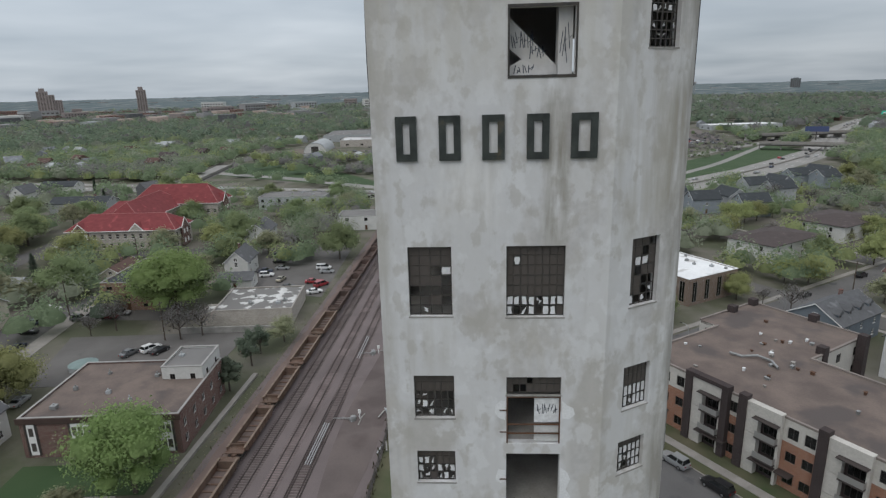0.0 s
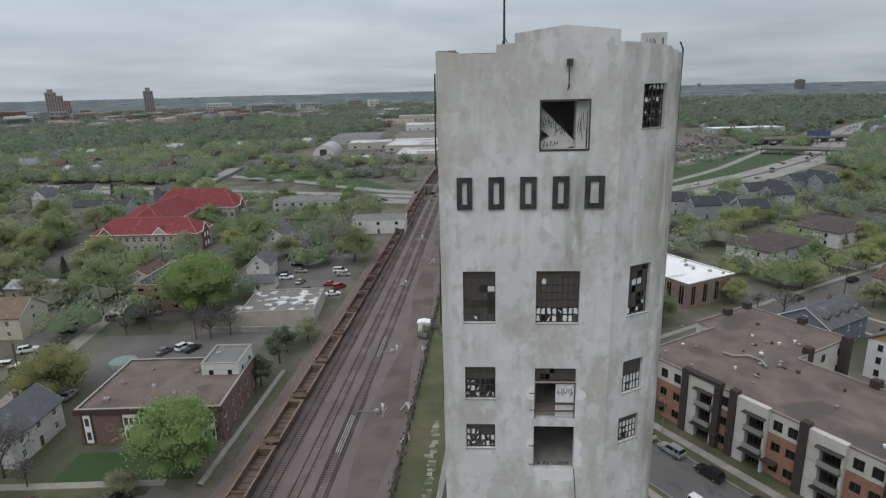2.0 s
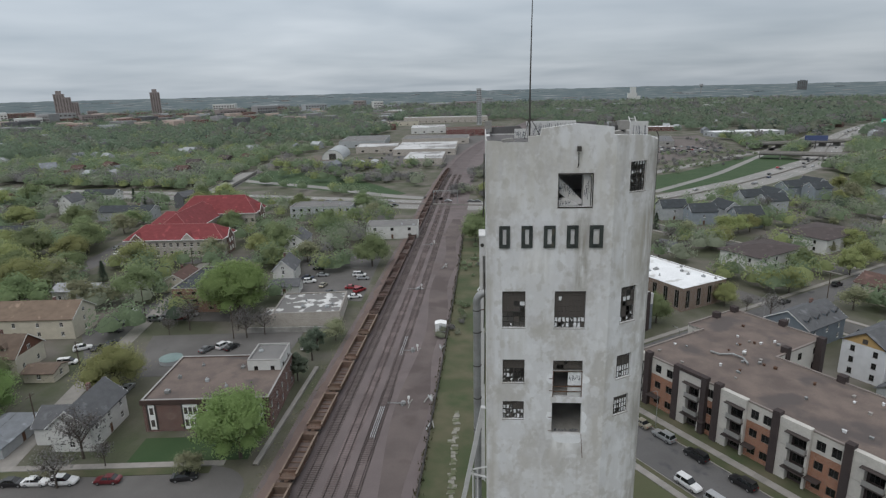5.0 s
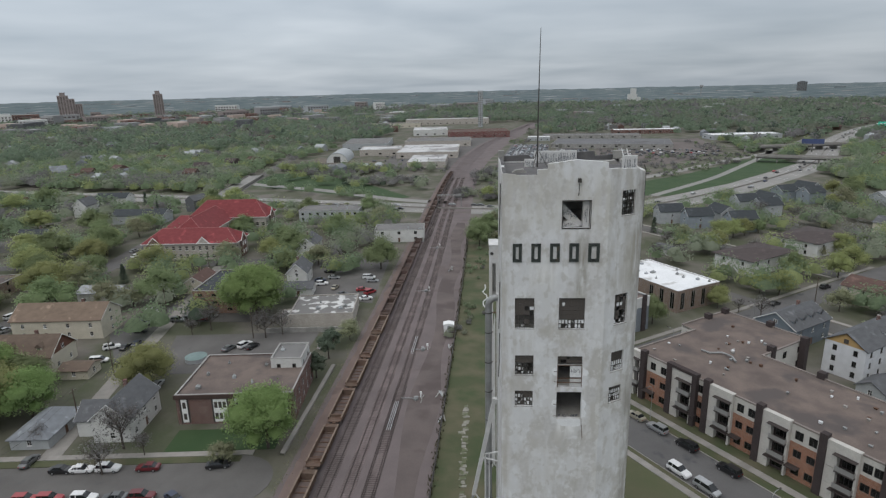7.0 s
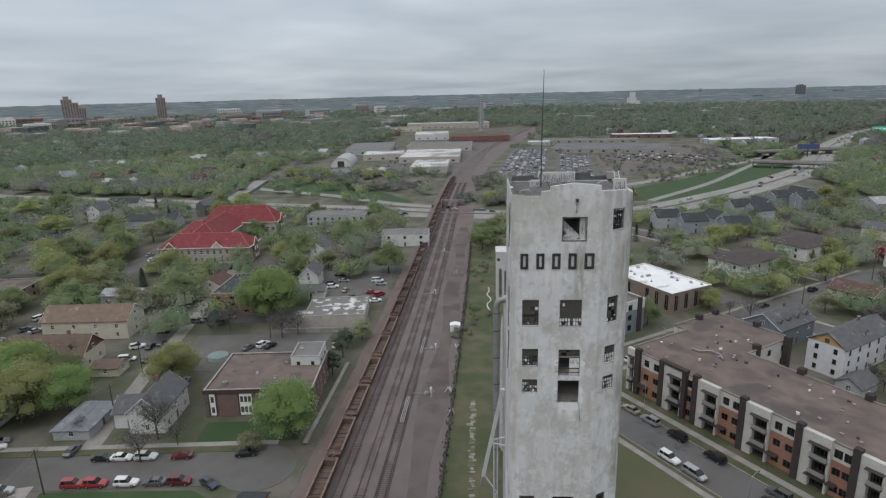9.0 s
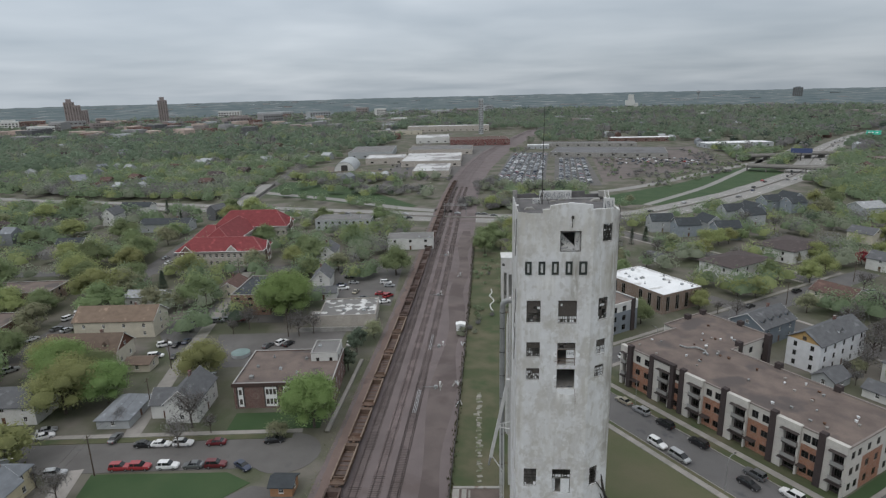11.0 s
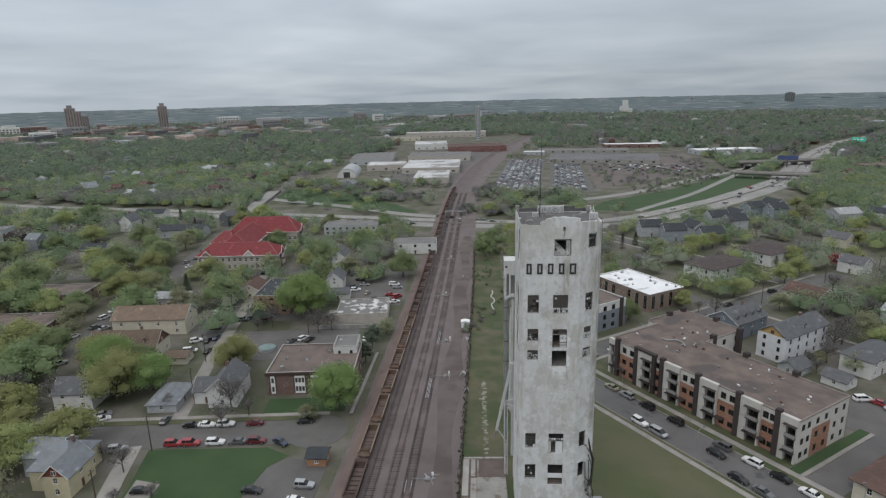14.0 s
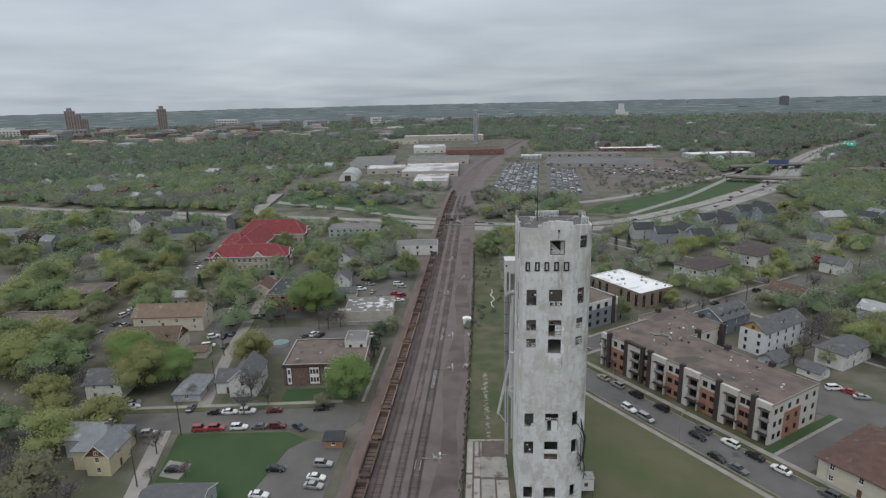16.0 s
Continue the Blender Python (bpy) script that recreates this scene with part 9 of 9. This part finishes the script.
PROTO = {
    "spring": [tree_proto("spring", 13, 6.6, 21, 4.2, "dense broad tree in fresh spring-green leaf", leaf=0.36), tree_proto("lime", 12, 6.6, 22, 2.6, "airy tree in pale yellow-green leaf", leaf=0.36)],
    "green": [tree_proto("green", 13, 7.0, 1, 1.25, "broad tree in fresh green leaf"), tree_proto("green", 11, 6.0, 2, 1.2, "round tree in fresh green leaf")],
    "lime": [tree_proto("lime", 10, 5.6, 3, 1.05, "tree in pale yellow-green spring leaf"), tree_proto("lime", 12, 7.2, 4, 0.85, "spreading tree in yellow-green spring leaf")],
    "olive": [tree_proto("olive", 12, 6.8, 5, 0.62, "tree with thin olive budding leaves"), tree_proto("olive", 10, 5.8, 6, 0.55, "tree just coming into olive leaf")],
    "brown": [tree_proto("brown", 12, 5.8, 7, 0.16, "bare tree with budding brown twigs", True), tree_proto("brown", 9, 4.0, 8, 0.2, "small bare tree with brown twigs", True)],
    "dark": [conifer_proto(12, 2.9, 9), conifer_proto(8, 2.4, 10)],
    "pine": [tree_proto("pine", 10, 3.2, 31, 1.3, "ragged grey-green pine beside the railway")],
    "red": [tree_proto("red", 8, 4.4, 12, 1.0, "small tree with crimson leaves")],
}
PLACED = set()
TREE_AT = []


def tree(x, y, kind, height, k=0, turn=None, wide=1.0):
    p = PROTO[kind][k % len(PROTO[kind])]
    if kind not in ("dark", "brown"):
        height, wide = (height * 1.15, wide * 1.12) if x < 0 else (height * 0.98, wide * 0.92)
    s = height / {("spring", 0): 13, ("spring", 1): 12, ("green", 0): 13, ("green", 1): 11, ("lime", 0): 10, ("lime", 1): 12, ("olive", 0): 12, ("olive", 1): 10, ("brown", 0): 12, ("brown", 1): 9, ("dark", 0): 12, ("dark", 1): 8, ("red", 0): 8, ("pine", 0): 10}[(kind, k % len(PROTO[kind]))]
    m = pose(x, y, 0, 0, 0, (x * 37 + y * 53) % 360 if turn is None else turn) @ Matrix.Diagonal((s * wide, s * wide, s, 1))
    TREE_AT.append((x, y, s * 5))
    if p in PLACED:
        return copy_thing(p, m)
    PLACED.add(p)
    p.matrix_basis = m
    return p


# trees that stand out, one by one
# along the railway
for x, y, kind, h, k in ((-58.2, 40, "spring", 12.5, 0), (-71.5, 165, "green", 12, 1), (-61.5, 82, "pine", 8, 0), (-60.5, 71, "pine", 7.5, 0), (-62.5, 88, "pine", 7, 0), (-60, 95, "olive", 6, 0), (-36, 205, "green", 10, 0), (-29, 214, "olive", 8, 0),
                         (-34, 222, "green", 9, 1), (-24, 232, "olive", 9, 1), (-26, 248, "lime", 9, 0), (-40, 246, "olive", 7, 0), (-18, 205, "olive", 8, 1), (-36, 262, "olive", 8, 0), (-47, 330, "lime", 7, 0), (-38, 345, "olive", 8, 1),
                         (-65, 34, "olive", 4, 1), (-64.5, 56, "olive", 5, 1), (-62, 50, "brown", 6, 1)):
    tree(x, y, kind, h, k)
# near yards
for x, y, kind, h, k in ((-100.5, 58.5, "spring", 11, 1), (-126, 36, "spring", 12, 1), (-119, 43, "spring", 9.5, 0), (-132, 45, "lime", 11, 1), (-88.5, 35, "brown", 11.5, 0), (-108, 8.5, "brown", 8, 1), (-99.5, 5, "brown", 8, 0), (-120, 12, "lime", 10, 0),
                         (-127, 2, "lime", 10, 1), (-128, -8, "olive", 9, 0), (-116, -16, "olive", 10, 1), (-105, -18, "brown", 8, 0), (-138, 10, "olive", 10, 0), (-82.4, 33.5, "brown", 9, 1), (-86, -3, "brown", 7, 1), (-139, 50, "spring", 11, 0),
                         (-131, 53, "green", 10, 0), (-137, 13, "lime", 8, 0), (-131, -9, "brown", 10, 0), (-124, -13, "brown", 11, 0), (-139, -6, "olive", 11, 0), (-112, -14, "brown", 8, 1), (-93, -6, "brown", 7, 1)):
    tree(x, y, kind, h, k)
# near yards
for x, y, kind, h, k in ((-104, 64, "olive", 9, 0), (-86.5, 26.5, "brown", 9, 0), (-107, 33, "brown", 8, 1)):
    tree(x, y, kind, h, k)
# side street
for x, y, kind, h, k in ((-148, 23, "lime", 9, 0), (-142, 30, "brown", 10, 0), (-160, 40, "green", 11, 1), (-170, 60, "green", 11, 0), (-178, 75, "olive", 11, 0), (-163, 33, "brown", 12, 0), (-155, 30, "brown", 12, 0), (-149, 27, "brown", 11, 1),
                         (-172, 38, "spring", 12, 1), (-181, 44, "lime", 12, 1), (-168, 47, "green", 11, 0), (-190, 52, "green", 11, 1), (-182, 62, "lime", 10, 0), (-190, 68, "lime", 9, 1), (-147, 55, "spring", 10, 1), (-146, 2, "green", 10, 1),
                         (-154, -2, "olive", 11, 1), (-212, 62, "green", 11, 0), (-222, 70, "spring", 11, 1), (-236, 78, "lime", 11, 1)):
    tree(x, y, kind, h, k)
# yards behind the workshops
for x, y, kind, h, k in ((-96.3, 107.5, "spring", 14.5, 0), (-100, 113, "green", 12, 1), (-86, 93, "brown", 10, 0), (-92, 99, "brown", 9, 1), (-126, 176, "lime", 8, 0), (-100, 168, "olive", 8, 1), (-110, 158, "green", 9, 0), (-113, 147, "olive", 9, 0),
                         (-82, 96, "brown", 9, 0), (-106, 96, "brown", 10, 0), (-110, 92, "brown", 9, 1)):
    tree(x, y, kind, h, k)
# streets behind the workshops
for x, y, kind, h, k in ((-146, 112, "olive", 10, 0), (-140, 118, "green", 9, 1), (-152, 108, "olive", 9, 1), (-168, 100, "green", 10, 1), (-177, 124, "olive", 10, 1), (-205, 134, "green", 11, 0), (-213, 96, "green", 11, 1), (-195, 100, "green", 10, 0),
                         (-225, 90, "olive", 10, 0), (-240, 120, "green", 12, 1), (-255, 130, "lime", 10, 0), (-205, 95, "lime", 10, 0), (-197, 106, "olive", 10, 0), (-188, 119, "spring", 11, 1), (-181, 124, "lime", 10, 1), (-229, 94, "green", 11, 0),
                         (-220, 100, "olive", 10, 1), (-240, 104, "lime", 11, 0)):
    tree(x, y, kind, h, k)
# far streets
for x, y, kind, h, k in ((-170, 157, "lime", 4.2, 0), (-161, 160, "olive", 4, 0), (-154, 161, "lime", 4.2, 0), (-177, 153, "olive", 4.5, 1), (-142, 167, "olive", 8, 1), (-184, 138, "green", 10, 0), (-168, 135, "dark", 8, 1), (-214, 140, "lime", 11, 1),
                         (-224, 148, "green", 11, 0), (-236, 160, "lime", 11, 0), (-202, 158, "lime", 10, 0), (-207, 172, "green", 10, 1), (-215, 182, "lime", 9, 0), (-230, 196, "green", 11, 0)):
    tree(x, y, kind, h, k)
# far yards beside the railway
for x, y, kind, h, k in ((-118, 182, "green", 9, 1), (-128, 196, "green", 10, 0), (-119, 203, "olive", 9, 0), (-108, 214, "green", 9, 1), (-128, 282, "olive", 8, 0), (-110, 270, "green", 8, 1), (-98, 250, "olive", 8, 1), (-92, 240, "brown", 8, 0),
                         (-104, 236, "green", 9, 0), (-86, 198, "brown", 8, 1), (-96, 192, "olive", 9, 0)):
    tree(x, y, kind, h, k)
# beside the flats
for x, y, kind, h, k in ((51.5, 136.5, "spring", 7.5, 1), (75, 152, "spring", 9, 1), (69, 153, "lime", 7.5, 0), (104, 104, "olive", 11, 0), (108, 92, "green", 10, 0), (113, 84, "green", 9.5, 1), (118, 112, "olive", 10, 1), (118, 134, "brown", 10, 0),
                         (88, 110, "brown", 10, 0), (84, 90, "olive", 8, 0), (80, 88, "brown", 8, 1), (135, 150, "olive", 9, 1), (20, 140, "brown", 7, 1), (16, 150, "olive", 7, 0), (92, 100, "brown", 11, 0), (97, 106, "brown", 12, 0),
                         (95, 121, "brown", 11, 0), (101, 116, "brown", 10, 1), (88, 118, "olive", 9, 0), (106, 110, "olive", 11, 1), (107, 97, "lime", 11, 1), (112, 101, "lime", 10, 0), (118, 94, "green", 11, 0)):
    tree(x, y, kind, h, k)
# beside the flats
for x, y, kind, h, k in ((80, 82, "brown", 8, 1), (86, 90, "brown", 9, 0), (91, 84, "olive", 7, 1), (62, 128, "brown", 9, 0), (57, 133, "brown", 8, 1), (110, 138, "brown", 10, 0), (124, 144, "green", 11, 0), (130, 140, "green", 11, 1),
                         (126, 158, "olive", 10, 0), (88, 138, "olive", 8, 1)):
    tree(x, y, kind, h, k)
# beyond the flats
for x, y, kind, h, k in ((102, 174, "lime", 10, 0), (113, 188, "lime", 9.5, 1), (87, 176, "green", 8, 1), (94, 181, "olive", 8, 0), (107, 204, "olive", 9, 0), (134, 204, "red", 7.5, 0), (146, 212, "lime", 9, 1), (164, 248, "lime", 9, 0),
                         (69, 212, "lime", 8.5, 0), (62, 216, "olive", 8, 0), (87, 238, "lime", 8.5, 1), (95, 244, "green", 8, 0), (38, 232, "dark", 9, 0), (32, 240, "olive", 8, 1), (46, 240, "dark", 8, 1), (26, 236, "dark", 8, 0),
                         (52, 201, "brown", 8, 1), (40, 190, "brown", 9, 0), (28, 196, "olive", 7, 1), (143, 166, "green", 10, 0), (177, 249, "green", 10, 0), (58, 172, "olive", 8, 0), (117, 163, "brown", 10, 0)):
    tree(x, y, kind, h, k)
# beyond the flats
for x, y, kind, h, k in ((128, 216, "green", 9, 0), (118, 210, "lime", 9, 1), (80, 200, "brown", 9, 0), (48, 214, "brown", 9, 0), (56, 222, "olive", 9, 1), (74, 228, "lime", 10, 1), (81, 234, "lime", 9, 0)):
    tree(x, y, kind, h, k)
# woods edge
for x, y, kind, h, k in ((-215, 205, "olive", 9, 1), (-222, 220, "green", 9, 0), (-171, 215, "lime", 8, 0), (-166, 218, "dark", 7, 1), (-160, 214, "green", 8, 1), (-172, 222, "dark", 7, 1), (-260, 282, "dark", 11, 0), (-305, 270, "dark", 12, 0),
                         (-275, 290, "dark", 9, 1), (-215, 270, "lime", 9, 0), (-222, 285, "green", 9, 1), (-140, 280, "olive", 8, 0)):
    tree(x, y, kind, h, k)


def blocked(x, y, pad=0.0):
    if any((x - a) ** 2 + (y - b) ** 2 < (r + pad) ** 2 for a, b, r in KEEP_OUT):
        return True
    if -16 < x - rail_x(min(max(y, -60), 1150)) < 38 and -80 < y < 1160:
        return True
    if near_path(x, y, FREEWAY_PTS, 19) or near_path(x, y, FRONTAGE, 8) or near_path(x, y, RAMP_L, 8) or near_path(x, y, RAMP_R, 6):
        return True
    if near_path(x, y, [(-168, 60), (-190, 150), (-218, 261), (-240, 348), (-262, 430), (-290, 540)], 7.5) or near_path(x, y, [(-330, 128), (-213, 152), (-148, 164), (-108, 176)], 6.5):
        return True
    p = Vector((x, y)) - LO
    s, n = p.dot(LE), p.dot(LN)
    if abs(n) < 10 and s < 30 or (-20 < s < 20 and -42 < n < 0):
        return True
    p = Vector((x, y)) - RO
    s, n = p.dot(RE), p.dot(RN)
    if n < 17 and s > -75 or abs(s + 64) < 8 or abs(n - 150) < 7 or abs(n - 96) < 7 or (6 < s < 34 and n < 70):
        return True
    return False


fill = random.Random(42)
n_fill = 0
while n_fill < 78:
    if fill.random() < 0.55:
        x, y = fill.uniform(-420, -105), fill.uniform(-20, 300)
    else:
        x, y = fill.uniform(20, 300), fill.uniform(95, 360)
    if y < -60 + abs(x) * 0.45 or blocked(x, y, 2.0) or any((x - a) ** 2 + (y - b) ** 2 < (r * 0.5 + 4.0) ** 2 for a, b, r in TREE_AT):
        continue
    if near_path(x, y, [(-101.2, 28.8), (-114.8, 69.2), (-128.4, 117), (-146, 172)], 6) or (-140 < x < -60 and 60 < y < 190):
        continue
    kind = fill.choices(["green", "lime", "olive", "brown", "dark"], [0.30, 0.2, 0.30, 0.16, 0.04] if x < 0 else [0.24, 0.22, 0.32, 0.16, 0.06])[0]
    tree(x, y, kind, fill.uniform(7.5, 12.5), fill.randrange(2))
    n_fill += 1


# woods beyond, as one stuff of many clumped crowns in each tone
def woods(name, count, d0, d1, a0, a1, R0, R1, leaves, size, seed, weights, area=None):
    r = random.Random(seed)
    sets = {k: ([], [], []) for k in weights}
    keys, ws = list(weights), list(weights.values())
    done = tries = 0
    while done < count and tries < count * 12:
        tries += 1
        a, dd = radians(r.uniform(a0, a1)), math.sqrt(r.uniform(d0 * d0, d1 * d1))
        x, y = dd * math.cos(a), dd * math.sin(a)
        if area:
            x, y = r.uniform(area[0], area[1]), r.uniform(area[2], area[3])
        elif dd < 1500 and (blocked(x, y) or (-275 < x < -62 and 470 < y < 1180) or (-66 < x < 190 and 420 < y < 840) or (-130 < x < -60 and 300 < y < 420 and r.random() < 0.6)):
            continue
        if area:
            pass
        elif -250 < x < -105 and 320 < y < 445 and r.random() < 0.85 or 25 < x < 200 and 330 < y < 580:
            continue
        if not area and dd < 420 and (-420 < x < -105 and y < 300 or 20 < x < 300 and y < 360) and r.random() < 0.45:
            continue
        patchy = noise.noise(Vector((x / 55, y / 55, 7))) + 0.5 * noise.noise(Vector((x / 18, y / 18, 3)))
        kind = r.choices(keys, [w * (3.2 if (k in ("lime", "green")) == (patchy > -0.22) else 0.35) for k, w in zip(keys, ws)])[0]
        R = r.uniform(R0, R1)
        g = far_rise(x, y)
        V, F, N = sets[kind]
        # a closed bumpy inner crown, with the leaf clumps over it
        near_ = leaves > 40 and not area and dd < 360
        lf, sz, core = (int(leaves * 3.6), size * 0.46, 0.78) if near_ else (int(leaves * 1.6), size * 0.82, 1.0)
        NC = 6 if leaves > 20 else 5
        i0 = len(V)
        for hz, hr in ((0.0, 0.74), (0.42, 0.62), (0.72, 0.28)):
            for q in range(NC):
                an = 6.2832 * q / NC + x
                k_ = r.uniform(0.82, 1.02) * core
                V.append(Vector((x + R * hr * k_ * math.cos(an), y + R * hr * k_ * math.sin(an), g + R * (0.45 + hz * 0.92 * k_))))
                N.append(Vector((hr * math.cos(an), hr * math.sin(an), hz + 0.35)).normalized())
        for lv in range(2):
            for q in range(NC):
                j, q2 = i0 + lv * NC, (q + 1) % NC
                F.append((j + q, j + q2, j + NC + q2, j + NC + q))
        F.append(tuple(i0 + 2 * NC + q for q in range(NC)))
        for _ in range(lf):
            u = Vector((r.gauss(0, 1), r.gauss(0, 1), abs(r.gauss(0, 0.9)) + 0.1)).normalized()
            q = r.uniform(0.72, 1.12) * (1 + 0.22 * math.sin(3 * math.atan2(u.y, u.x) + x))
            p = Vector((x + u.x * R * q, y + u.y * R * q, g + R * 0.55 + u.z * R * q * 0.95))
            nrm = (u + Vector((r.gauss(0, 0.28), r.gauss(0, 0.28), r.gauss(0.2, 0.28)))).normalized()
            b1 = nrm.orthogonal().normalized()
            b2 = nrm.cross(b1)
            s = sz * r.uniform(0.6, 1.4)
            i = len(V)
            N += [(u * 0.85 + nrm * 0.15 + Vector((0, 0, 0.6))).normalized()] * 3
            V += [p - b1 * s * 0.55 - b2 * s * 0.3, p + b1 * s * 0.55 - b2 * s * 0.25, p + b2 * s * 0.6]
            F.append((i, i + 1, i + 2))
        done += 1
    for k, (V, F, N) in sets.items():
        if F:
            tagged(new(name, leaf_mesh(name, V, F, N, (LEAF_HAZED if d0 > 700 else LEAF)[k])), {"green": "woods in fresh green leaf", "lime": "yellow-green spring woods", "olive": "woods coming into olive leaf", "brown": "grey-brown bare woods", "dark": "dark evergreen woods"}[k], "woods", kind="stuff")


woods("woods", 3500, 150, 760, 35, 152, 4.2, 6.8, 60, 1.5, 1, {"green": 0.40, "lime": 0.10, "olive": 0.30, "brown": 0.10, "dark": 0.02})
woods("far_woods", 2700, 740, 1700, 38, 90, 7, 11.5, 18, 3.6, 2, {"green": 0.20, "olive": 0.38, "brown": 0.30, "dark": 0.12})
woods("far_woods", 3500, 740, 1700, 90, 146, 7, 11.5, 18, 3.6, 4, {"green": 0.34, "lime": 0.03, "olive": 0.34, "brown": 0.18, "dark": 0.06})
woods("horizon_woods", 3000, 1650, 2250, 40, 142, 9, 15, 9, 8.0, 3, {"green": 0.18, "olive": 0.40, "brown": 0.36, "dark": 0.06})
for area, n in (((-650, -455, 372, 415), 150), ((-455, -275, 345, 400), 170)):
    woods("freeway_woods", n, 1, 2, 0, 1, 4.0, 6.5, 34, 1.5, 90 + n, {"brown": 0.62, "olive": 0.28, "dark": 0.08}, area)

SCRUB = {"olive": 0.45, "brown": 0.75, "green": 0.05}
for area, n in (((42, 160, 470, 520), 40), ((80, 175, 540, 575), 40), ((40, 60, 520, 640), 18), ((150, 178, 600, 720), 30), ((-66, 20, 372, 420), 70), ((-104, -98, 450, 470), 4), ((-255, -150, 446, 492), 90), ((-235, -110, 452, 470), 50), ((-175, -160, 655, 670), 6), ((-66, -40, 715, 760), 20)):
    woods("scrub", n, 1, 2, 0, 1, 1.4, 3.2, 26, 1.0, 60 + n, SCRUB, area)
for area, n in (((-32, -26, 100, 130), 12), ((-36, -30, 150, 200), 14), ((-24, -18, 108, 150), 7)):
    woods("scrub", n, 1, 2, 0, 1, 0.6, 1.5, 60, 0.35, 75 + n, {"green": 0.5, "olive": 0.4, "brown": 0.3}, area)
for area, n in (((66, 96, 425, 462), 26), ((98, 126, 462, 505), 26), ((128, 156, 506, 548), 26), ((160, 186, 550, 590), 20)):
    woods("scrub", n, 1, 2, 0, 1, 1.0, 2.2, 30, 0.7, 140 + int(area[0]), {"olive": 0.4, "brown": 0.5, "green": 0.2}, area)
for area, n in (((-70, -30, 318, 350), 30), ((-72, -54, 395, 470), 26), ((-165, -100, 372, 398), 50), ((-215, -165, 398, 440), 40), ((-215, -160, 440, 462), 20)):
    woods("scrub", n, 1, 2, 0, 1, 2.2, 4.6, 40, 1.1, 85 + n, {"olive": 0.35, "brown": 0.8, "dark": 0.1}, area)

# the last miles of wooded country up to the horizon, blue-grey haze painted in
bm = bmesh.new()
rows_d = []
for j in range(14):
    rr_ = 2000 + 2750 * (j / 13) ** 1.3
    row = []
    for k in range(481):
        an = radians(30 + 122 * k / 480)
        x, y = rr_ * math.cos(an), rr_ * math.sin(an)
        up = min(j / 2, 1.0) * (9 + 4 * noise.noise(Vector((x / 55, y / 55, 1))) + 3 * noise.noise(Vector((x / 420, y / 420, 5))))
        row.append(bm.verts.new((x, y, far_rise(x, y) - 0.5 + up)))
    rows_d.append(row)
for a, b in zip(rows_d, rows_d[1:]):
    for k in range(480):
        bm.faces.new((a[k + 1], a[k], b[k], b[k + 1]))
DISTANCE = mat("hazed_distant_woodland", (0.052, 0.082, 0.092), (0.120, 0.146, 0.146), 0.011, 0.95, 0.0, 6, coords="World", stain=(0.215, 0.225, 0.225), stain_scale=0.010, stain_at=0.58)
tagged(part("backdrop", bm, DISTANCE), "wooded country on the far horizon, blue-grey haze in its colour", "distance", kind="structure")

# ---- the nearest ties, each by itself ----
for tr, off, y0, y1 in tracks:
    if off in (3.6, 8.0, 12.1):
        for y in np.arange(y0, min(y1, 420), 0.62):
            if -8 <= y < 24:
                share("tie", tie_mesh, pose(rail_x(y, off), y, -0.045, 0, 0, rail_dir(y)), tr)
